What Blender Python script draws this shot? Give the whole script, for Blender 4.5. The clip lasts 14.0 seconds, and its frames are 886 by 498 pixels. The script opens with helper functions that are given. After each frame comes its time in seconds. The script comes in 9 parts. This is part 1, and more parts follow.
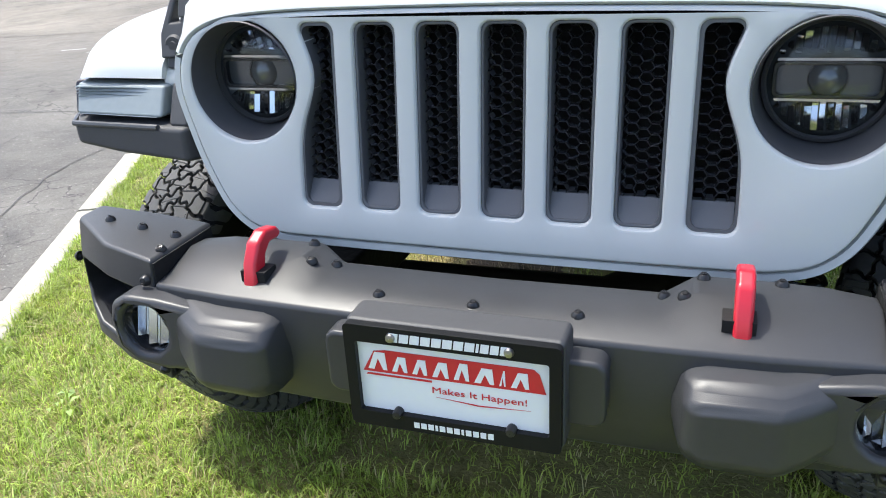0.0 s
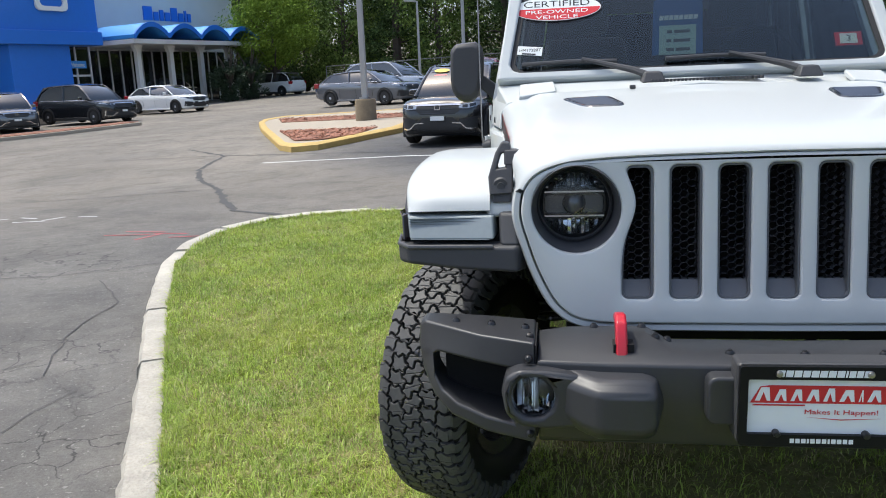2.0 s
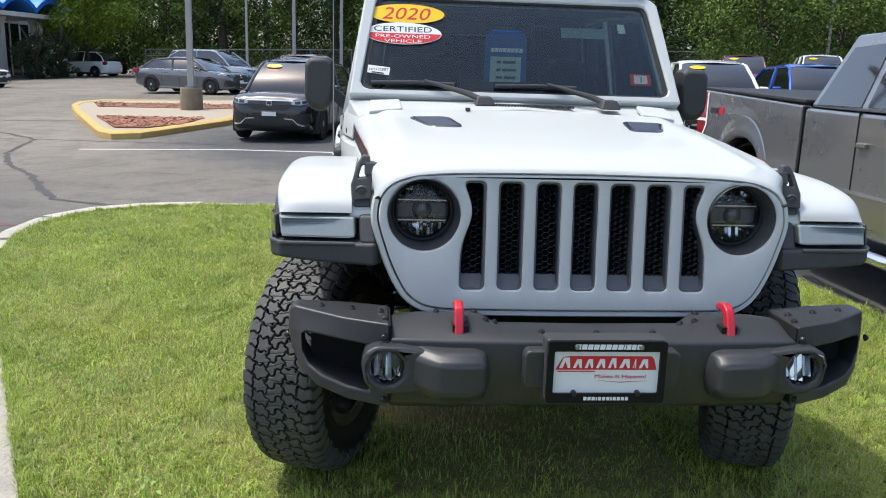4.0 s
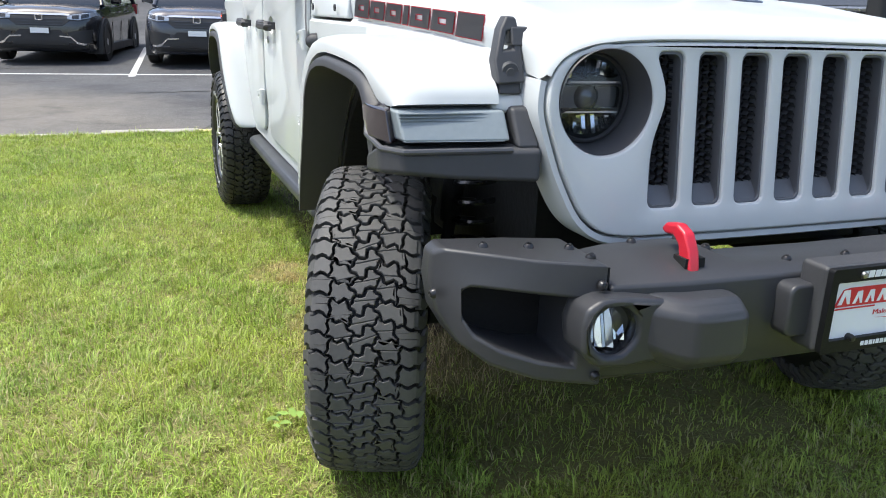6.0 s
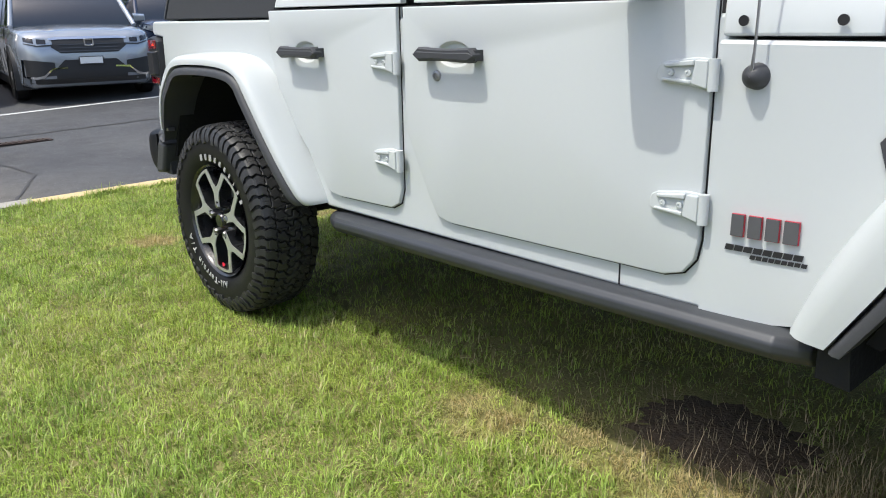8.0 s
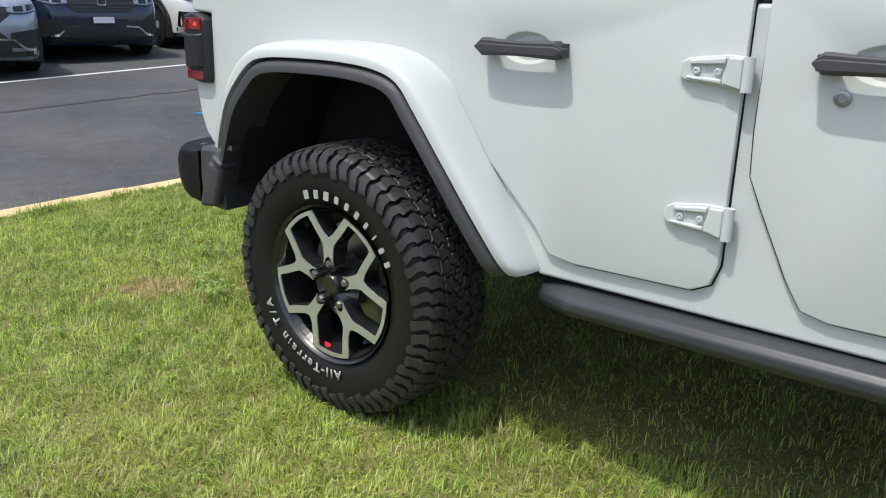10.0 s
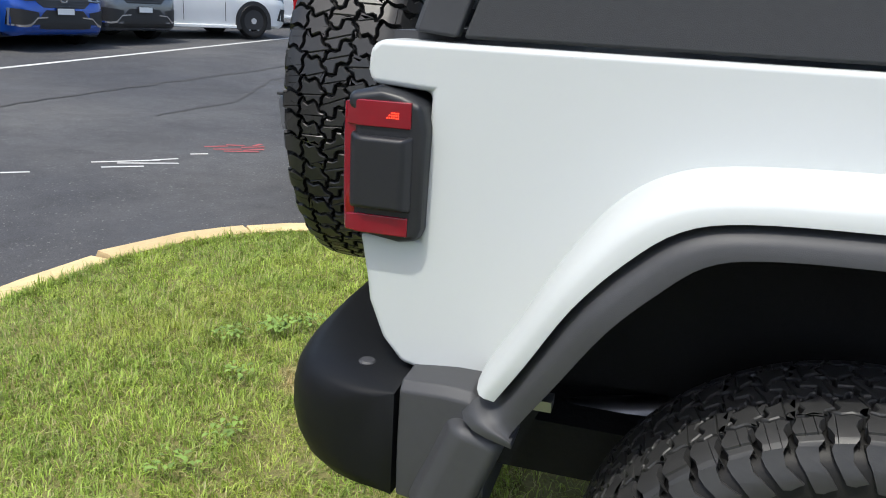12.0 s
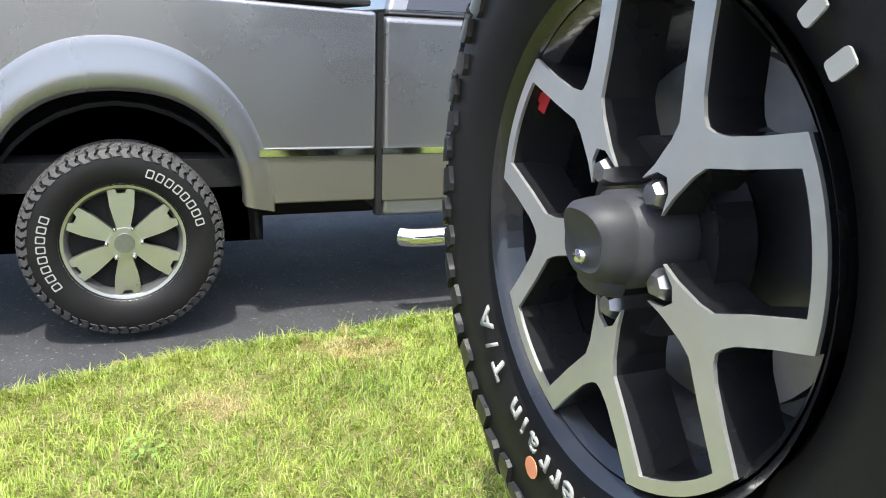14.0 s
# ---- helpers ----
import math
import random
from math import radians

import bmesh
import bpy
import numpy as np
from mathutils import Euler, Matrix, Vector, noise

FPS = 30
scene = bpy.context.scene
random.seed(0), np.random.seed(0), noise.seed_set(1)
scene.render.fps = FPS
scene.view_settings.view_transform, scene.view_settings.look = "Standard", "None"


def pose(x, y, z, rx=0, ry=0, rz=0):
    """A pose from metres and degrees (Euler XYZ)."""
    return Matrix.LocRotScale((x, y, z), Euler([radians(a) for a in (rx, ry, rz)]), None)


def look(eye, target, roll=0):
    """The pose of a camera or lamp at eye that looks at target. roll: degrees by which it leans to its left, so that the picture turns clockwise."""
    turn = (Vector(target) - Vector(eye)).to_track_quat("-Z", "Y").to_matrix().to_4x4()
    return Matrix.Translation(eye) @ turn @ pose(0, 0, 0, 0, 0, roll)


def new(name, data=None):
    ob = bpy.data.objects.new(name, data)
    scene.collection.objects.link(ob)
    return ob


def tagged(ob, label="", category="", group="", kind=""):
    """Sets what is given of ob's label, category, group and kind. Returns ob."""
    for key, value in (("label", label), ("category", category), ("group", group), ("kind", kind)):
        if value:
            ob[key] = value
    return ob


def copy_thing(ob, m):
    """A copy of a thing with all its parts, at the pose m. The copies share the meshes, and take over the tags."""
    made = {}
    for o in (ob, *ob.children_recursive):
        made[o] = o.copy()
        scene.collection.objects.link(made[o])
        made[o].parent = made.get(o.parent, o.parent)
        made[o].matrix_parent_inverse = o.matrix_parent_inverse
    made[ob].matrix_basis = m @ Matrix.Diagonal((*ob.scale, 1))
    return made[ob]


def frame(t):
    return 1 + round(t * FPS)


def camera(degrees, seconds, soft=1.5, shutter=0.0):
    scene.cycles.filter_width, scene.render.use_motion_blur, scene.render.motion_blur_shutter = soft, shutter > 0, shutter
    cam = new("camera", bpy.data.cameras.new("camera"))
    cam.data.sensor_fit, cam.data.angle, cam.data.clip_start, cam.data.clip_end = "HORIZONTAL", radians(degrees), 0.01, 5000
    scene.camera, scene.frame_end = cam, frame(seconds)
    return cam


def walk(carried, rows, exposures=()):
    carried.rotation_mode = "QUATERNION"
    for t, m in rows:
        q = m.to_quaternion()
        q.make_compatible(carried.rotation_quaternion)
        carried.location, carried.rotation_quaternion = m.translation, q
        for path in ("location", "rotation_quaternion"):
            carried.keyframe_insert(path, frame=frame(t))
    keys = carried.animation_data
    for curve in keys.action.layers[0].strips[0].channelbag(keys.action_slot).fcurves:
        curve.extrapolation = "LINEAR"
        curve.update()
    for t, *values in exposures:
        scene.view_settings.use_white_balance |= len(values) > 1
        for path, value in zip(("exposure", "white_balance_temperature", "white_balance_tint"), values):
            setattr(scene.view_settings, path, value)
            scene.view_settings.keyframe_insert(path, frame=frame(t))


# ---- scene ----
cam = camera(58.4, 14.0, soft=1.0)
PATH = [
    (0, (0.326, -1.748, 1.289), (-0.297, -0.021, 0.495), -3.3),
    (0.5, (0.111, -2.019, 1.332), (-0.442, -0.212, 0.678), -3.9),
    (1, (-0.141, -2.118, 1.356), (-0.614, -0.249, 0.824), -3.6),
    (1.5, (-0.344, -2.26, 1.32), (-0.737, -0.354, 0.859), -3.1),
    (2, (-0.524, -2.43, 1.334), (-0.809, -0.494, 0.919), -2.4),
    (2.5, (-0.531, -2.603, 1.397), (-0.693, -0.648, 1.004), -1.3),
    (3, (-0.53, -2.777, 1.397), (-0.563, -0.814, 1.011), -0.3),
    (3.5, (-0.585, -2.805, 1.427), (-0.525, -0.846, 1.03), 0.6),
    (3.7, (-0.588, -2.804, 1.426), (-0.49, -0.848, 1.02), 1.1),
    (5.8, (-1.223, -2.088, 1.187), (-0.597, -0.251, 0.62), 2.5),
    (6, (-1.348, -1.901, 1.186), (-0.652, -0.095, 0.6), 2.1),
    (6.5, (-1.588, -1.471, 1.144), (-0.727, 0.26, 0.549), 1.7),
    (7, (-1.903, -1.033, 1.175), (-0.862, 0.598, 0.589), 1.4),
    (7.5, (-2.165, -0.544, 1.186), (-0.984, 0.988, 0.598), -0.1),
    (8, (-2.386, 0.021, 1.199), (-1.078, 1.453, 0.627), -1.0),
    (8.2, (-2.463, 0.178, 1.192), (-1.117, 1.575, 0.624), -1.2),
    (10.3, (-2.381, 1.72, 1.189), (-0.814, 2.812, 0.594), 1.7),
    (10.5, (-2.34, 1.914, 1.196), (-0.727, 2.947, 0.62), 1.7),
    (11, (-2.212, 2.341, 1.201), (-0.538, 3.278, 0.636), 2.5),
    (11.3, (-2.105, 2.62, 1.2), (-0.385, 3.476, 0.645), 1.9),
    (11.5, (-2.037, 2.819, 1.218), (-0.281, 3.604, 0.669), 3.1),
    (12, (-1.868, 3.337, 1.236), (-0.021, 3.844, 0.66), 3.2),
    (12.5, (-1.603, 3.78, 1.226), (0.3, 3.974, 0.64), 2.7),
    (12.8, (-1.411, 3.977, 1.23), (0.498, 4.013, 0.633), 1.9),
    (13, (-1.281, 4.123, 1.206), (0.63, 4.035, 0.624), 2.3),
    (13.3, (-1.089, 4.308, 1.197), (0.805, 4.029, 0.62), 1.8),
    (13.5, (-0.959, 4.385, 1.195), (0.918, 3.986, 0.629), 1.5),
    (14, (-0.573, 4.502, 1.199), (1.224, 3.798, 0.675), 2.0),
]
walk(cam, [(t, look(e, g, r)) for t, e, g, r in PATH], [(0, 1.46), (0.5, 1.16), (1.5, 0.88), (2.0, 0.80), (3, 0.78), (3.6, 0.77), (6, 1.14), (6.5, 1.14), (7, 1.08), (7.5, 0.92), (8, 0.80), (10.5, 0.63), (11.5, 0.70), (12.5, 0.78), (13.3, 1.20), (14, 1.54)])

# ---------------------------------------------------------------- world and light
SUN_TO = Vector((-0.42, 0.13, 1.0)).normalized()
world = bpy.data.worlds.new("sky")
scene.world = world
world.use_nodes = True
nt = world.node_tree
nt.nodes.clear()
sky = nt.nodes.new("ShaderNodeTexSky")
sky.sky_type, sky.sun_disc = "NISHITA", False
sky.sun_elevation = math.asin(SUN_TO.z)
sky.sun_rotation = math.atan2(SUN_TO.x, SUN_TO.y)
sky.air_density, sky.dust_density = 1.0, 3.2
bg = nt.nodes.new("ShaderNodeBackground")
bg.inputs["Strength"].default_value = 0.15
wo = nt.nodes.new("ShaderNodeOutputWorld")
nt.links.new(sky.outputs[0], bg.inputs[0])
nt.links.new(bg.outputs[0], wo.inputs[0])
sun_data = bpy.data.lights.new("sun", "SUN")
sun_data.energy, sun_data.angle, sun_data.color = 1.95, radians(0.6), (0.96, 0.965, 0.885)
sun = new("sun", sun_data)
sun.matrix_world = look(SUN_TO * 40, (0, 0, 0))


# ---------------------------------------------------------------- materials
def mat(name, color, rough=0.5, metal=0.0, var=0.12, scale=6.0, fine=80.0, bump=0.0, bscale=150.0, coat=0.0, spec=0.5,
        rvar=0.1, rand=0.0, island=0.0, tint=None, emit=0.0, trans=0.0):
    m = bpy.data.materials.new(name)
    m.use_nodes = True
    t = m.node_tree
    b = t.nodes["Principled BSDF"]
    c = t.nodes.new("ShaderNodeTexCoord")
    n1 = t.nodes.new("ShaderNodeTexNoise")
    n2 = t.nodes.new("ShaderNodeTexNoise")
    for n, s in ((n1, scale), (n2, fine)):
        n.inputs["Scale"].default_value, n.inputs["Detail"].default_value = s, 5.0
        t.links.new(c.outputs["Object"], n.inputs["Vector"])
    mul = t.nodes.new("ShaderNodeMath")
    mul.operation = "MULTIPLY_ADD"
    mul.inputs[1].default_value = 0.6
    t.links.new(n1.outputs["Fac"], mul.inputs[0])
    add = t.nodes.new("ShaderNodeMath")
    add.operation = "MULTIPLY"
    add.inputs[1].default_value = 0.4
    t.links.new(n2.outputs["Fac"], add.inputs[0])
    t.links.new(add.outputs[0], mul.inputs[2])
    fac = mul.outputs[0]
    for kind, amount, out in (("ShaderNodeObjectInfo", rand, "Random"), ("ShaderNodeNewGeometry", island, "Random Per Island")):
        if amount:
            r = t.nodes.new(kind)
            k = t.nodes.new("ShaderNodeMath")
            k.operation = "MULTIPLY_ADD"
            k.inputs[1].default_value = amount
            t.links.new(r.outputs[out], k.inputs[0])
            t.links.new(fac, k.inputs[2])
            sub = t.nodes.new("ShaderNodeMath")
            sub.operation = "SUBTRACT"
            sub.inputs[1].default_value = amount / 2
            t.links.new(k.outputs[0], sub.inputs[0])
            fac = sub.outputs[0]
    mix = t.nodes.new("ShaderNodeMix")
    mix.data_type = "RGBA"
    lo = [max(0.0, v * (1 - 1.6 * var)) for v in color]
    hi = [min(1.0, v * (1 + 1.6 * var)) for v in (tint or color)]
    mix.inputs[6].default_value, mix.inputs[7].default_value = (*lo, 1), (*hi, 1)
    t.links.new(fac, mix.inputs[0])
    t.links.new(mix.outputs[2], b.inputs["Base Color"])
    if rvar:
        rr = t.nodes.new("ShaderNodeMapRange")
        rr.inputs["To Min"].default_value, rr.inputs["To Max"].default_value = max(0, rough - rvar), min(1, rough + rvar)
        t.links.new(n1.outputs["Fac"], rr.inputs["Value"])
        t.links.new(rr.outputs[0], b.inputs["Roughness"])
    else:
        b.inputs["Roughness"].default_value = rough
    b.inputs["Metallic"].default_value = metal
    b.inputs["Specular IOR Level"].default_value = spec
    b.inputs["Coat Weight"].default_value = coat
    b.inputs["Coat Roughness"].default_value = 0.04
    b.inputs["Transmission Weight"].default_value = trans
    if emit:
        b.inputs["Emission Color"].default_value, b.inputs["Emission Strength"].default_value = (*color, 1), emit
    if bump:
        n3 = t.nodes.new("ShaderNodeTexNoise")
        n3.inputs["Scale"].default_value, n3.inputs["Detail"].default_value = bscale, 4.0
        t.links.new(c.outputs["Object"], n3.inputs["Vector"])
        bp = t.nodes.new("ShaderNodeBump")
        bp.inputs["Strength"].default_value, bp.inputs["Distance"].default_value = bump, 1.0 / bscale
        t.links.new(n3.outputs["Fac"], bp.inputs["Height"])
        t.links.new(bp.outputs[0], b.inputs["Normal"])
    return m


def glass(name, color, rough=0.0, alpha_mix=0.5, tint=(0.4, 0.45, 0.45)):
    """Thin tinted pane: a mirror coat over a see-through tint, weighted by the glancing angle."""
    m = bpy.data.materials.new(name)
    m.use_nodes = True
    t = m.node_tree
    t.nodes.clear()
    out = t.nodes.new("ShaderNodeOutputMaterial")
    mix = t.nodes.new("ShaderNodeMixShader")
    tr = t.nodes.new("ShaderNodeBsdfTransparent")
    tr.inputs[0].default_value = (*tint, 1)
    gl = t.nodes.new("ShaderNodeBsdfGlossy")
    gl.inputs["Color"].default_value, gl.inputs["Roughness"].default_value = (*color, 1), rough
    fr = t.nodes.new("ShaderNodeFresnel")
    fr.inputs[0].default_value = 1.5
    t.links.new(fr.outputs[0], mix.inputs[0])
    t.links.new(tr.outputs[0], mix.inputs[1])
    t.links.new(gl.outputs[0], mix.inputs[2])
    t.links.new(mix.outputs[0], out.inputs[0])
    return m


WHITE = mat("white_paint", (0.520, 0.545, 0.542), 0.55, var=0.012, coat=0.45, rvar=0.04, scale=3, spec=0.2)
PLASTIC = mat("textured_black_plastic", (0.044, 0.045, 0.049), 0.55, var=0.15, bump=0.25, bscale=900, rvar=0.06)
BUMPER = mat("powder_coated_grey_steel", (0.035, 0.036, 0.0395), 0.40, var=0.15, bump=0.12, bscale=700, rvar=0.06)
# Black plastic, darkened further to carry the spare's shadow on the rear bumper.
SHADEDPLASTIC = mat("shade_darkened_black_plastic", (0.0075, 0.008, 0.009), 0.46, var=0.15, bump=0.2, bscale=900, spec=0.18)
# Underbody black, set darker to hold the deep shade of hollows as well.
DARK = mat("black_underbody_and_hollow_shade", (0.0035, 0.0035, 0.0038), 0.85, var=0.3, bump=0.2, bscale=60)
# Dusty tread; its light grey also holds the sun on the front tyres.
TREADDUST = mat("dusty_tread_rubber", (0.050, 0.0495, 0.049), 0.60, var=0.25, bump=0.1, bscale=400, island=0.10, tint=(0.078, 0.077, 0.075), spec=0.4)
RUBBER = mat("tyre_rubber", (0.0085, 0.0085, 0.009), 0.48, var=0.22, bump=0.12, bscale=500, scale=9, tint=(0.014, 0.0135, 0.013), spec=0.22)
# Darker copy of the ground tyres' tread, with the rear arches' shade in its colour.
TREADSHADE = mat("arch_shaded_tread_rubber", (0.023, 0.023, 0.0235), 0.45, var=0.22, bump=0.08, bscale=500, island=0.10, tint=(0.034, 0.034, 0.034), spec=0.4)
TREAD = mat("tread_rubber", (0.019, 0.019, 0.020), 0.30, var=0.22, bump=0.08, bscale=500, island=0.10, tint=(0.028, 0.028, 0.028), spec=0.38)
MACHINED = mat("machined_aluminium", (0.66, 0.66, 0.65), 0.46, metal=0.85, var=0.06, rvar=0.08, scale=30)
RIMBLACK = mat("black_wheel_paint", (0.014, 0.0145, 0.016), 0.28, var=0.2, coat=0.5)
CHROME = mat("bright_chrome", (0.75, 0.76, 0.78), 0.08, metal=1.0, var=0.05, rvar=0.03)
STEEL = mat("dull_steel", (0.35, 0.35, 0.36), 0.4, metal=1.0, var=0.2)
BOLT = mat("black_bolt", (0.03, 0.03, 0.032), 0.3, metal=0.4, var=0.2)
RED = mat("red_powder_coat", (0.52, 0.012, 0.028), 0.35, var=0.1, coat=0.3)
LETTER_WHITE = mat("raised_white_rubber", (0.36, 0.36, 0.345), 0.6, var=0.15)
DECAL_BLACK = mat("black_decal", (0.02, 0.02, 0.022), 0.35, var=0.1)
DECAL_RED = mat("red_decal", (0.5, 0.015, 0.04), 0.35, var=0.08)
DECAL_GREY = mat("grey_decal", (0.09, 0.09, 0.095), 0.35, var=0.1)
HEX = mat("black_mesh_plastic", (0.060, 0.062, 0.068), 0.22, var=0.2)
INSERT = mat("grey_grille_insert", (0.095, 0.10, 0.11), 0.45, var=0.08)
SOFTTOP = mat("black_twill_top", (0.028, 0.030, 0.034), 0.85, var=0.2, bump=0.3, bscale=900)
CABIN = mat("dark_cabin_trim", (0.02, 0.02, 0.022), 0.7, var=0.2)
WINDSHIELD = glass("windscreen_glass", (0.9, 0.95, 1.0), 0.0, tint=(0.62, 0.68, 0.67))
TINTED = glass("tinted_glass", (0.9, 0.95, 1.0), 0.0, tint=(0.06, 0.065, 0.07))
LENS = glass("clear_lens", (1, 1, 1), 0.0, tint=(0.93, 0.95, 0.96))
AMBERLENS = mat("smoked_side_marker_lens", (0.018, 0.011, 0.013), 0.12, var=0.1, coat=0.8)
MARKERLENS = mat("ribbed_clear_marker", (0.22, 0.255, 0.27), 0.45, var=0.14, coat=0.15)
SMOKED = mat("smoked_red_lens", (0.030, 0.004, 0.006), 0.2, var=0.15, coat=0.6)
REDLENS = mat("red_tail_lens", (0.19, 0.0005, 0.008), 0.08, var=0.18, coat=0.5, scale=18)
REDLIT = mat("lit_red_diode", (0.9, 0.05, 0.02), 0.3, var=0.0, emit=1.0)
REFLECTOR = mat("lamp_reflector", (0.62, 0.65, 0.70), 0.20, metal=0.7, var=0.25, scale=40)
LAMPGLASS = mat("smoky_lamp_glass", (0.085, 0.096, 0.105), 0.10, var=0.2, coat=1.0, metal=0.35)
LAMPDARK = mat("lamp_dark_bezel", (0.012, 0.013, 0.015), 0.25, var=0.2, coat=0.4)
PLATEWHITE = mat("white_plate_plastic", (0.74, 0.77, 0.80), 0.35, var=0.03)
PLATERED = mat("plate_red_print", (0.55, 0.02, 0.03), 0.4, var=0.05)
STICK_YELLOW = mat("yellow_sticker", (0.85, 0.55, 0.01), 0.5, var=0.04)
STICK_RED = mat("red_sticker", (0.62, 0.02, 0.03), 0.5, var=0.04)
STICK_WHITE = mat("white_sticker", (0.78, 0.80, 0.78), 0.5, var=0.03)
STICK_GREEN = mat("pale_green_paper", (0.48, 0.62, 0.55), 0.6, var=0.05)
STICK_BLUE = mat("blue_hang_card", (0.015, 0.11, 0.32), 0.5, var=0.08)
STICK_ORANGE = mat("orange_dot_paint", (0.75, 0.28, 0.14), 0.6, var=0.05)


# ---------------------------------------------------------------- mesh helpers
def finish(bm, name, material, bevel=0.0, segs=2, smooth=True, sharp=38, flip=False):
    if flip:
        bmesh.ops.scale(bm, vec=(-1, 1, 1), verts=bm.verts)
    bmesh.ops.recalc_face_normals(bm, faces=bm.faces)
    me = bpy.data.meshes.new(name)
    bm.to_mesh(me)
    bm.free()
    if material:
        me.materials.append(material)
    if smooth:
        me.shade_smooth()
        if not bevel:
            me.set_sharp_from_angle(angle=radians(sharp))
    ob = new(name, me)
    if bevel:
        md = ob.modifiers.new("edge", "BEVEL")
        md.width, md.segments, md.limit_method, md.angle_limit = bevel, segs, "ANGLE", radians(28)
        md.harden_normals = smooth
    return ob


def part(name, bm, material, parent=None, label="", bevel=0.0, segs=2, smooth=True, sharp=38, flip=False):
    ob = finish(bm, name, material, bevel, segs, smooth, sharp, flip)
    ob.parent = parent
    if label:
        tagged(ob, label)
    return ob


def empty(name, loc=(0, 0, 0), rz=0.0):
    e = new(name)
    e.matrix_basis = pose(*loc, 0, 0, rz)
    return e


def box(a, b, bm=None):
    bm = bm or bmesh.new()
    r = bmesh.ops.create_cube(bm, size=1)
    for v in r["verts"]:
        v.co = [a[i] + (v.co[i] + 0.5) * (b[i] - a[i]) for i in range(3)]
    return bm


def loft(rings, closed=True, caps=True, bm=None):
    bm = bm or bmesh.new()
    vs = [[bm.verts.new(p) for p in r] for r in rings]
    n = len(rings[0])
    for a, b in zip(vs, vs[1:]):
        for i in range(n if closed else n - 1):
            j = (i + 1) % n
            bm.faces.new((a[i], a[j], b[j], b[i]))
    if caps and closed:
        bm.faces.new(vs[0][::-1])
        bm.faces.new(vs[-1])
    return bm


def prism(poly, axis, lo, hi, bm=None):
    """A polygon in the two other axes (in x, y, z order) pushed from lo to hi along the axis."""
    def p3(p, d):
        q = list(p)
        q.insert(axis, d)
        return q
    return loft([[p3(p, lo) for p in poly], [p3(p, hi) for p in poly]], bm=bm)


def lathe(profile, n=48, axis=0, bm=None, closed=False, centre=(0, 0, 0)):
    """Profile of (radius, height) turned about an axis."""
    bm = bm or bmesh.new()
    rings = []
    for k in range(n):
        a = 2 * math.pi * k / n
        ring = []
        for r, h in profile:
            c, s = r * math.cos(a), r * math.sin(a)
            p = (h, c, s) if axis == 0 else (s, h, c) if axis == 1 else (c, s, h)
            ring.append([p[i] + centre[i] for i in range(3)])
        rings.append(ring)
    rings.append(rings[0])
    bm2 = loft(rings[:-1], closed=closed, caps=False, bm=bm)
    vs = list(bm2.verts)[-n * len(profile):]
    m = len(profile)
    for i in range(m if closed else m - 1):
        j = (i + 1) % m
        bm2.faces.new((vs[(n - 1) * m + i], vs[(n - 1) * m + j], vs[j], vs[i]))
    return bm2


def disc(r, n, axis, h, centre=(0, 0, 0), thick=0.004, bm=None):
    return lathe([(0.0005, h), (r, h), (r, h + thick), (0.0005, h + thick)], n, axis, bm, False, centre)


def tube(points, r, n=10, bm=None):
    pts = [Vector(p) for p in points]
    rings = []
    for i, p in enumerate(pts):
        d = (pts[min(i + 1, len(pts) - 1)] - pts[max(i - 1, 0)]).normalized()
        u = d.cross(Vector((0, 0, 1)) if abs(d.z) < 0.9 else Vector((1, 0, 0))).normalized()
        v = d.cross(u)
        rr = r[i] if isinstance(r, (list, tuple)) else r
        rings.append([p + rr * (math.cos(2 * math.pi * k / n) * u + math.sin(2 * math.pi * k / n) * v) for k in range(n)])
    return loft(rings, bm=bm)


def holed(outer, holes, axis, lo, hi):
    """A flat sheet with holes through it, pushed from lo to hi along the axis."""
    bm = bmesh.new()
    edges = []
    for loop in [outer, *holes]:
        vs = []
        for p in loop:
            q = list(p)
            q.insert(axis, lo)
            vs.append(bm.verts.new(q))
        for i in range(len(vs)):
            edges.append(bm.edges.new((vs[i], vs[(i + 1) % len(vs)])))
    bmesh.ops.triangle_fill(bm, use_beauty=True, edges=edges)
    r = bmesh.ops.extrude_face_region(bm, geom=list(bm.faces))
    for g in r["geom"]:
        if isinstance(g, bmesh.types.BMVert):
            g.co[axis] = hi
    return bm


def inset_line(loop, d):
    """A closed line moved to its left-hand side by d."""
    n, out = len(loop), []
    area = sum(loop[i - 1][0] * loop[i][1] - loop[i][0] * loop[i - 1][1] for i in range(n))
    sgn = 1 if area > 0 else -1
    for i in range(n):
        a, p, b = loop[i - 1], loop[i], loop[(i + 1) % n]
        t = Vector((b[0] - a[0], b[1] - a[1])).normalized()
        out.append((p[0] - t.y * d * sgn, p[1] + t.x * d * sgn))
    return out


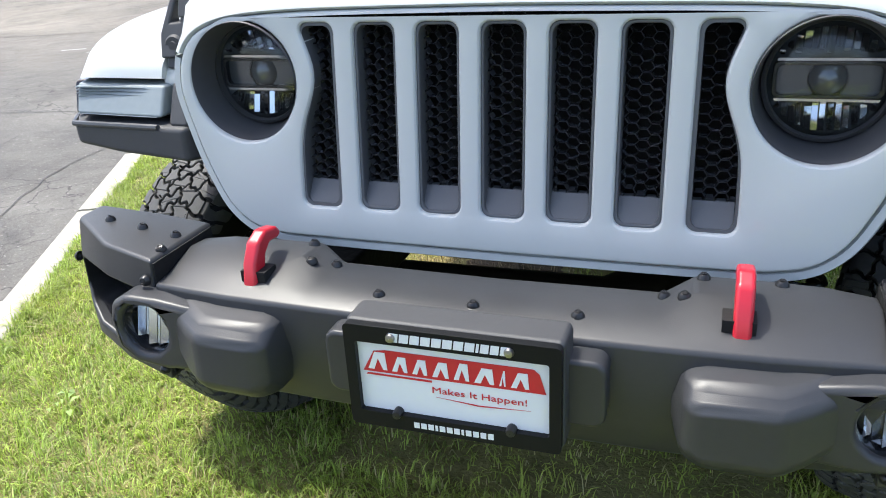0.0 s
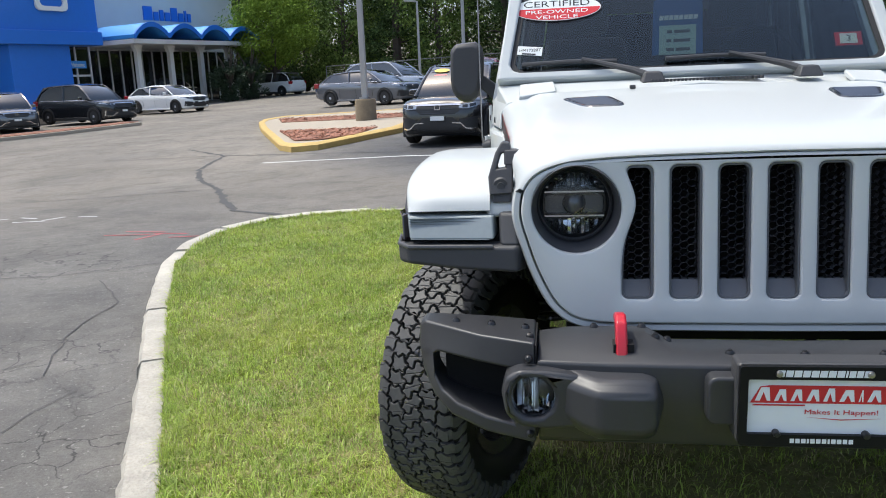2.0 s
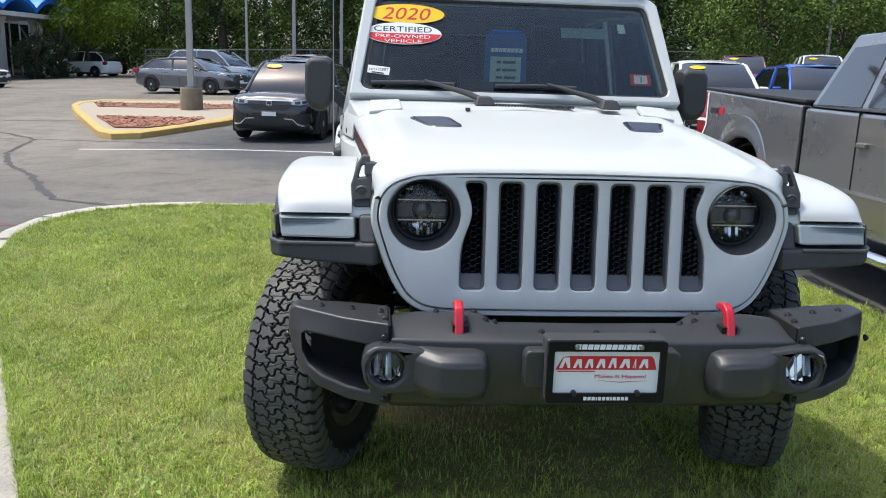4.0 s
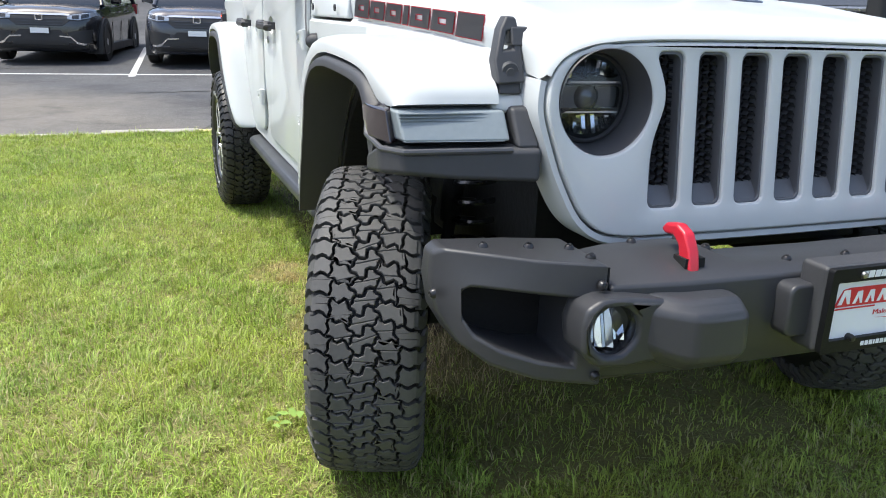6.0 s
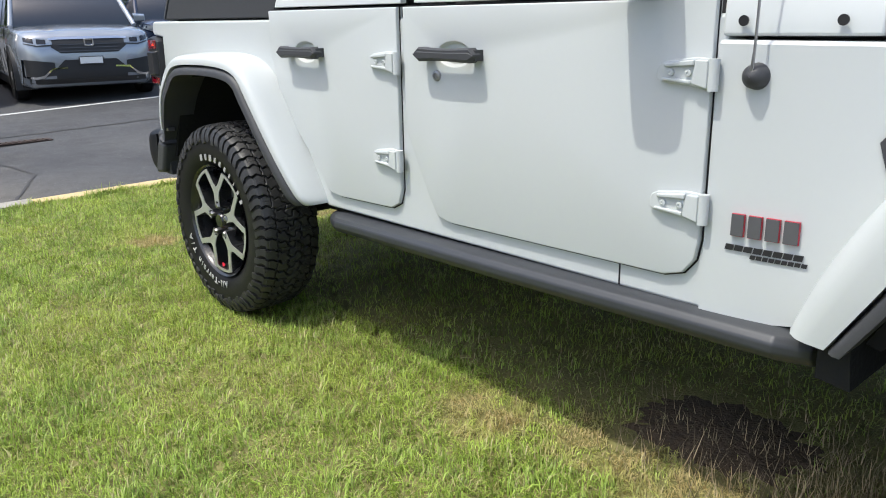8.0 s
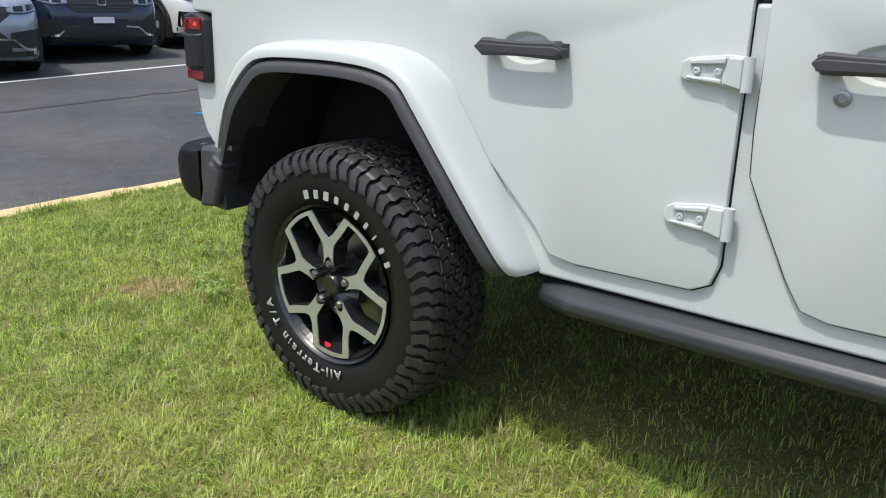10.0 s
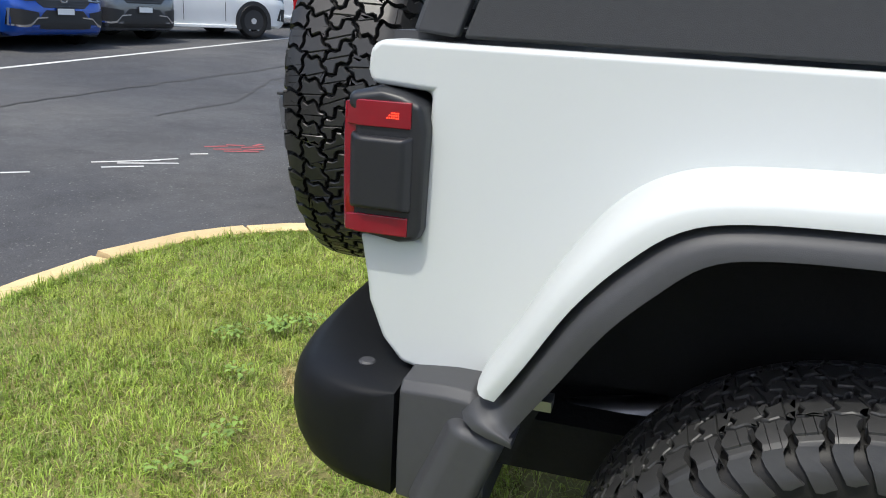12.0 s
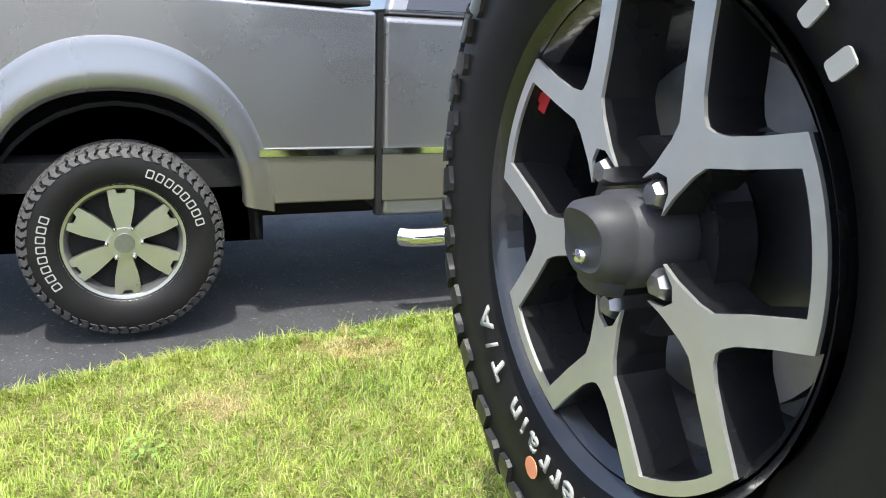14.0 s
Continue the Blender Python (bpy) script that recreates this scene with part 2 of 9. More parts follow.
def holed_round(outer, holes, axis, lo, hi, r):
    """Like holed(), with rounded edges round the face at lo."""
    d = 1 if hi > lo else -1
    steps = ((1.0, 0.0), (0.5, 0.134), (0.134, 0.5), (0.0, 1.0))
    bm = bmesh.new()

    def ring(loop, inward, k):
        off, dep = steps[k]
        vs = []
        for p in inset_line(loop, r * off * inward):
            q = list(p)
            q.insert(axis, lo + d * r * dep)
            vs.append(bm.verts.new(q))
        return vs
    edges, walls = [], []
    for loop, inward in [(outer, 1)] + [(h, -1) for h in holes]:
        rings = [ring(loop, inward, k) for k in range(4)]
        back = []
        for p in loop:
            q = list(p)
            q.insert(axis, hi)
            back.append(bm.verts.new(q))
        walls.append(rings + [back])
        n = len(loop)
        edges += [bm.edges.new((rings[0][i], rings[0][(i + 1) % n])) for i in range(n)]
    bmesh.ops.triangle_fill(bm, use_beauty=True, edges=edges)
    for rs in walls:
        for a, b in zip(rs, rs[1:]):
            for i in range(len(a)):
                j = (i + 1) % len(a)
                bm.faces.new((a[i], a[j], b[j], b[i]))
    return bm


def circle(cx, cz, r, n=40, a0=0.0):
    return [(cx + r * math.cos(a0 + 2 * math.pi * k / n), cz + r * math.sin(a0 + 2 * math.pi * k / n)) for k in range(n)]


def rrect(x0, z0, x1, z1, r, n=4):
    out = []
    for cx, cz, a in ((x1 - r, z1 - r, 0), (x0 + r, z1 - r, 90), (x0 + r, z0 + r, 180), (x1 - r, z0 + r, 270)):
        for k in range(n + 1):
            b = radians(a + 90 * k / n)
            out.append((cx + r * math.cos(b), cz + r * math.sin(b)))
    return out


def text_bm(s, height, width=None, depth=0.001, shear=0.0, bold=0.0):
    """Letters of the built-in font in the xz plane, middle at 0, facing -y."""
    cu = bpy.data.curves.new("letters", "FONT")
    cu.body, cu.align_x, cu.align_y, cu.extrude, cu.shear, cu.resolution_u, cu.offset = s, "CENTER", "CENTER", 0.0, shear, 3, bold
    ob = new("letters", cu)
    me = bpy.data.meshes.new_from_object(ob.evaluated_get(bpy.context.evaluated_depsgraph_get()))
    bpy.data.objects.remove(ob)
    bm = bmesh.new()
    bm.from_mesh(me)
    bpy.data.meshes.remove(me)
    xs = [v.co.x for v in bm.verts]
    ys = [v.co.y for v in bm.verts]
    k = height / (max(ys) - min(ys))
    kx = width / (max(xs) - min(xs)) if width else k
    mx, my = (max(xs) + min(xs)) / 2, (max(ys) + min(ys)) / 2
    for v in bm.verts:
        v.co = ((v.co.x - mx) * kx, 0, (v.co.y - my) * k)
    r = bmesh.ops.extrude_face_region(bm, geom=list(bm.faces))
    for g in r["geom"]:
        if isinstance(g, bmesh.types.BMVert):
            g.co.y -= depth
    return bm


def put(bm, m):
    bmesh.ops.transform(bm, matrix=m, verts=bm.verts)
    return bm


def bars(widths, height, gap, depth, slant=0.0):
    """Plain bars in the xz plane that stand for a word, middle at 0, facing -y."""
    total = sum(widths) + gap * (len(widths) - 1)
    x, bm = -total / 2, bmesh.new()
    for w in widths:
        poly = [(x - slant * height / 2, -height / 2), (x + w - slant * height / 2, -height / 2),
                (x + w + slant * height / 2, height / 2), (x + slant * height / 2, height / 2)]
        prism(poly, 1, 0, -depth, bm)
        x += w + gap
    return bm

from mathutils.bvhtree import BVHTree

# ---------------------------------------------------------------- lot level and lawn edge
KERB = [(0.35, -4.4), (-0.35, -3.2), (-0.95, -2.0), (-1.85, -0.2), (-2.26, 0.65), (-2.97, 2.1), (-3.55, 3.4), (-3.72, 4.15), (-3.70, 4.80),
        (-3.45, 5.32), (-3.08, 5.62), (-2.45, 5.80), (-1.2, 5.86), (0.0, 5.88), (0.8, 5.88), (1.2, 5.84), (1.64, 5.68),
        (1.86, 5.52), (2.05, 5.31), (2.2, 5.0), (2.37, 4.44), (2.45, 3.8), (2.52, 3.3), (2.62, 1.5), (2.70, -1.0), (2.75, -4.4)]


# ---------------------------------------------------------------- wheels of the off-road car
R_TYRE = 0.400


def tyre_profile(w, rim, R):
    """(radius, x) from the outer bead to the inner bead; the outer side is at -x."""
    h = w / 2
    return [(rim, -h + 0.035), (rim + 0.012, -h + 0.018), (rim + 0.05, -h + 0.004), (rim + 0.075, -h), (R - 0.055, -h + 0.002),
            (R - 0.036, -h + 0.012), (R - 0.0275, -h + 0.028), (R - 0.0200, -h + 0.06), (R - 0.0165, 0.0), (R - 0.0200, h - 0.06),
            (R - 0.0275, h - 0.028), (R - 0.036, h - 0.012), (R - 0.055, h - 0.002), (rim + 0.075, h), (rim + 0.03, h - 0.01),
            (rim, h - 0.035)]


def clip_poly(poly, a, b, c, keep):
    """The part of a polygon where keep * (a*p + b*q + c) is positive."""
    out = []
    for i in range(len(poly)):
        p, q = poly[i - 1], poly[i]
        dp, dq = keep * (a * p[0] + b * p[1] + c), keep * (a * q[0] + b * q[1] + c)
        if (dp > 0) != (dq > 0):
            t = dp / (dp - dq)
            out.append((p[0] + (q[0] - p[0]) * t, p[1] + (q[1] - p[1]) * t))
        if dq > 0:
            out.append(q)
    return out


def bend(a, b, amp, key):
    """An S-shaped groove line from a to b, without its last point."""
    rnd = random.Random(key)
    d = b - a
    n = Vector((-d.y, d.x))
    k = amp * rnd.uniform(0.8, 1.25)
    return [a, a + d * 0.20 + n * k * 0.75, a + d * 0.38 + n * k * 0.8, a + d * 0.62 - n * k * 0.8, a + d * 0.80 - n * k * 0.75]


def solid_block(bm, poly, place, height, edge=0.0018):
    """A rubber block with a rounded rim, its outline in the plane of the surface."""
    if len(poly) < 3:
        return
    rings = [[bm.verts.new(place(u, v, h)) for u, v in inset_line(poly, d)]
             for d, h in ((-0.0012, 0.0), (0.0, height - edge), (edge, height))]
    for lo, hi in zip(rings, rings[1:]):
        for i in range(len(poly)):
            j = (i + 1) % len(poly)
            bm.faces.new((lo[i], lo[j], hi[j], hi[i]))
    bm.faces.new(rings[-1])


def slab_block(bm, poly, cuts, place, height):
    """A block that bends with the surface: cut across at each u, walled along its outline only."""
    if len(poly) < 3:
        return
    rest, n0 = poly, len(bm.verts)
    slabs = []
    for c in cuts:
        slabs.append(clip_poly(rest, 1.0, 0.0, -c, -1))
        rest = clip_poly(rest, 1.0, 0.0, -c, 1)
    slabs.append(rest)
    found = {}

    def vert(u, v, h):
        key = (round(u, 6), round(v, 6), h)
        if key not in found:
            found[key] = bm.verts.new(place(u, v, h))
        return found[key]

    for slab in slabs:
        tidy = [p for k, p in enumerate(slab) if abs(p[0] - slab[k - 1][0]) + abs(p[1] - slab[k - 1][1]) > 3e-6]
        if len(tidy) < 3:
            continue
        top = [vert(u, v, height) for u, v in tidy]
        if len(set(top)) == len(top):
            bm.faces.new(top)
        for k in range(len(tidy)):
            p, q = tidy[k - 1], tidy[k]
            if any(abs(p[0] - c) < 1e-6 and abs(q[0] - c) < 1e-6 for c in cuts):
                continue
            a, b = bm.verts.new(place(*p, 0.0)), bm.verts.new(place(*q, 0.0))
            bm.faces.new((a, b, bm.verts.new(place(*q, height)), bm.verts.new(place(*p, height))))


TREAD_LINES = (-1.0, -0.60, -0.215, 0.215, 0.60, 1.0)
TREAD_STEP = (0.15, 0.60, 0.05, 0.52, 0.90)


def tread_bm(w, R, n=58, depth=0.016, lugs=1.0):
    """Five columns of interlocking S-edged blocks, cut by fine slits; the outer two run down the side walls as hooked lugs."""
    bm = bmesh.new()
    half, pitch = w / 2 - 0.004, 2 * math.pi * R / n
    bow = half - 0.012
    drop = 0.008 * (bow / half) ** 2 + 0.013 * (bow / half - 0.66) ** 2 / 0.1156
    a0 = math.atan((0.016 * bow / half + 0.026 * (bow / half - 0.66) / 0.1156) / half)
    a1, turn = radians(80), 0.015
    arc = turn * (a1 - a0)

    def place(u, v, h):
        s, q = (1 if u > 0 else -1), abs(u)
        if q <= bow:
            e = q / half
            x, r = q, R - depth + h - 0.008 * e * e - 0.013 * max(0.0, e - 0.66) ** 2 / 0.1156
        else:
            g = min(q - bow, arc)
            a = a0 + g / turn
            x = bow + turn * (math.sin(a) - math.sin(a0))
            r = R - drop - turn * (math.cos(a0) - math.cos(a))
            over = q - bow - g
            x, r = x + 0.0145 * min(1.0, over / 0.034) ** 0.8, r - over * 0.97
            deep = (depth - h) * (1.0 if over <= 0 else max(0.5, 1 - over / 0.05))
            x, r = x - deep * math.sin(a), r - deep * math.cos(a)
        return (s * x, r * math.cos(v / R), r * math.sin(v / R))

    def node(line, col, k):
        """Where the cross groove k of a column meets a long groove."""
        rnd = random.Random(line * 977 + col * 131 + (k % n) * 7)
        edge = line in (0, 5)
        into = 0.0 if edge else (0.030 if col >= line else -0.030) * half * 2
        slope = (0.30, 0.42, -0.46, 0.42, 0.30)[col] * (-0.5 if line == col else 0.5)
        return Vector((TREAD_LINES[line] * half + into + (0 if edge else rnd.uniform(-0.003, 0.003)),
                       (k + TREAD_STEP[col] + slope + rnd.uniform(-0.06, 0.06)) * pitch))

    def side(line, k0, col, k1):
        """Points on a long groove from a column's cross groove k0 to k1."""
        pts = []
        for c in (line - 1, line):
            if 0 <= c < 5:
                for k in range(k0 - 2, k1 + 3):
                    p = node(line, c, k)
                    pts.append((p.y, c, k, p))
        lo, hi = node(line, col, k0).y, node(line, col, k1).y
        pts = sorted((q for q in pts if lo - 1e-9 <= q[0] <= hi + 1e-9), key=lambda q: q[0])
        out = []
        for a, b in zip(pts, pts[1:]):
            out += bend(a[3], b[3], 0.10, line * 31 + a[1] * 7 + (a[2] % n) * 3)
        return out + [pts[-1][3]]

    def lug_edge(t0, t1, s, odd):
        """The hooked outline of a lug past the shoulder, from its low to its high edge."""
        foot = half + (0.058 + 0.012 * odd) * lugs
        lo = ((half + 0.002, t0 + 0.10 * pitch), (half + 0.018 * lugs, t0 + 0.14 * pitch), (half + 0.032 * lugs, t0 + s * 0.24 * pitch), (foot, t0 + s * 0.40 * pitch + 0.04 * pitch))
        tip = ((foot + 0.004 * lugs, t0 + (0.40 + s * 0.36) * pitch), (foot + 0.001, t0 + (0.62 + s * 0.30) * pitch))
        hi = ((foot - 0.006 * lugs, t1 + (s * 0.40 - 0.10) * pitch), (half + 0.034 * lugs, t1 + (s * 0.20 - 0.12) * pitch), (half + 0.020 * lugs, t1 - 0.12 * pitch), (half + 0.002, t1 - 0.09 * pitch))
        return [Vector((-q if s > 0 else q, t)) for q, t in lo + tip + hi]

    for col in range(5):
        shoulder = col in (0, 4)
        s = 1 if col == 0 else -1
        for k in range(n):
            if shoulder:
                inner = side(1 if col == 0 else 4, k, col, k + 1)
                out = lug_edge(node(0 if col == 0 else 5, col, k).y, node(0 if col == 0 else 5, col, k + 1).y, s, k % 2)
                low = bend(inner[0], out[0], 0.10, col * 53 + k)
                high = bend(inner[-1], out[-1], 0.10, col * 53 + (k + 1) % n)
                loop = low + out[:-1] + (high + [out[-1]])[::-1] + inner[:0:-1][1:]
                if col == 0:
                    loop = loop[::-1]
            else:
                left, right = side(col, k, col, k + 1), side(col + 1, k, col, k + 1)
                low = bend(left[0], right[0], 0.20, col * 53 + k)
                high = bend(left[-1], right[-1], 0.20, col * 53 + (k + 1) % n)
                loop = low + right[:-1] + (high + [right[-1]])[::-1] + left[:0:-1][1:]
            rnd = random.Random(col * 7 + k * 3)
            gap = 0.0034 if shoulder else rnd.uniform(0.0028, 0.0046)
            loop = inset_line([(p.x, p.y) for p in loop], gap)
            if not shoulder:
                mid = sum(p[1] for p in loop) / len(loop)
                tilt, c = rnd.uniform(-0.05, 0.45), -(mid + rnd.uniform(-0.1, 0.1) * pitch)
                solid_block(bm, clip_poly(loop, tilt, 1.0, c + 0.0005, -1), place, depth)
                solid_block(bm, clip_poly(loop, tilt, 1.0, c - 0.0005, 1), place, depth)
                continue
            # the tread end with its slits, then the lug down the side, every other one stepped back
            shut = -s * (half - (0.020 if k % 2 else 0.004))
            crown, lug = clip_poly(loop, 1.0, 0.0, -shut, s), clip_poly(loop, 1.0, 0.0, -shut, -s)
            mid = sum(p[1] for p in crown) / max(1, len(crown))
            tilt = rnd.uniform(-0.2, 0.2)
            bends = sorted(-s * q for q in (half * 0.74, half * 0.82, half * 0.90, bow))
            rest, pieces = crown, []
            for cut in (-0.17, 0.16):
                c = -(mid + cut * pitch - tilt * s * half * 0.8 * -1)
                pieces.append(clip_poly(rest, tilt, 1.0, c + 0.0005, -1))
                rest = clip_poly(rest, tilt, 1.0, c - 0.0005, 1)
            for poly in pieces + [rest]:
                slab_block(bm, poly, bends, place, depth)
            bends = sorted(-s * q for q in (half * 0.90, bow, bow + arc * 0.33, bow + arc * 0.67, bow + arc, half + 0.030 * lugs, half + 0.045 * lugs))
            slab_block(bm, lug, bends, place, depth - (0.0035 if k % 2 else 0.0006))
    return bm


def polar(r, deg):
    return (r * math.cos(radians(deg)), r * math.sin(radians(deg)))


def spoke_polys(inset=0.0):
    """The machined face: per spoke a stem with two arms, and an arc that ties arms of neighbours together."""
    out = []
    for i in range(5):
        t = 90 + 72 * i
        stem = [(0.062, -18), (0.080, -12.5), (0.108, -10.0), (0.124, -10.5), (0.156, -17.2), (0.2045, -22.45), (0.216, -22.45), (0.216, -17.0), (0.184, -13.2), (0.154, -7.2), (0.144, -3.0), (0.141, 0.0)]
        full = stem + [(r, -a) for r, a in stem[-2::-1]] + [(0.078, 8), (0.084, 0), (0.078, -8)]
        out.append([polar(r - (inset if r > 0.2 else 0), t + a) for r, a in full])
        arc = []
        for k in range(9):
            arc.append(polar(0.216, t + 22.45 + (72 - 44.9) * k / 8))
        for k in range(8, -1, -1):
            arc.append(polar(0.2045, t + 22.45 + (72 - 44.9) * k / 8))
        out.append(arc)
    return [[(a * 1.022, b * 1.022) for a, b in p] for p in out]


def letter_ring(bm_list, name, wheel, x, material):
    for b in bm_list:
        part(name, b, material, wheel, smooth=False)


def ring_place(bm, r, deg, x):
    """Stand a piece built in the xz plane facing -y on the tyre's outer side (-x), its foot toward the hub."""
    # local x -> along the ring (clockwise from outside), local z -> outward, local -y -> -x
    out = Vector((0, math.cos(radians(deg)), math.sin(radians(deg))))
    nrm = Vector((-1, 0, 0))
    along = nrm.cross(out) * -1.0
    m = Matrix((along, -nrm, out)).transposed().to_4x4()
    m.translation = Vector((x, 0, 0)) + out * r
    return put(bm, m)


def build_wheel(parent, turn=0.0, spin=0.0, w=0.266, tread=TREADDUST, R=R_TYRE):
    wheel = part("wheel", lathe(tyre_profile(w, 0.226, R), 72, 0), RUBBER, parent, "black all-terrain tyre on a black and machined alloy rim")
    part("tread", tread_bm(w, R, lugs=0.80), tread, wheel, "chunky interlocking tread blocks", sharp=30)
    part("rim_barrel", lathe([(0.236, -0.124), (0.233, -0.121), (0.2265, -0.114), (0.222, -0.100), (0.212, -0.085), (0.202, 0.0), (0.198, 0.10), (0.238, 0.112)], 72, 0), RIMBLACK, wheel)
    bm = bmesh.new()
    for poly in spoke_polys(0.001):
        prism(poly, 0, -0.113, -0.058, bm)
    lathe([(0.030, -0.056), (0.090, -0.085), (0.090, -0.045), (0.03, -0.045)], 40, 0, bm)
    lathe([(0.2225, -0.111), (0.211, -0.096), (0.201, -0.05), (0.21, -0.04)], 72, 0, bm)
    put(bm, pose(0, 0, 0, turn))
    part("spokes", bm, RIMBLACK, wheel, smooth=False)
    bm = bmesh.new()
    for poly in spoke_polys():
        prism(poly, 0, -0.117, -0.1132, bm)
    put(bm, pose(0, 0, 0, turn))
    part("spoke_face", bm, MACHINED, wheel, "machined silver spoke faces", smooth=False)
    part("hub_cap", lathe([(0.0005, -0.115), (0.026, -0.115), (0.033, -0.107), (0.036, -0.06)], 32, 0), RIMBLACK, wheel)
    part("brake_disc", lathe([(0.06, -0.01), (0.165, -0.01), (0.165, 0.01), (0.06, 0.01)], 48, 0), STEEL, wheel)
    nut = lathe([(0.0005, -0.122), (0.009, -0.1210), (0.0135, -0.113), (0.0142, -0.108), (0.0142, -0.07)], 6, 0)
    put(nut, Matrix.Translation((0, *polar(0.0635, 90 + turn))))
    n0 = part("lug_nut", nut, STEEL, wheel)
    for i in range(1, 5):
        o = new("lug_nut", n0.data)
        o.parent = wheel
        o.matrix_basis = pose(0, 0, 0, 72 * i)
    # raised white letters on the side wall: a maker's name as bars, the tyre type as words
    xs = -w / 2 - 0.0005
    pieces = []
    for i, ww in enumerate((0.020, 0.017, 0.021, 0.016, 0.016, 0.016, 0.012, 0.006, 0.014, 0.015)):
        ww = ww * 0.95
        h = 0.025 if i < 3 else 0.020
        b = prism(rrect(-ww / 2, -h / 2, ww / 2, h / 2, 0.003, 2), 1, 0, -0.0022)
        pieces.append(ring_place(b, 0.268, 76 + spin + i * 8.6, xs))
    letter_ring(pieces, "raised_bar", wheel, xs, LETTER_WHITE)
    pieces = []
    at = -104 + spin
    for ch in "All-Terrain T/A":
        step = {"A": 7.4, "l": 3.8, "-": 4.4, "T": 6.6, "e": 6.2, "r": 5.0, "a": 6.2, "i": 3.6, "n": 6.4, " ": 5.0, "/": 5.6}[ch]
        if ch != " ":
            hh = 0.029 if ch.isupper() or ch in "l/" else 0.006 if ch == "-" else 0.025 if ch == "i" else 0.0215
            pieces.append(ring_place(text_bm(ch, hh, depth=0.0022, bold=0.022), 0.268 - (0.003 if ch in "erain" else 0), at + step / 2, xs))
        at += step
    letter_ring(pieces, "raised_letter", wheel, xs, LETTER_WHITE)
    mark = prism([(-0.012, -0.006), (-0.012, 0.004), (-0.005, 0.004), (-0.003, 0.009), (0.006, 0.009), (0.009, 0.003), (0.013, 0.002), (0.013, -0.006)], 1, 0, -0.001)
    put(mark, Matrix.Rotation(radians(18), 4, "X"))
    part("red_mark", ring_place(mark, 0.202, -82 + turn, -0.099), RED, wheel)
    return wheel


# ---------------------------------------------------------------- the white off-road car
car = empty("offroad_suv")
tagged(car, "white four-door off-road SUV with black soft top parked on lawn", "car")


def both(name, make, material, parent=None, label="", **kw):
    """The same part on both sides; make() builds the one at -x."""
    a = part(name, make(), material, parent or car, label, **kw)
    b = part(name, make(), material, parent or car, label, flip=True, **kw)
    return a, b


# body tub
def tub_side():
    return [(0.88, 0.535), (2.40, 0.535), (2.46, 0.62), (2.60, 0.82), (2.72, 0.98), (2.86, 1.03), (3.20, 1.03), (3.34, 0.97),
            (3.44, 0.84), (3.52, 0.68), (3.64, 0.69), (3.695, 0.702), (3.728, 0.74), (3.752, 0.80), (3.765, 0.905), (3.675, 0.907), (3.665, 1.124), (3.757, 1.130), (3.763, 1.150), (3.760, 1.180), (3.745, 1.193), (0.88, 1.193)]


part("body_tub", prism(tub_side(), 0, -0.782, 0.782), WHITE, car, "white painted body tub", bevel=0.012)
part("floor_pan", box((-0.62, 0.5, 0.46), (0.62, 3.7, 0.56)), DARK, car)
part("rear_axle", tube([(-0.7, 3.008, 0.40), (-0.12, 3.008, 0.40), (0.0, 3.008, 0.40), (0.12, 3.008, 0.40), (0.7, 3.008, 0.40)], [0.045, 0.05, 0.13, 0.05, 0.045], 16), DARK, car)
part("front_axle", tube([(-0.66, 0.0, 0.40), (0.1, 0.0, 0.40), (0.25, 0.0, 0.40), (0.4, 0.0, 0.40), (0.66, 0.0, 0.40)], [0.04, 0.045, 0.12, 0.05, 0.04], 16), DARK, car)
part("tie_rod", tube([(-0.6, -0.19, 0.41), (0.6, -0.17, 0.41)], 0.016, 10), DARK, car)
both("frame_rail", lambda: box((-0.46, -0.60, 0.50), (-0.36, 3.7, 0.62)), DARK, bevel=0.01)
both("coil_spring", lambda: tube([(-0.52 + 0.065 * math.cos(k * 0.5), 0.0 + 0.065 * math.sin(k * 0.5), 0.46 + 0.0042 * k) for k in range(90)], 0.008, 6), RIMBLACK)
both("shock_absorber", lambda: tube([(-0.58, 0.10, 0.42), (-0.56, 0.10, 0.62), (-0.56, 0.10, 0.621), (-0.54, 0.10, 0.92)], [0.018, 0.018, 0.03, 0.03], 12), DARK)
both("wheel_well", lambda: prism([(-0.40, 1.040), (0.10, 1.052), (0.20, 1.02), (0.34, 0.895), (0.53, 0.56), (0.50, 0.55), (0.32, 0.87), (0.18, 0.99), (0.09, 1.02), (-0.38, 1.01)], 0, -0.79, -0.42), DARK)
both("rear_wheel_well", lambda: prism([(2.42, 0.56), (2.56, 0.80), (2.70, 0.98), (2.86, 1.025), (3.20, 1.025), (3.34, 0.965), (3.44, 0.84), (3.53, 0.60), (3.50, 0.60), (3.41, 0.83), (3.32, 0.945), (3.19, 1.0), (2.87, 1.0),
                                       (2.72, 0.955), (2.58, 0.78), (2.45, 0.56)], 0, -0.845, -0.50), DARK)
part("engine_bay", box((-0.50, -0.30, 0.62), (0.50, 0.62, 1.10)), DARK, car)
part("rear_inner_body", box((-0.52, 2.40, 0.60), (0.52, 3.60, 1.10)), DARK, car)
part("exhaust_pipe", tube([(-0.45, 2.3, 0.50), (-0.50, 3.3, 0.55), (-0.55, 3.62, 0.50)], 0.035, 12), STEEL, car)

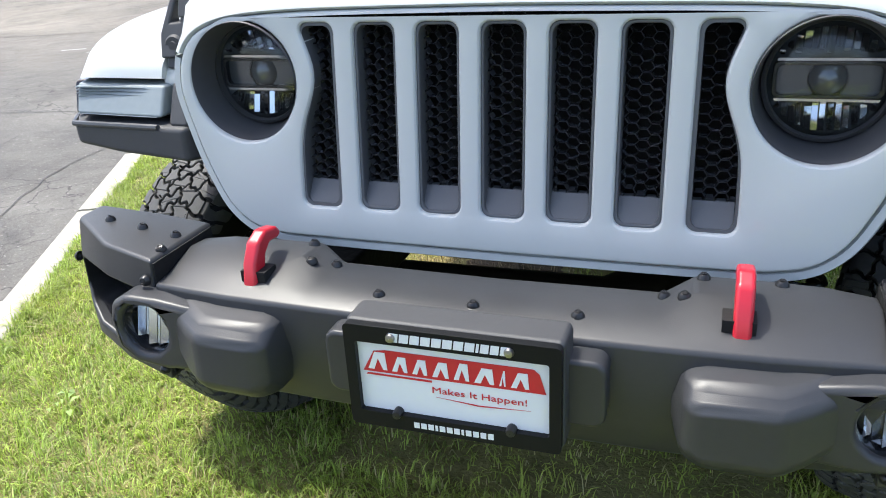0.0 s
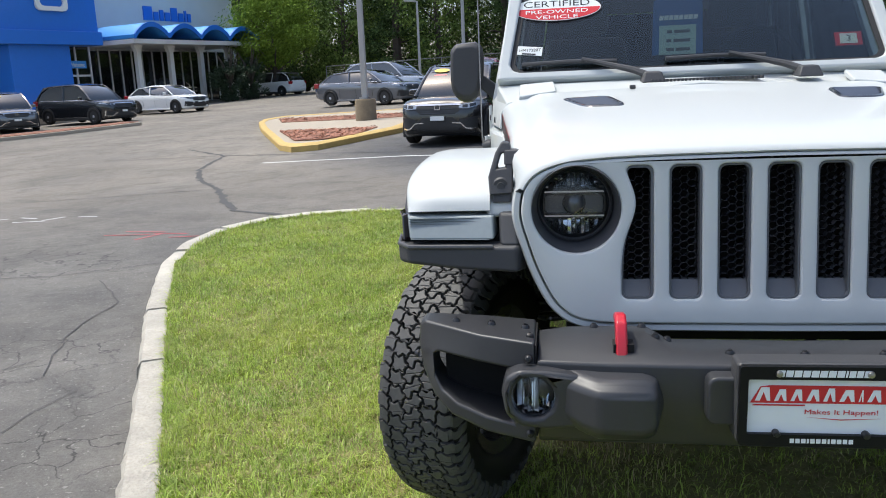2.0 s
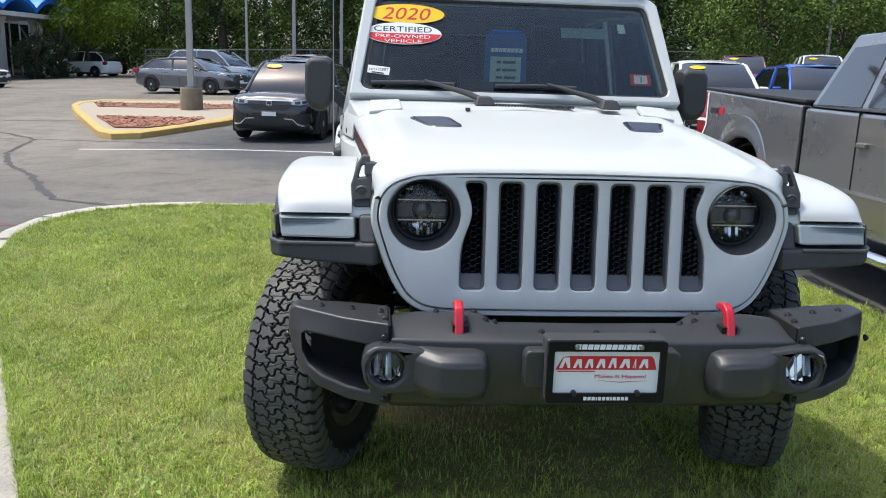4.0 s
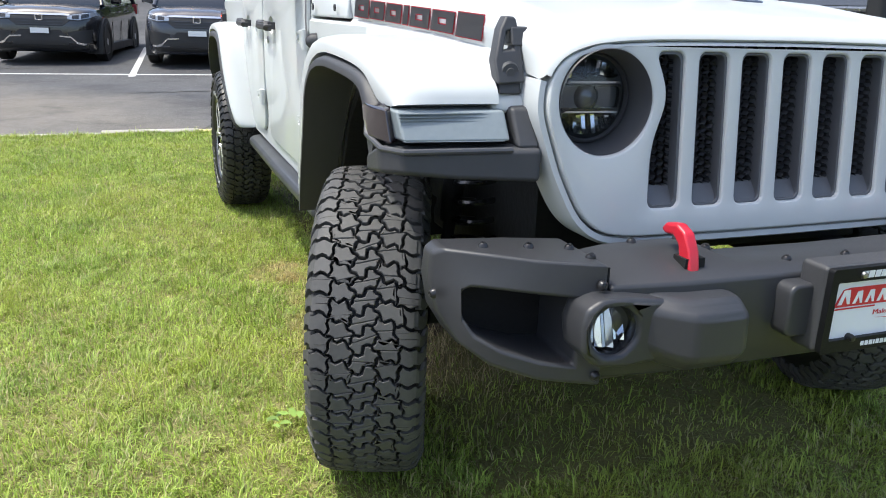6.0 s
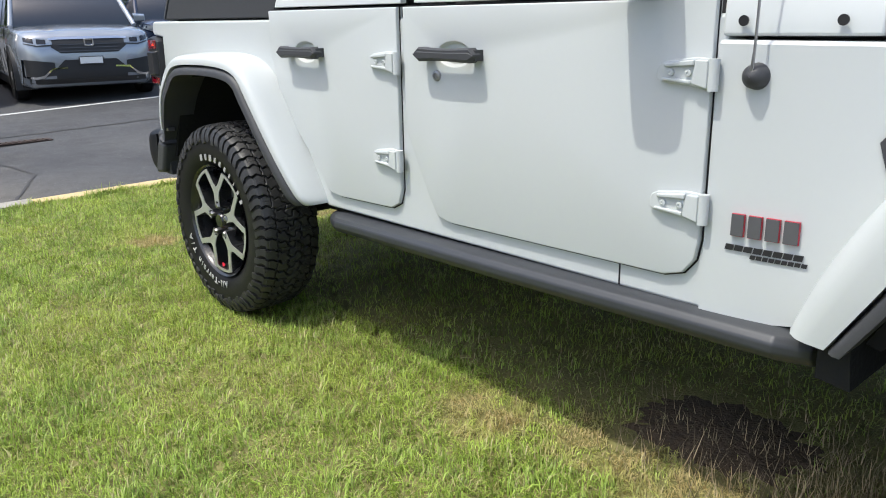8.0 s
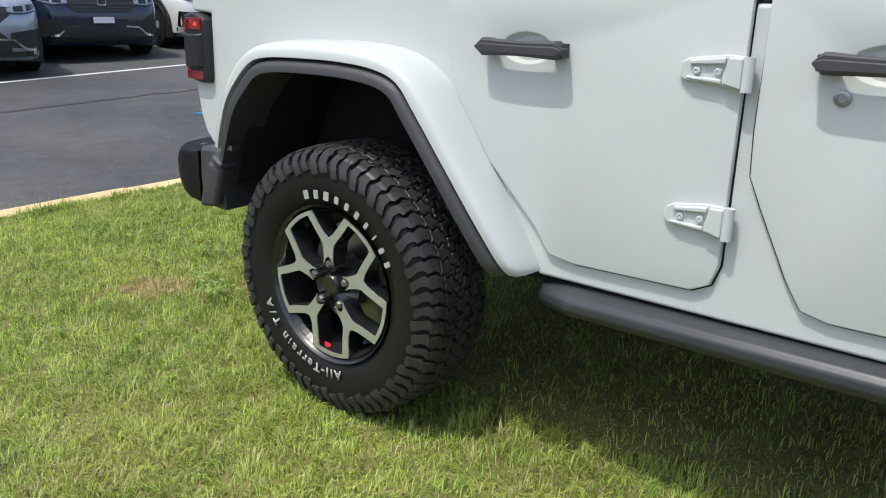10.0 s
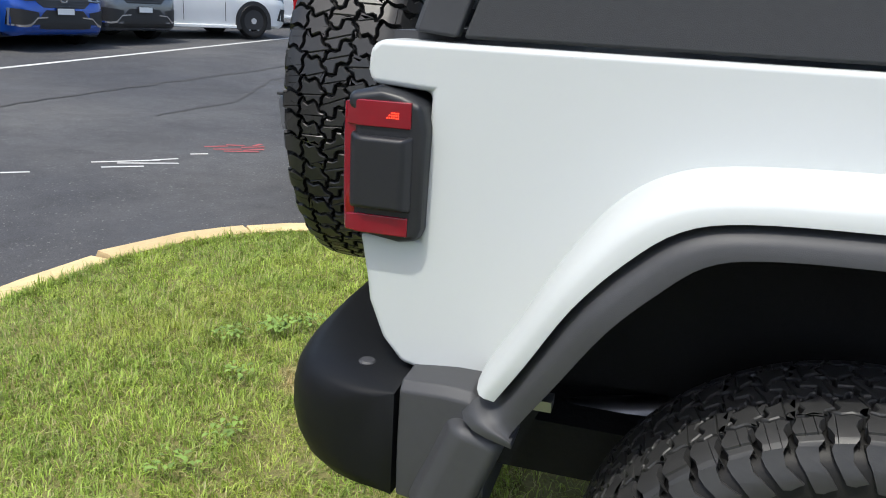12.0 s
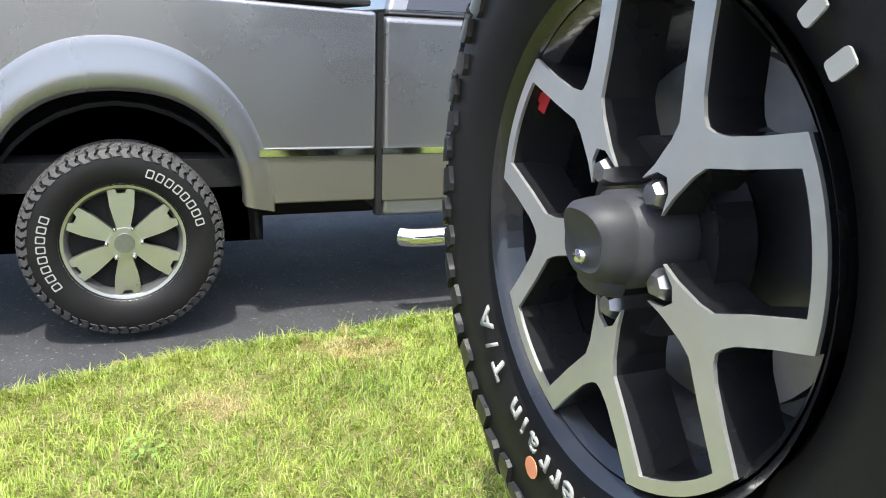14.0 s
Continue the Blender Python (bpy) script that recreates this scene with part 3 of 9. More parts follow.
# cowl side panels between fender and door, with hinge bolts, badge and vent
def cowl_side():
    """Panel that swings out from the fender to the door in one smooth sweep; its lower edge follows the flare."""
    low = [(0.36, 0.985), (0.45, 0.82), (0.56, 0.60), (0.66, 0.55), (0.76, 0.535), (0.893, 0.535)]
    rings = []
    for k in range(17):
        y = 0.36 + 0.533 * k / 16
        for (a, za), (b, zb) in zip(low, low[1:]):
            if a <= y <= b + 1e-6:
                z0 = za + (zb - za) * (y - a) / (b - a)
                break
        f = (y - 0.36) / 0.533
        x = -0.693 - 0.100 * (1 - (1 - f) ** 1.8)
        zt = 1.135 + 0.005 * f
        rings.append([(x, y, z0), (-0.66, y, z0), (-0.66, y, zt), (x + 0.012, y, zt), (x + 0.003, y, zt - 0.008)])
    return loft(rings)


both("cowl_side_panel", cowl_side, WHITE, sharp=20)
both("cowl_hinge_panel", lambda: loft([[(-0.735, 0.592, 1.147), (-0.60, 0.592, 1.147), (-0.60, 0.592, 1.255), (-0.700, 0.592, 1.245), (-0.728, 0.592, 1.205)],
                                       [(-0.786, 0.893, 1.147), (-0.60, 0.893, 1.147), (-0.60, 0.893, 1.32), (-0.745, 0.893, 1.30), (-0.780, 0.893, 1.24)]]), WHITE, bevel=0.008)
part("cowl_top", loft([[(-0.715, 0.60, 1.20), (0.715, 0.60, 1.20), (0.705, 0.60, 1.245), (0, 0.60, 1.292), (-0.705, 0.60, 1.245)],
                       [(-0.76, 0.82, 1.20), (0.76, 0.82, 1.20), (0.755, 0.82, 1.305), (0, 0.82, 1.312), (-0.755, 0.82, 1.305)]]), WHITE, car, bevel=0.008)
for y in (0.66, 0.845):
    both("cowl_bolt", lambda: put(disc(0.011, 20, 0, -0.006), Matrix.Translation((-0.752 - 0.17 * (y - 0.66), y, 1.178))), BOLT)


# doors
def door_panel(poly, yc, zc):
    return holed_round(poly, [[(yc + 0.066 * math.cos(a), zc + 0.034 * math.sin(a)) for a in [2 * math.pi * k / 28 for k in range(28)]]], 0, -0.797, -0.772, 0.006)


front_door = [(0.903, 1.225), (0.903, 0.70), (0.912, 0.65), (0.94, 0.615), (0.99, 0.600), (1.73, 0.592), (1.785, 0.605), (1.82, 0.66), (1.89, 0.80), (1.918, 0.86), (1.923, 0.95), (1.923, 1.225)]
rear_door = [(1.955, 1.225), (1.955, 0.66), (1.97, 0.615), (2.01, 0.594), (2.30, 0.588), (2.37, 0.60), (2.41, 0.66), (2.55, 0.80), (2.655, 0.95), (2.69, 1.06), (2.695, 1.14), (2.69, 1.225)]


def strap_hinge(y0, z, y1):
    """A proud hinge plate, stepped up toward its knuckle at y0, with a sunk bolt field."""
    d = 1 if y1 > y0 else -1
    bm = prism([(y0, z - 0.034), (y0, z + 0.034), (y0 + d * 0.035, z + 0.036), (y1 - d * 0.020, z + 0.026), (y1 - d * 0.004, z + 0.018), (y1, z + 0.004), (y1, z - 0.012), (y1 - d * 0.012, z - 0.020), (y0 + d * 0.045, z - 0.026)],
               0, -0.808, -0.796)
    prism([(y0, z - 0.030), (y0, z + 0.031), (y0 + d * 0.030, z + 0.031), (y0 + d * 0.038, z - 0.020)], 0, -0.819, -0.806, bm)
    prism([(y0 + d * 0.034, z + 0.031), (y1 - d * 0.022, z + 0.022), (y1 - d * 0.022, z + 0.013), (y0 + d * 0.034, z + 0.018)], 0, -0.817, -0.806, bm)
    prism([(y0 + d * 0.040, z - 0.022), (y0 + d * 0.040, z - 0.012), (y1 - d * 0.016, z - 0.009), (y1 - d * 0.016, z - 0.016)], 0, -0.815, -0.806, bm)
    return bm


def door_handle(y0, y1, z):
    """A pull bar with rounded ends, thinner in its middle, with a raised edge along its top."""
    rings = []
    n = 14
    for k in range(n + 1):
        f = k / n
        end = min(f, 1 - f)
        h = 0.0205 * min(1.0, (end / 0.06) ** 0.5 + 0.15) - 0.0035 * math.sin(math.pi * f) ** 2
        back = -0.812 if end < 0.16 else -0.826
        y = y0 + (y1 - y0) * f
        xo = -0.846 - 0.003 * math.sin(math.pi * f)
        rings.append([(back, y, z - h), (xo + 0.010, y, z - h), (xo, y, z - h * 0.55), (xo, y, z + h * 0.30), (xo + 0.003, y, z + h * 0.40), (xo + 0.003, y, z + h * 0.75), (xo + 0.010, y, z + h), (back, y, z + h)])
    bm = loft(rings)
    for ya, yb in ((y0 + 0.004, y0 + 0.040), (y1 - 0.040, y1 - 0.004)):
        box((-0.828, ya, z - 0.015), (-0.794, yb, z + 0.015), bm)
    return bm


HANDLES = {"front": (1.580, 1.824, 1.092), "rear": (2.343, 2.575, 1.083)}
for nm, poly, hy, hz0, hz1 in (("front", front_door, 0.905, 1.068, 0.775), ("rear", rear_door, 1.958, 1.060, 0.757)):
    y0, y1, hz = HANDLES[nm]
    doors = both("door", lambda: door_panel(poly, (y0 + y1) / 2, hz), WHITE, label="white door with exposed hinges", sharp=25)
    for k, d in enumerate(doors):
        fl = bool(k)
        part("door_seam", holed(inset_line(poly, -0.0045), [inset_line(poly, 0.006)], 0, -0.7835, -0.780), DARK, d, smooth=False, flip=fl)
        part("door_handle", door_handle(y0, y1, hz), PLASTIC, d, "black door handle", bevel=0.005, flip=fl)
        yc = (y0 + y1) / 2
        cup = lathe([(0.001, -0.770), (0.030, -0.771), (0.052, -0.780), (0.066, -0.793)], 32, 0)
        put(cup, Matrix.Translation((0, yc, hz)) @ Matrix.Diagonal((1, 1.03, 0.53, 1)))
        part("handle_cup", cup, WHITE, d, flip=fl)
        for z in (hz0, hz1):
            part("hinge", strap_hinge(hy - 0.004, z, hy + 0.125), WHITE, d, "white strap hinge", bevel=0.004, flip=fl)
            for yy in (0.045, 0.088):
                part("hinge_bolt", lathe([(0.0005, -0.8125), (0.0030, -0.8125), (0.0036, -0.8145), (0.0075, -0.8135), (0.0085, -0.806)], 14, 0, None, False, (0, hy + yy, z + 0.002)), WHITE, d, flip=fl)
            part("hinge_pin", put(lathe([(0.001, -0.034), (0.012, -0.034), (0.012, 0.034), (0.001, 0.034)], 16, 2), Matrix.Translation((-0.806, hy - 0.012, z))), WHITE, d, flip=fl)
        if nm == "front":
            part("lock_cylinder", put(lathe([(0.0005, -0.801), (0.008, -0.801), (0.009, -0.8045), (0.015, -0.803), (0.016, -0.796)], 24, 0), Matrix.Translation((0, 1.772, 1.030))), STEEL, d, flip=fl)
            # upper door frame, window and mirror
        win = [(0.99, 1.235), (1.25, 1.74), (1.86, 1.76), (1.88, 1.235)] if nm == "front" else [(1.94, 1.235), (1.95, 1.76), (2.50, 1.76), (2.66, 1.235)]
        cy, cz = sum(p[0] for p in win) / 4, sum(p[1] for p in win) / 4
        inner = [(p[0] + (cy - p[0]) * 0.12, p[1] + (cz - p[1]) * 0.10) for p in win]
        fr = holed(win, [inner], 0, -0.79, -0.765)
        pane = prism(inner, 0, -0.780, -0.774)
        for bmx in (fr, pane):
            for v in bmx.verts:
                v.co.x += (v.co.z - 1.235) * 0.17
        part("window_frame", fr, WHITE, d, bevel=0.004, flip=fl)
        o = part("window_pane", pane, TINTED, d, flip=fl, smooth=False)
        o.visible_shadow = False

# soft top
def top_sections():
    rings = []
    for y, hw, zt in ((1.10, 0.69, 1.80), (1.9, 0.695, 1.835), (2.7, 0.69, 1.83), (3.45, 0.68, 1.80)):
        rings.append([(-hw, y, zt - 0.05), (-hw + 0.07, y, zt - 0.005), (0, y, zt + 0.012), (hw - 0.07, y, zt - 0.005), (hw, y, zt - 0.05), (hw - 0.03, y, zt - 0.06), (-hw + 0.03, y, zt - 0.06)])
    return loft(rings)


part("soft_top_roof", top_sections(), SOFTTOP, car, "black fabric soft top", bevel=0.01)
both("soft_top_side", lambda: loft([[(-0.776, 2.70, 1.200), (-0.750, 2.70, 1.200), (-0.662, 2.52, 1.79), (-0.688, 2.52, 1.79)],
                                    [(-0.778, 3.15, 1.200), (-0.750, 3.15, 1.200), (-0.665, 3.10, 1.79), (-0.690, 3.10, 1.79)],
                                    [(-0.774, 3.626, 1.200), (-0.750, 3.626, 1.200), (-0.66, 3.44, 1.77), (-0.684, 3.44, 1.77)]]), SOFTTOP, bevel=0.006)
both("soft_top_corner", lambda: loft([[(-0.776, 3.634, 1.200), (-0.750, 3.634, 1.200), (-0.662, 3.46, 1.76), (-0.686, 3.46, 1.76)],
                                      [(-0.750, 3.70, 1.205), (-0.730, 3.69, 1.205), (-0.64, 3.52, 1.75), (-0.66, 3.53, 1.75)],
                                      [(-0.66, 3.735, 1.205), (-0.66, 3.72, 1.205), (-0.58, 3.55, 1.75), (-0.58, 3.565, 1.75)]]), SOFTTOP, bevel=0.006)
part("rear_window", loft([[(-0.65, 3.722, 1.21), (0.65, 3.722, 1.21), (0.57, 3.553, 1.74), (-0.57, 3.553, 1.74)], [(-0.65, 3.730, 1.21), (0.65, 3.730, 1.21), (0.57, 3.561, 1.74), (-0.57, 3.561, 1.74)]]), TINTED, car, smooth=False)
part("belt_rail", box((-0.70, 3.66, 1.19), (0.70, 3.752, 1.205)), PLASTIC, car)

# windscreen frame, glass and cabin
WS0, WS1 = Vector((0, 0.80, 1.318)), Vector((0, 1.09, 1.80))


def ws(u, v, off=0.0):
    """A point of the sloped windscreen: u is metres to the side, v runs 0 to 1 up the slope, off is outward."""
    p = WS0 + (WS1 - WS0) * v
    n = Vector((0, -(WS1.z - WS0.z), WS1.y - WS0.y)).normalized()
    p = p + n * off
    return Vector((u, p.y, p.z))


def ws_map(bm):
    """Lay a sheet built in x, y (thickness), z with z in 0..1 onto the slope; y is outward when negative."""
    for v in bm.verts:
        v.co = ws(v.co.x, v.co.z, -v.co.y)
    return bm


outer = [(-0.752, 0.0), (-0.748, 0.06), (-0.692, 0.93), (-0.665, 0.985), (-0.62, 1.0), (0.62, 1.0), (0.665, 0.985), (0.692, 0.93), (0.748, 0.06), (0.752, 0.0)]
inner = [(-0.66, 0.055), (-0.69, 0.075), (-0.702, 0.12), (-0.642, 0.86), (-0.63, 0.91), (-0.60, 0.925), (0.60, 0.925), (0.63, 0.91), (0.642, 0.86), (0.702, 0.12), (0.69, 0.075), (0.66, 0.055)]
part("windscreen_frame", ws_map(holed(outer, [inner], 1, -0.02, 0.05)), WHITE, car, "white windscreen frame", bevel=0.010, segs=3)
w = part("windscreen", ws_map(prism(inner, 1, -0.002, 0.004)), WINDSHIELD, car, "dark reflective windscreen glass", smooth=False)
w.visible_shadow = False
part("windscreen_gasket", ws_map(holed(inner, [[(x * 0.972, 0.5 + (z - 0.5) * 0.955) for x, z in inner]], 1, -0.006, 0.0)), CABIN, car, smooth=False)
part("top_header", box((-0.63, 1.06, 1.80), (0.63, 1.16, 1.83)), SOFTTOP, car, bevel=0.01)
part("dashboard", loft([[(-0.70, 0.86, 1.15), (-0.70, 0.86, 1.31), (-0.70, 1.15, 1.35), (-0.70, 1.25, 1.28), (-0.70, 1.25, 1.15)], [(0.70, 0.86, 1.15), (0.70, 0.86, 1.31), (0.70, 1.15, 1.35), (0.70, 1.25, 1.28), (0.70, 1.25, 1.15)]]), CABIN, car, bevel=0.02)
part("steering_wheel", put(lathe([(0.165 + 0.015 * math.cos(a * math.pi / 4), 0.015 * math.sin(a * math.pi / 4)) for a in range(8)], 32, 1, closed=True), Matrix.Translation((0.37, 1.33, 1.36)) @ Matrix.Rotation(radians(-25), 4, "X")), CABIN, car)
for x in (-0.37, 0.37):
    for y, zt in ((1.78, 1.62), (2.62, 1.58)):
        part("seat_back", loft([[(x - 0.24, y, 1.15), (x + 0.24, y, 1.15), (x + 0.24, y + 0.12, 1.15), (x - 0.24, y + 0.12, 1.15)], [(x - 0.20, y + 0.10, zt - 0.1), (x + 0.20, y + 0.10, zt - 0.1), (x + 0.20, y + 0.19, zt - 0.1), (x - 0.20, y + 0.19, zt - 0.1)]]), CABIN, car, bevel=0.03)
        part("head_rest", box((x - 0.12, y + 0.11, zt - 0.08), (x + 0.12, y + 0.19, zt + 0.10)), CABIN, car, bevel=0.03)
both("roll_bar", lambda: tube([(-0.66, 1.95, 1.19), (-0.62, 1.95, 1.68), (-0.55, 1.95, 1.75), (0, 1.95, 1.76)], 0.03, 10), CABIN)
part("interior_mirror", box((-0.12, 1.12, 1.66), (0.12, 1.15, 1.71)), CABIN, car, bevel=0.01)

def smooth_line(pts, sub=4):
    """A Catmull-Rom line through the points."""
    out = []
    for i in range(len(pts) - 1):
        p = [pts[max(0, min(len(pts) - 1, i + d))] for d in (-1, 0, 1, 2)]
        for k in range(sub):
            t = k / sub
            out.append(tuple(0.5 * (2 * p[1][c] + (p[2][c] - p[0][c]) * t + (2 * p[0][c] - 5 * p[1][c] + 4 * p[2][c] - p[3][c]) * t * t + (3 * p[1][c] - p[0][c] - 3 * p[2][c] + p[3][c]) * t ** 3) for c in range(2)))
    out.append(tuple(pts[-1]))
    return out


# outline of the grille panel, which the hood's lip and the surround follow
LEAN = 0.11
G_HALF = [(0.0, 1.141), (-0.31, 1.138), (-0.46, 1.131), (-0.53, 1.119), (-0.575, 1.098), (-0.600, 1.066), (-0.609, 1.025), (-0.607, 0.99), (-0.592, 0.94), (-0.573, 0.885), (-0.550, 0.835), (-0.530, 0.800), (-0.508, 0.776), (-0.480, 0.758), (-0.44, 0.748), (-0.36, 0.743), (0.0, 0.741)]
G_HALF = smooth_line(G_HALF, 4)
G_OUT = G_HALF + [(-x, z) for x, z in G_HALF[-2:0:-1]]


def outline(d):
    """The upper left quarter of the panel's outline moved outward by d, from the lamp's height to the middle line."""
    line = inset_line(G_OUT, -d)[:len(G_HALF)]
    return [p for p in line if p[1] > 1.061][::-1]


def resample(pts, n):
    run = [0.0]
    for p, q in zip(pts, pts[1:]):
        run.append(run[-1] + math.hypot(q[0] - p[0], q[1] - p[1]))
    out = []
    for k in range(n):
        # closer together round the corner
        d = run[-1] * (k / (n - 1)) ** 1.6
        i = max(j for j in range(len(run) - 1) if run[j] <= d + 1e-9)
        t = (d - run[i]) / max(1e-9, run[i + 1] - run[i])
        out.append((pts[i][0] + (pts[i + 1][0] - pts[i][0]) * t, pts[i][1] + (pts[i + 1][1] - pts[i][1]) * t))
    out[-1] = (0.0, out[-1][1])
    return out


# hood
def hood():
    N = 30
    rings = []
    for d, dy in ((0.0005, 0.024), (0.0015, 0.007), (0.006, 0.000), (0.014, 0.003), (0.021, 0.014)):
        rings.append([(x, -0.548 + LEAN * (z - 0.80) + dy, z) for x, z in resample(outline(d), N)])
    #        y      half   zside  zcorner ztop  dome
    for y, hw, zl, zs, zc, zt in ((-0.445, 0.632, 1.070, 1.136, 1.169, 1.180), (-0.37, 0.640, 1.090, 1.150, 1.182, 1.194), (-0.30, 0.648, 1.108, 1.165, 1.192, 1.204),
                                  (0.0, 0.672, 1.128, 1.185, 1.216, 1.236), (0.30, 0.698, 1.136, 1.200, 1.236, 1.262), (0.584, 0.722, 1.146, 1.212, 1.252, 1.284)):
        k = min(1.0, max(0.0, (y + 0.42) / 0.3))
        side = [(hw - 0.008, zl), (hw, zs - 0.012), (hw - 0.012, zs + (zc - zs) * 0.45), (hw - 0.045, zc - 0.006), (hw - 0.09, zc)]
        dome = [(0.56 * hw / 0.65, zc + 0.004), (0.52 * hw / 0.65, zc + 0.008 + 0.012 * k), (0.44, zt - 0.012 + 0.004 * k), (0.22, zt - 0.003), (0.0, zt)]
        if y < -0.29:
            dome = dome[0:1] + dome[2:]
        rings.append([(-x, y, z) for x, z in resample(smooth_line(side + dome, 6), N)])
    bm = loft([r + [(-x, y, z) for x, y, z in r[-2::-1]] for r in rings], closed=False)
    return bm


hood_bm = hood()
hood_tree = BVHTree.FromBMesh(hood_bm)
part("hood", hood_bm, WHITE, car, "white hood with raised centre", sharp=60)

def fender_upper():
    """The fender's inner top, which closes the gap under the hood's side edge."""
    rings = []
    for y, hw, z in ((-0.445, 0.632, 1.070), (-0.37, 0.640, 1.090), (-0.30, 0.648, 1.108), (0.0, 0.672, 1.128), (0.30, 0.698, 1.136), (0.584, 0.722, 1.146)):
        rings.append([(-hw + 0.012, y, z + 0.006), (-hw + 0.002, y, z - 0.004), (-hw - 0.004, y, z - 0.012), (-hw - 0.006, y, z - 0.10), (-hw + 0.05, y, z - 0.10), (-hw + 0.05, y, z + 0.006)])
    return loft(rings)


both("fender_upper", fender_upper, WHITE, sharp=40)

# vents in the hood: a dark louvred tray with a rim
VENT = mat("smoky_vent_plastic", (0.030, 0.036, 0.048), 0.22, var=0.2, coat=0.6)


def vent_point(u, v):
    """A point of the slanted vent, u across and v along, both from -1 to 1."""
    a, b = Vector((-0.435, 0.100)), Vector((-0.310, 0.085))
    c, d = Vector((-0.350, 0.345)), Vector((-0.505, 0.325))
    f, g = (u + 1) / 2, (v + 1) / 2
    p = (a * (1 - f) + b * f) * (1 - g) + (d * (1 - f) + c * f) * g
    return p.x, p.y, hood_tree.ray_cast(Vector((p.x, p.y, 2.0)), Vector((0, 0, -1)))[0].z


def hood_vent():
    rings = []
    for k, h in ((1.06, -0.002), (1.02, 0.004), (0.94, 0.005), (0.88, 0.001)):
        rings.append([(x, y, z + h) for x, y, z in (vent_point(p[0] * k, p[1] * k) for p in rrect(-1, -1, 1, 1, 0.42, 6))])
    for k in (0.6, 0.3, 0.02):
        rings.append([(x, y, z + 0.0012) for x, y, z in (vent_point(p[0] * k, p[1] * k) for p in rrect(-1, -1, 1, 1, 0.42, 6))])
    return loft(rings, caps=False)


def vent_slat(v):
    rings = []
    for j in range(6):
        u = -0.82 + 1.64 * j / 5
        (x, y, z), (x2, y2, z2) = vent_point(u, v - 0.045), vent_point(u, v + 0.045)
        rings.append([(x, y, z + 0.001), (x, y, z + 0.0022), (x2, y2, z2 + 0.0060), (x2, y2, z2 + 0.001)])
    return loft(rings)


for vent in both("hood_vent", hood_vent, VENT, label="dark louvred hood vent", sharp=50):
    for k in range(6):
        part("slat", vent_slat(-0.70 + 0.28 * k), VENT, vent, smooth=False, flip=vent.name.endswith("001"))
part("washer_nozzle", box((-0.26, 0.52, 1.278), (-0.24, 0.545, 1.292)), PLASTIC, car, bevel=0.003)
both("hood_hinge", lambda: loft([[(-0.66, 0.60, 1.245), (-0.52, 0.60, 1.262), (-0.52, 0.60, 1.282), (-0.66, 0.60, 1.266)], [(-0.66, 0.74, 1.285), (-0.53, 0.74, 1.292), (-0.53, 0.74, 1.315), (-0.66, 0.74, 1.308)]]), WHITE, bevel=0.006)
bm = bmesh.new()
for k in range(30):
    box((-0.17 + 0.0135 * k, 0.66, 1.296), (-0.162 + 0.0135 * k, 0.78, 1.306), bm)
part("cowl_grille", bm, PLASTIC, car)
def wiper(x0, x1):
    blade = tube([ws(x0, 0.115, 0.018), ws((x0 + x1) / 2, 0.125, 0.018), ws(x1, 0.115, 0.018)], 0.008, 8)
    arm = tube([(x1 + 0.12, 0.72, 1.318), (x1 + 0.06, 0.76, 1.345), ws((x0 + x1) / 2 + 0.05, 0.13, 0.03)], [0.014, 0.013, 0.007], 8)
    pivot = loft([[(x1 + 0.08, 0.66, 1.295), (x1 + 0.17, 0.66, 1.295), (x1 + 0.17, 0.75, 1.300), (x1 + 0.08, 0.75, 1.300)], [(x1 + 0.095, 0.68, 1.335), (x1 + 0.155, 0.68, 1.335), (x1 + 0.155, 0.74, 1.338), (x1 + 0.095, 0.74, 1.338)]])
    part("wiper_blade", blade, PLASTIC, car)
    part("wiper_arm", arm, PLASTIC, car)
    part("wiper_pivot", pivot, PLASTIC, car, bevel=0.006)


wiper(-0.655, -0.285)
wiper(-0.10, 0.27)


# hood latches
def latch():
    # leaning loop with a slot, a pivot disc at its foot and the hook on the hood
    loop = holed([(-0.690, 1.048), (-0.694, 1.092), (-0.676, 1.152), (-0.660, 1.178), (-0.640, 1.176), (-0.632, 1.130), (-0.632, 1.052)],
                 [[(-0.672, 1.112), (-0.662, 1.148), (-0.652, 1.150), (-0.650, 1.114)]], 1, -0.016, 0.018)
    box((-0.654, -0.018, 1.120), (-0.612, 0.034, 1.158), loop)
    box((-0.684, -0.004, 1.028), (-0.636, 0.034, 1.085), loop)
    for v in loop.verts:
        v.co.y += -0.438 + 0.35 * (v.co.z - 1.075)
    return loop


both("hood_latch", latch, PLASTIC, label="black rubber hood latch", bevel=0.006)
both("latch_pivot", lambda: put(lathe([(0.0005, -0.020), (0.009, -0.020), (0.010, -0.017), (0.018, -0.017), (0.022, -0.012), (0.022, 0.010)], 28, 1), Matrix.Translation((-0.662, -0.438, 1.070))), PLASTIC)

# grille panel with its seven slots and two lamp openings, leaning back a little
def lean(bm):
    for v in bm.verts:
        v.co.y += LEAN * (v.co.z - 0.80)
    return bm


HX, HZ, HR = 0.478, 1.018, 0.106
SLOTS = []
for i in range(7):
    cx = (i - 3) * 0.1107
    SLOTS.append(rrect(cx - 0.0375, 0.800, cx + 0.0375, 1.119, 0.017, 4))


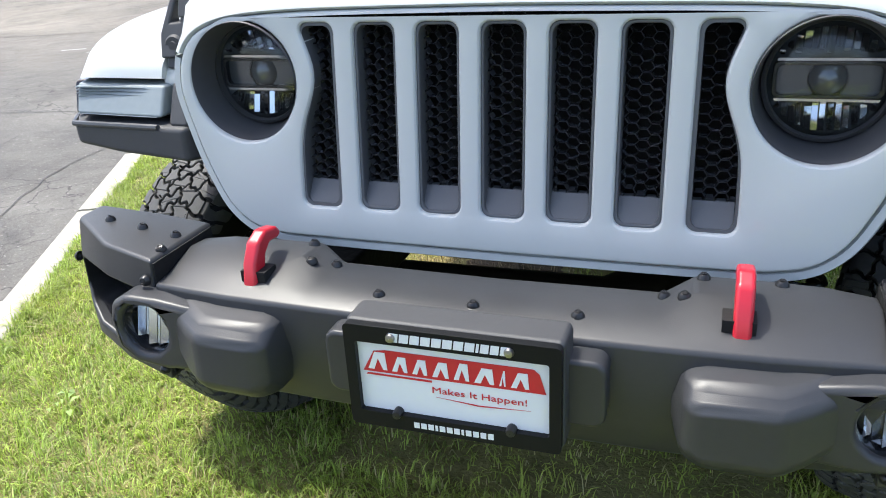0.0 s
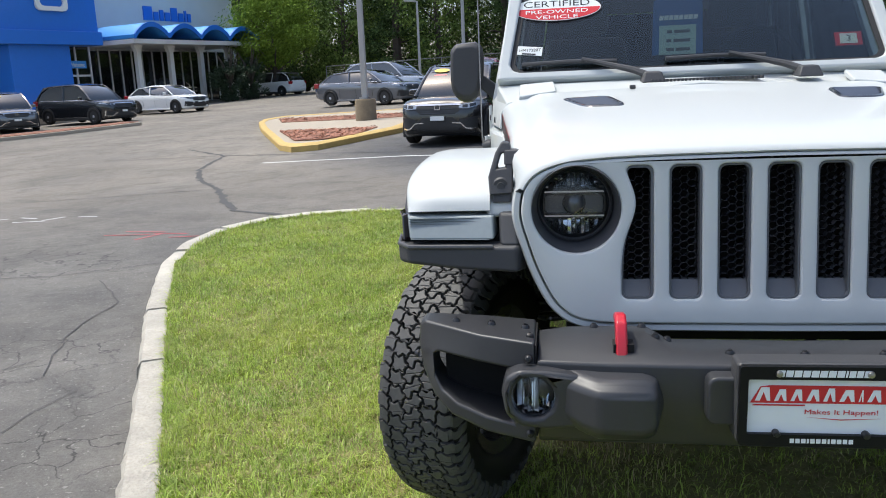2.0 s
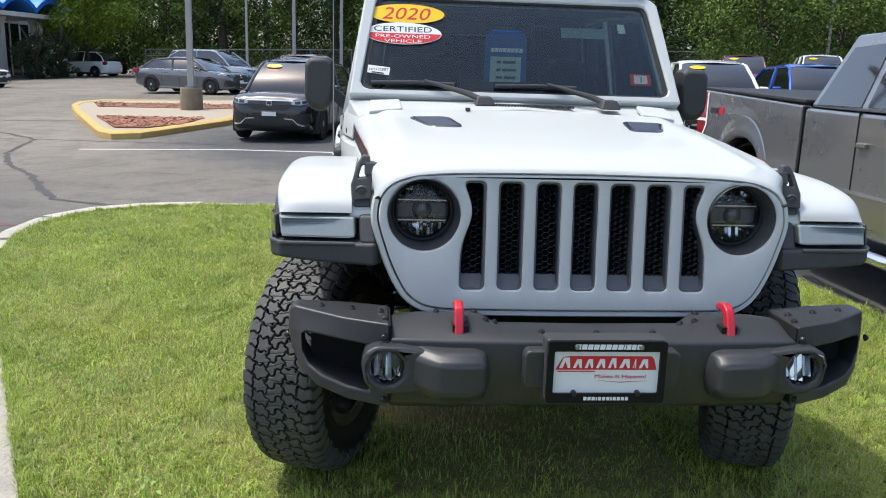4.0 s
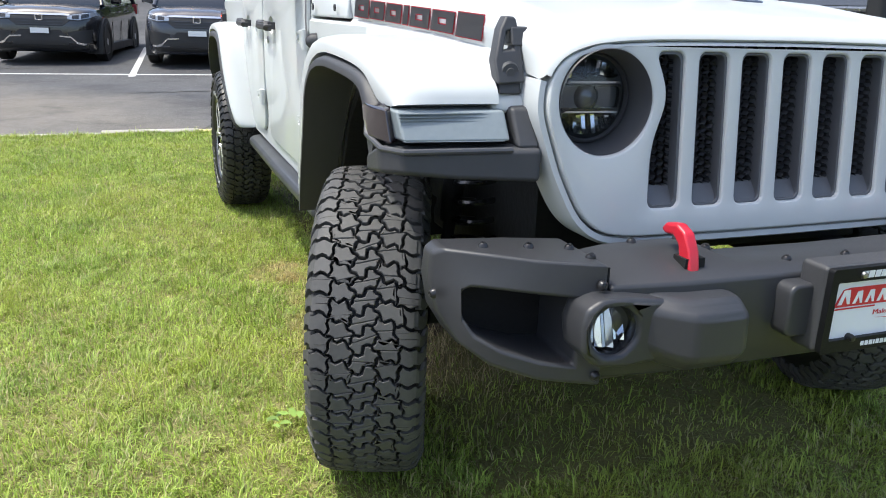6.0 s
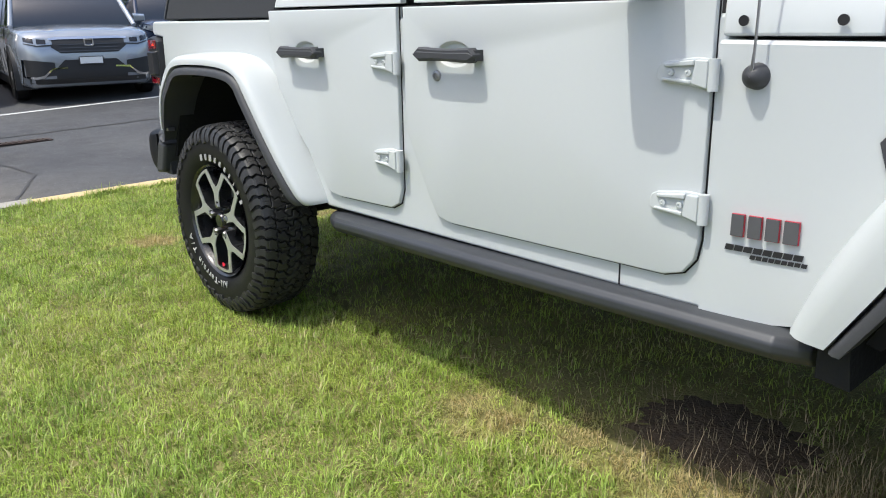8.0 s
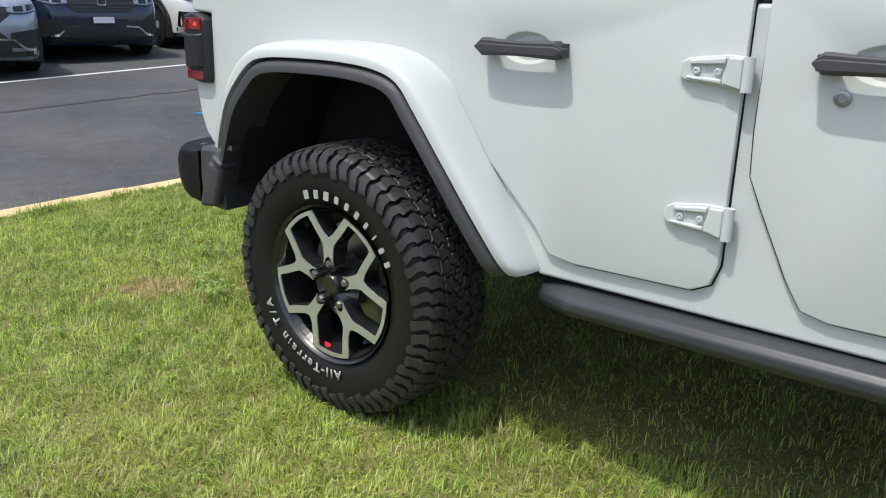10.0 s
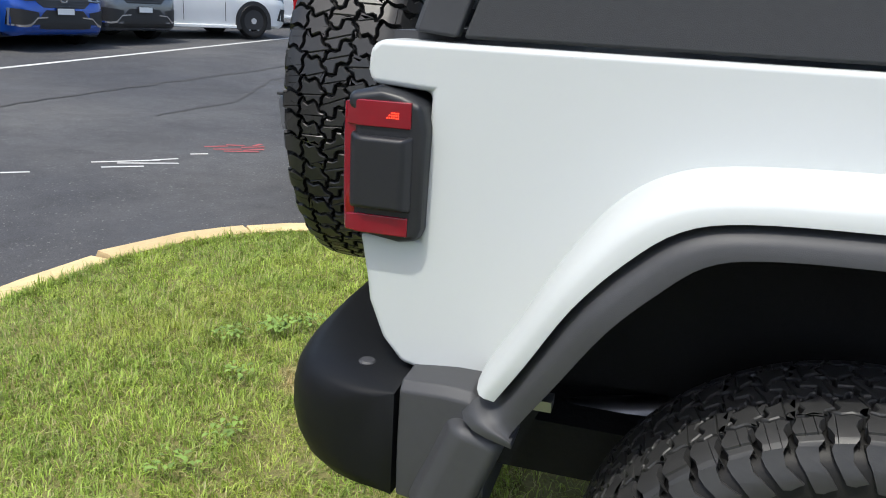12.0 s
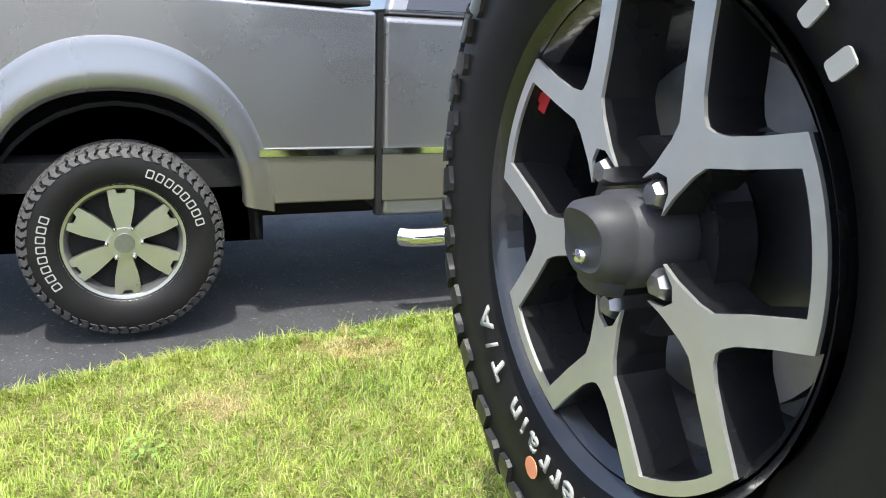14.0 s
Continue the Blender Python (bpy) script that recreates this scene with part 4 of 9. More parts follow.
def end_slot(s):
    lo, hi, r = 0.333 - 0.0375, 0.371, 0.017
    dent = lambda z: 0.034 * math.exp(-((z - 1.03) / 0.075) ** 2)
    arc = lambda cx, cz, a0: [(cx + r * math.cos(radians(a0 + 15 * k)), cz + r * math.sin(radians(a0 + 15 * k))) for k in range(7)]
    poly = arc(hi - r, 0.800 + r, -90) + [(hi, 0.82 + 0.27 * k / 20) for k in range(21)] + arc(hi - r, 1.119 - r, 0) + arc(lo + r, 1.119 - r, 90) + arc(lo + r, 0.800 + r, 180)
    return [(s * (x - (dent(z) if x > 0.335 else 0.0)), z) for x, z in poly]


SLOTS[0], SLOTS[6] = end_slot(-1), end_slot(1)
part("grille_panel", lean(holed_round(G_OUT, SLOTS + [circle(-HX, HZ, HR, 56), circle(HX, HZ, HR, 56)], 1, -0.548, -0.505, 0.007)), WHITE, car, "white seven-slot grille panel", sharp=20)
def grille_surround():
    n = len(G_HALF)
    loops = [inset_line(G_OUT, -d) for d in (0.003, 0.006, 0.018, 0.024, 0.025, 0.003)]
    depth = (-0.520, -0.538, -0.538, -0.526, -0.45, -0.45)
    keep = [i for i in range(len(G_OUT)) if G_OUT[i][1] < 1.0585]
    return lean(loft([[(loops[j][i][0], depth[j], loops[j][i][1]) for j in range(6)] for i in keep]))


part("grille_surround", grille_surround(), WHITE, car, sharp=50)
# Near-black sheet behind the slots; the grille's inner shade is its colour.
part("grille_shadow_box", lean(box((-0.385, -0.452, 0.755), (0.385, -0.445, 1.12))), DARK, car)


def hex_mesh():
    bm = bmesh.new()
    rx, rz = 0.0118, 0.0100
    for c in range(-2, 3):
        for r in range(17):
            cx, cz = c * 1.5 * rx, 0.838 + r * 1.732 * rz + (0.866 * rz if c % 2 else 0)
            ring = lambda k, y, f: (cx + f * rx * math.cos(radians(60 * k)), y, cz + f * rz * math.sin(radians(60 * k)))
            o = [bm.verts.new(ring(k, -0.512, 1.0)) for k in range(6)]
            i = [bm.verts.new(ring(k, -0.516, 0.90)) for k in range(6)]
            b = [bm.verts.new(ring(k, -0.500, 0.84)) for k in range(6)]
            for k in range(6):
                j = (k + 1) % 6
                bm.faces.new((o[k], o[j], i[j], i[k]))
                bm.faces.new((i[k], i[j], b[j], b[k]))
    return lean(bm)


hexme = None
for i in range(7):
    cx = (i - 3) * 0.1107
    s = SLOTS[i]
    mx = sum(p[0] for p in s) / len(s)
    inner = [(mx + (x - mx) * 0.86, 0.96 + (z - 0.96) * 0.965) for x, z in s]
    part("slot_insert", lean(holed([(mx + (x - mx) * 1.02, 0.96 + (z - 0.96) * 1.004) for x, z in s], [inner], 1, -0.540, -0.500)), INSERT, car, "grey grille slot insert", bevel=0.003)
    part("slot_sill", lean(loft([[(cx - 0.034, -0.538, 0.806), (cx + 0.034, -0.538, 0.806), (cx + 0.034, -0.500, 0.806), (cx - 0.034, -0.500, 0.806)], [(cx - 0.034, -0.515, 0.842), (cx + 0.034, -0.515, 0.842), (cx + 0.034, -0.500, 0.842), (cx - 0.034, -0.500, 0.842)]])), INSERT, car)
    if hexme is None:
        o = part("hex_mesh", hex_mesh(), HEX, car, "black honeycomb mesh", smooth=False)
        hexme = o.data
    else:
        o = new("hex_mesh", hexme)
        o.parent = car
    o.location.x = cx if i not in (0, 6) else cx - math.copysign(0.004, cx)

BEZEL = mat("grey_lamp_bezel", (0.060, 0.061, 0.066), 0.38, var=0.12)
# headlamps
for s in (-1, 1):
    yb = -0.535 + LEAN * (HZ - 0.8)
    def at(bm):
        return put(bm, Matrix.Translation((s * HX, 0, HZ)))
    lamp = part("headlamp", at(lathe([(0.107, yb - 0.008), (0.1055, yb - 0.012), (0.103, yb - 0.008), (0.095, yb + 0.050), (0.089, yb + 0.068), (0.080, yb + 0.075)], 56, 1)), BEZEL, car, "round LED headlamp in a black bezel")
    up = 0.004
    yb += 0.038
    def at2(bm):
        return put(bm, Matrix.Translation((s * (HX + 0.003), 0, HZ + up)) @ Matrix.Diagonal((1.08, 1, 1.08, 1)))
    part("lamp_ring", at2(lathe([(0.089, yb + 0.035), (0.086, yb + 0.012), (0.081, yb + 0.008), (0.079, yb + 0.02)], 48, 1)), PLASTIC, lamp)
    part("lamp_bowl", at2(lathe([(0.0005, yb + 0.055), (0.05, yb + 0.05), (0.080, yb + 0.022)], 40, 1)), LAMPGLASS, lamp)
    rl = random.Random(4)
    for sg in (1, -1):
        for k in range(13):
            xa, xb = -0.066 + 0.0102 * k, -0.066 + 0.0102 * k + rl.uniform(0.007, 0.0098)
            xm = (xa + xb) / 2
            zo, zi = 0.072 * math.sqrt(max(0.02, 1 - (xm / 0.075) ** 2)), 0.033
            if zo - zi < 0.006:
                continue
            zi += rl.uniform(0.0, 0.3) * (zo - zi)
            tw, dp = rl.uniform(-0.004, 0.004), rl.uniform(0.0, 0.010)
            facet = loft([[(xa, yb + 0.028 + dp, sg * zi), (xb, yb + 0.028 + dp + tw, sg * zi), (xb, yb + 0.022 + tw, sg * zo), (xa, yb + 0.022, sg * zo)],
                          [(xa, yb + 0.048, sg * zi), (xb, yb + 0.048, sg * zi), (xb, yb + 0.048, sg * zo), (xa, yb + 0.048, sg * zo)]])
            part("reflector_facet", at2(facet), CHROME if rl.random() < 0.8 else LAMPDARK, lamp, smooth=False)
        part("reflector_rim", at2(prism([(-0.068, sg * 0.0262), (0.068, sg * 0.0262), (0.066, sg * 0.0300), (-0.066, sg * 0.0300)], 1, yb + 0.018, yb + 0.026)), CHROME, lamp, smooth=False)
    part("projector_band", at2(holed(rrect(-0.072, -0.0255, 0.072, 0.0255, 0.010), [rrect(-0.066, -0.0205, 0.066, 0.0205, 0.009)], 1, yb + 0.016, yb + 0.034)), LAMPDARK, lamp, bevel=0.002)
    part("projector_shade", at2(prism(rrect(-0.066, -0.0215, 0.066, 0.0215, 0.010), 1, yb + 0.028, yb + 0.033)), LAMPGLASS, lamp)
    part("projector", at2(lathe([(0.0005, yb + 0.010), (0.010, yb + 0.0115), (0.020, yb + 0.017), (0.027, yb + 0.027), (0.028, yb + 0.05)], 32, 1)), LAMPGLASS, lamp, "dark glass projector")
    o = part("lamp_lens", at2(lathe([(0.0005, yb + 0.004), (0.04, yb + 0.006), (0.07, yb + 0.013), (0.0795, yb + 0.020)], 40, 1)), LENS, lamp)
    o.visible_shadow = False


# front fenders: flat-topped flare in body colour, black lip, lamps at the front end
F_TOP = [(0.665, 0.570), (0.612, 0.70), (0.530, 0.845), (0.440, 0.965), (0.362, 1.045), (0.262, 1.100), (0.12, 1.117), (-0.02, 1.119), (-0.20, 1.111), (-0.34, 1.090), (-0.42, 1.065), (-0.458, 1.040), (-0.472, 1.012)]
F_MID = [(0.572, 0.562), (0.492, 0.69), (0.388, 0.86), (0.300, 0.975), (0.235, 1.035), (0.16, 1.062), (0.08, 1.074), (-0.02, 1.076), (-0.20, 1.070), (-0.30, 1.058), (-0.345, 1.035), (-0.385, 1.008), (-0.44, 1.004)]
F_LOW = [(0.537, 0.558), (0.457, 0.68), (0.353, 0.845), (0.270, 0.955), (0.21, 1.01), (0.145, 1.032), (0.07, 1.042), (-0.02, 1.044), (-0.20, 1.038), (-0.29, 1.026), (-0.33, 1.000), (-0.36, 0.95), (-0.40, 0.88)]


def strip(a, b, x0, x1, taper=None):
    """A band between two side-view lines, from x0 (outside) to x1."""
    taper = taper or [0.0] * len(a)
    a, b, taper = smooth_line(a), smooth_line(b), [t[0] for t in smooth_line([(t, 0.0) for t in taper])]
    rings = []
    for k, (p, q) in enumerate(zip(a, b)):
        xo = x0 + (taper[k] if taper else 0)
        e = [(0.085, 0.0), (0.050, 0.05), (0.022, 0.17), (0.006, 0.36), (0.0, 0.60), (0.0, 1.0)]
        rings.append([(xo + dx, p[0] + (q[0] - p[0]) * f, p[1] + (q[1] - p[1]) * f) for dx, f in e] + [(x1, q[0], q[1]), (x1, p[0], p[1])])
    return loft(rings)


def fender_white():
    tp = [0.035, 0.02, 0.01, 0.0, 0, 0, 0, 0, 0, 0.001, 0.005, 0.012, 0.020]
    return strip(F_TOP, F_MID, -0.922, -0.690, tp)


def fender_lip():
    tp = [0.03, 0.02, 0.01, 0.0, 0, 0, 0, 0, 0, 0, 0, 0, 0]
    return strip(F_MID, F_LOW, -0.930, -0.80, tp)


both("front_fender", fender_white, WHITE, label="white flat-topped front fender", sharp=50)
both("front_fender_lip", fender_lip, PLASTIC, label="black plastic fender lip", sharp=50)
both("fender_inner_step", lambda: prism([(-0.462, 0.99), (-0.460, 1.010), (-0.445, 1.034), (-0.36, 1.062), (-0.28, 1.094), (0.0, 1.114), (0.50, 1.13), (0.50, 0.95), (0.1, 1.06), (-0.34, 1.0)], 0, -0.70, -0.60), WHITE, bevel=0.012)


def fender_nose():
    # dark end cap under the lamp and round its inner end
    bm = loft([[(-0.935, -0.38, 0.905), (-0.935, -0.38, 0.870), (-0.80, -0.38, 0.862), (-0.60, -0.38, 0.86), (-0.60, -0.38, 0.905)],
               [(-0.932, -0.455, 0.935), (-0.928, -0.460, 0.880), (-0.80, -0.470, 0.868), (-0.60, -0.48, 0.860), (-0.60, -0.48, 0.935)],
               [(-0.90, -0.500, 0.925), (-0.895, -0.505, 0.885), (-0.79, -0.518, 0.874), (-0.62, -0.530, 0.864), (-0.62, -0.530, 0.930)]])
    loft([[(-0.668, -0.36, 0.93), (-0.600, -0.36, 0.93), (-0.600, -0.36, 1.012), (-0.668, -0.36, 1.012)], [(-0.664, -0.515, 0.928), (-0.615, -0.520, 0.928), (-0.625, -0.480, 1.006), (-0.668, -0.475, 1.006)]], bm=bm)
    box((-0.91, -0.42, 0.90), (-0.62, -0.36, 1.01), bm)
    return bm


both("fender_nose", fender_nose, PLASTIC, label="black plastic fender end", bevel=0.010)
both("front_marker_lamp", lambda: loft([[(-0.905, -0.42, 0.944), (-0.672, -0.42, 0.944), (-0.672, -0.42, 1.003), (-0.912, -0.42, 1.003)],
                                        [(-0.892, -0.495, 0.944), (-0.678, -0.510, 0.944), (-0.682, -0.480, 1.000), (-0.900, -0.466, 1.000)]]), MARKERLENS, label="clear ribbed marker lamp", bevel=0.006)
bmr = bmesh.new()
for k in range(9):
    z = 0.944 + 0.0062 * k
    d = (z - 0.938) / 0.062
    loft([[(-0.890 - 0.007 * d, -0.4962 + 0.031 * d, z), (-0.690, -0.5107 + 0.032 * d, z), (-0.690, -0.5095 + 0.032 * d, z + 0.002), (-0.890 - 0.007 * d, -0.4950 + 0.031 * d, z + 0.002)],
          [(-0.890 - 0.007 * d, -0.480, z), (-0.690, -0.480, z), (-0.690, -0.480, z + 0.002), (-0.890 - 0.007 * d, -0.480, z + 0.002)]], bm=bmr)
ribs = bmr.copy()
part("marker_rib", bmr, MARKERLENS, car, smooth=False)
part("marker_rib", ribs, MARKERLENS, car, smooth=False, flip=True)
both("side_marker_lamp", lambda: loft([[(-0.928, -0.318, 1.002), (-0.928, -0.335, 0.962), (-0.88, -0.335, 0.962), (-0.88, -0.318, 1.002)], [(-0.936, -0.39, 1.004), (-0.935, -0.40, 0.940), (-0.89, -0.41, 0.938), (-0.89, -0.40, 1.004)],
                                       [(-0.917, -0.455, 1.002), (-0.912, -0.478, 0.936), (-0.89, -0.45, 0.936), (-0.89, -0.43, 1.002)]]), AMBERLENS, label="smoked side marker lamp", bevel=0.006)
both("marker_trim", lambda: tube([(-0.922, -0.345, 0.975), (-0.932, -0.375, 0.943), (-0.926, -0.46, 0.928), (-0.895, -0.505, 0.927), (-0.68, -0.523, 0.929)], 0.006, 8), BEZEL)

# vent, badge and letters on the side
def side_vent():
    return holed([(0.395, 1.050), (0.490, 1.051), (0.566, 0.952), (0.547, 0.890), (0.527, 0.893)], [[(0.412, 1.038), (0.485, 1.039), (0.552, 0.950), (0.538, 0.914)]], 0, -0.006, 0.0)


def hug(bm, off):
    """Lay a flat side piece on the cowl panel, whose plane swings out to the rear."""
    for v in bm.verts:
        y = v.co.y
        x = -0.693 - 0.100 * (1 - (1 - min(1.0, max(0.0, (y - 0.36) / 0.533))) ** 1.8)
        v.co.x = x + v.co.x + off
    return bm


both("side_vent_frame", lambda: hug(side_vent(), 0.0), PLASTIC, bevel=0.002)
def vent_mesh():
    bm = bmesh.new()
    for r in range(9):
        for c in range(12):
            y, z = 0.41 + c * 0.013 + (0.0065 if r % 2 else 0), 0.92 + r * 0.013
            # inside the slanted opening only
            e = (z - 0.915) / 0.12
            if y < 0.538 - 0.121 * e + 0.008 or y > 0.557 - 0.065 * e - 0.01 or z > 1.032:
                continue
            for k in range(6):
                a, b = radians(60 * k), radians(60 * k + 60)
                box((-0.003, y + 0.006 * math.cos(a) - 0.0012, z + 0.006 * math.sin(a) - 0.0012), (0, y + 0.006 * math.cos(a) + 0.0012, z + 0.006 * math.sin(a) + 0.0012), bm)
    return bm
both("side_vent_mesh", lambda: hug(vent_mesh(), 0.0), HEX, smooth=False)
# Near-black sheet on the panel, painting the shade behind the mesh.
both("side_vent_back", lambda: hug(prism([(0.412, 1.038), (0.485, 1.039), (0.552, 0.950), (0.538, 0.914)], 0, -0.0012, 0.0), 0.0), DARK, smooth=False)


def side_face(bm, y, z, x, tilt=0.0):
    """Turn a piece built in the xz plane facing -y to face -x: its right hand then runs to -y."""
    m = Matrix.Translation((x, y, z)) @ Matrix.Rotation(radians(-90), 4, "Z") @ Matrix.Rotation(radians(tilt), 4, "Y")
    return put(bm, m)


def badge(bm_fn, y, z, material, name, off=-0.001):
    return both(name, lambda: hug(side_face(bm_fn(), y, z, 0), off), material, smooth=False)


badge(lambda: bars([0.0285, 0.0285, 0.0285, 0.0305], 0.050, 0.0085, 0.006), 0.758, 0.752, DECAL_RED, "badge_shape")
badge(lambda: bars([0.027, 0.027, 0.027, 0.029], 0.048, 0.010, 0.008), 0.758, 0.752, DECAL_GREY, "badge_shape_front")
badge(lambda: bars([0.018] * 8, 0.013, 0.0028, 0.002, 0.2), 0.758, 0.700, DECAL_BLACK, "badge_bars")
badge(lambda: bars([0.011] * 9, 0.009, 0.0022, 0.002, 0.2), 0.725, 0.685, DECAL_BLACK, "badge_small_bars")


HOOD_WIDTHS = [0.108, 0.098, 0.098, 0.030, 0.105, 0.112, 0.115]


def hood_letter(k, e):
    """One slanted letter shape of the hood's word, grown by e."""
    w, x = HOOD_WIDTHS[k], -0.36 + sum(HOOD_WIDTHS[:k]) + 0.014 * k
    h = 0.050 if 0 < k < 6 else 0.056
    o = [(x - e, -h / 2 - e), (x + w + e, -h / 2 - e), (x + w + e + 0.008, h / 2 + e), (x - e + 0.008, h / 2 + e)]
    hole = [(x + w * 0.33 + e, -0.008 + e), (x + w * 0.70 - e, -0.008 + e), (x + w * 0.70 - e, 0.009 - e), (x + w * 0.33 + e, 0.009 - e)]
    return holed(o, [hole] if k in (0, 1, 2, 4, 5) else [], 1, 0, 0)


def hood_side(bm, off):
    put(bm, Matrix.Rotation(radians(-90), 4, "Z"))
    for v in bm.verts:
        y = v.co.y * 1.09 + 0.150
        zs = 1.185 + 0.055 * y
        hw = 0.672 + 0.087 * y
        z = 1.161 + 0.040 * y + v.co.z * 0.92
        v.co = (-(hw + 0.0015) - off + v.co.x * 0.2 + 0.012 * max(0, z - zs + 0.012) * 20 * 0.2, y, z)
    return bm


for k in range(7):
    both("hood_decal_edge", lambda: hood_side(hood_letter(k, 0.0028), 0.0008), DECAL_RED, smooth=False)
    both("hood_decal", lambda: hood_side(hood_letter(k, 0.0), 0.0018), DECAL_GREY, smooth=False)

# antenna
part("antenna_base", put(lathe([(0.0005, -0.035), (0.012, -0.033), (0.024, -0.020), (0.028, 0.0)], 24, 0), Matrix.Translation((-0.786, 0.806, 1.068))), PLASTIC, car, "black antenna base")
part("antenna_mast", tube([(-0.815, 0.806, 1.075), (-0.820, 0.80, 1.12), (-0.822, 0.792, 1.95)], [0.004, 0.003, 0.0018], 8), STEEL, car)

# door mirrors
def mirror_head():
    prof = [(-0.835, 1.32), (-0.828, 1.42), (-0.835, 1.474), (-0.86, 1.492), (-0.945, 1.486), (-0.968, 1.46), (-0.972, 1.33), (-0.966, 1.285), (-0.945, 1.252), (-0.915, 1.238), (-0.88, 1.240), (-0.85, 1.265)]
    c = (-0.90, 1.39)
    rings = []
    for y, k in ((1.010, 0.80), (1.025, 0.96), (1.065, 1.0), (1.135, 0.97)):
        rings.append([(c[0] + (x - c[0]) * k, y, c[1] + (z - c[1]) * k) for x, z in prof])
    return loft(rings)


mirrors = both("door_mirror", mirror_head, PLASTIC, label="black door mirror", bevel=0.008)
for k, mm in enumerate(mirrors):
    part("mirror_arm", loft([[(-0.86, 1.06, 1.31), (-0.86, 1.125, 1.31), (-0.86, 1.125, 1.37), (-0.86, 1.06, 1.37)], [(-0.775, 1.07, 1.23), (-0.775, 1.13, 1.23), (-0.765, 1.13, 1.30), (-0.765, 1.07, 1.30)]]), PLASTIC, mm, bevel=0.008, flip=bool(k))
    part("mirror_glass", box((-0.958, 1.136, 1.31), (-0.848, 1.139, 1.475)), CHROME, mm, flip=bool(k))

# rock rails
def rail():
    rings = []
    for y, x, z in ((0.63, -0.80, 0.49), (0.70, -0.845, 0.500), (1.5, -0.850, 0.492), (2.30, -0.845, 0.484), (2.40, -0.79, 0.474)):
        rings.append([(x + 0.026, y, z - 0.018), (x + 0.014, y, z - 0.002), (x + 0.014, y, z + 0.018), (x + 0.026, y, z + 0.033), (x + 0.05, y, z + 0.040), (x + 0.10, y, z + 0.042), (x + 0.10, y, z - 0.024), (x + 0.045, y, z - 0.028)])
    return loft(rings)


RAIL = mat("satin_dark_steel_rail", (0.038, 0.041, 0.047), 0.42, var=0.15, bump=0.1, bscale=700)
both("rock_rail", rail, RAIL, label="dark steel rock rail", bevel=0.006)
both("sill_seam", lambda: box((-0.7835, 1.118, 0.54), (-0.780, 1.122, 0.597)), DARK)
both("mud_guard", lambda: prism([(0.53, 0.47), (0.60, 0.48), (0.60, 0.56), (0.54, 0.57)], 0, -0.84, -0.60), DARK)

# rear fenders
R_TOP = [(3.556, 0.727), (3.515, 0.80), (3.455, 0.91), (3.395, 0.995), (3.33, 1.042), (3.25, 1.062), (3.10, 1.070), (2.95, 1.070), (2.83, 1.058), (2.74, 1.025), (2.66, 0.955), (2.56, 0.815), (2.47, 0.680), (2.405, 0.575), (2.395, 0.548)]
R_MID = [(3.520, 0.722), (3.48, 0.79), (3.425, 0.885), (3.365, 0.955), (3.307, 1.001), (3.235, 1.019), (3.10, 1.025), (2.95, 1.025), (2.827, 1.014), (2.752, 0.986), (2.695, 0.920), (2.60, 0.795), (2.52, 0.680), (2.455, 0.580), (2.435, 0.545)]
R_LOW = [(3.490, 0.685), (3.435, 0.775), (3.38, 0.862), (3.325, 0.922), (3.275, 0.964), (3.213, 0.980), (3.10, 0.986), (2.95, 0.986), (2.837, 0.976), (2.773, 0.953), (2.73, 0.90), (2.635, 0.775), (2.56, 0.665), (2.50, 0.57), (2.48, 0.535)]
RT = [0.03, 0.012, 0.0, 0, 0, 0, 0, 0, 0, 0, 0, 0.004, 0.015, 0.035, 0.06]
both("rear_fender", lambda: strip(R_TOP, R_MID, -0.922, -0.77, RT), WHITE, label="white rear fender flare", sharp=50)
both("rear_fender_lip", lambda: strip([(3.578, 0.686), (3.560, 0.704)] + R_MID, [(3.488, 0.664), (3.489, 0.674)] + R_LOW, -0.930, -0.78, [0.022, 0.02] + RT), PLASTIC, label="black plastic rear flare lip", sharp=50)
both("arch_clip", lambda: box((-0.90, 3.44, 0.725), (-0.87, 3.47, 0.74)), STEEL)

# tail lamps
def tail_body():
    prof = [(3.655, 0.90), (3.652, 1.07), (3.662, 1.11), (3.70, 1.124), (3.74, 1.132), (3.80, 1.122), (3.806, 1.105), (3.79, 1.09), (3.79, 0.91), (3.78, 0.882), (3.70, 0.872), (3.664, 0.878)]
    bm = loft([[(-0.808, 3.70 + (y - 3.70) * 0.93, 1.0 + (z - 1.0) * 0.96) for y, z in prof], [(-0.794, y, z) for y, z in prof], [(-0.68, y, z) for y, z in prof]])
    return bm


TAIL_LINE = [(-0.797, 0.905), (-0.800, 1.085), (-0.780, 1.105), (-0.66, 1.103), (-0.638, 1.093), (-0.627, 1.066), (-0.635, 0.985), (-0.627, 0.945), (-0.637, 0.918), (-0.665, 0.892), (-0.775, 0.884)]
TAIL_OUT = smooth_line(TAIL_LINE[-1:] + TAIL_LINE + TAIL_LINE[:2], 4)[4:-5]
TAIL_LINE = [(-0.772, 0.925), (-0.774, 1.055), (-0.757, 1.075), (-0.685, 1.073), (-0.662, 1.062), (-0.655, 1.040), (-0.664, 0.985), (-0.656, 0.950), (-0.666, 0.934), (-0.690, 0.920), (-0.755, 0.912)]
TAIL_IN = smooth_line(TAIL_LINE[-1:] + TAIL_LINE + TAIL_LINE[:2], 4)[4:-5]
LAMPBLACK = mat("satin_black_lamp_shell", (0.017, 0.018, 0.021), 0.38, var=0.12, bump=0.08, bscale=800, spec=0.4)
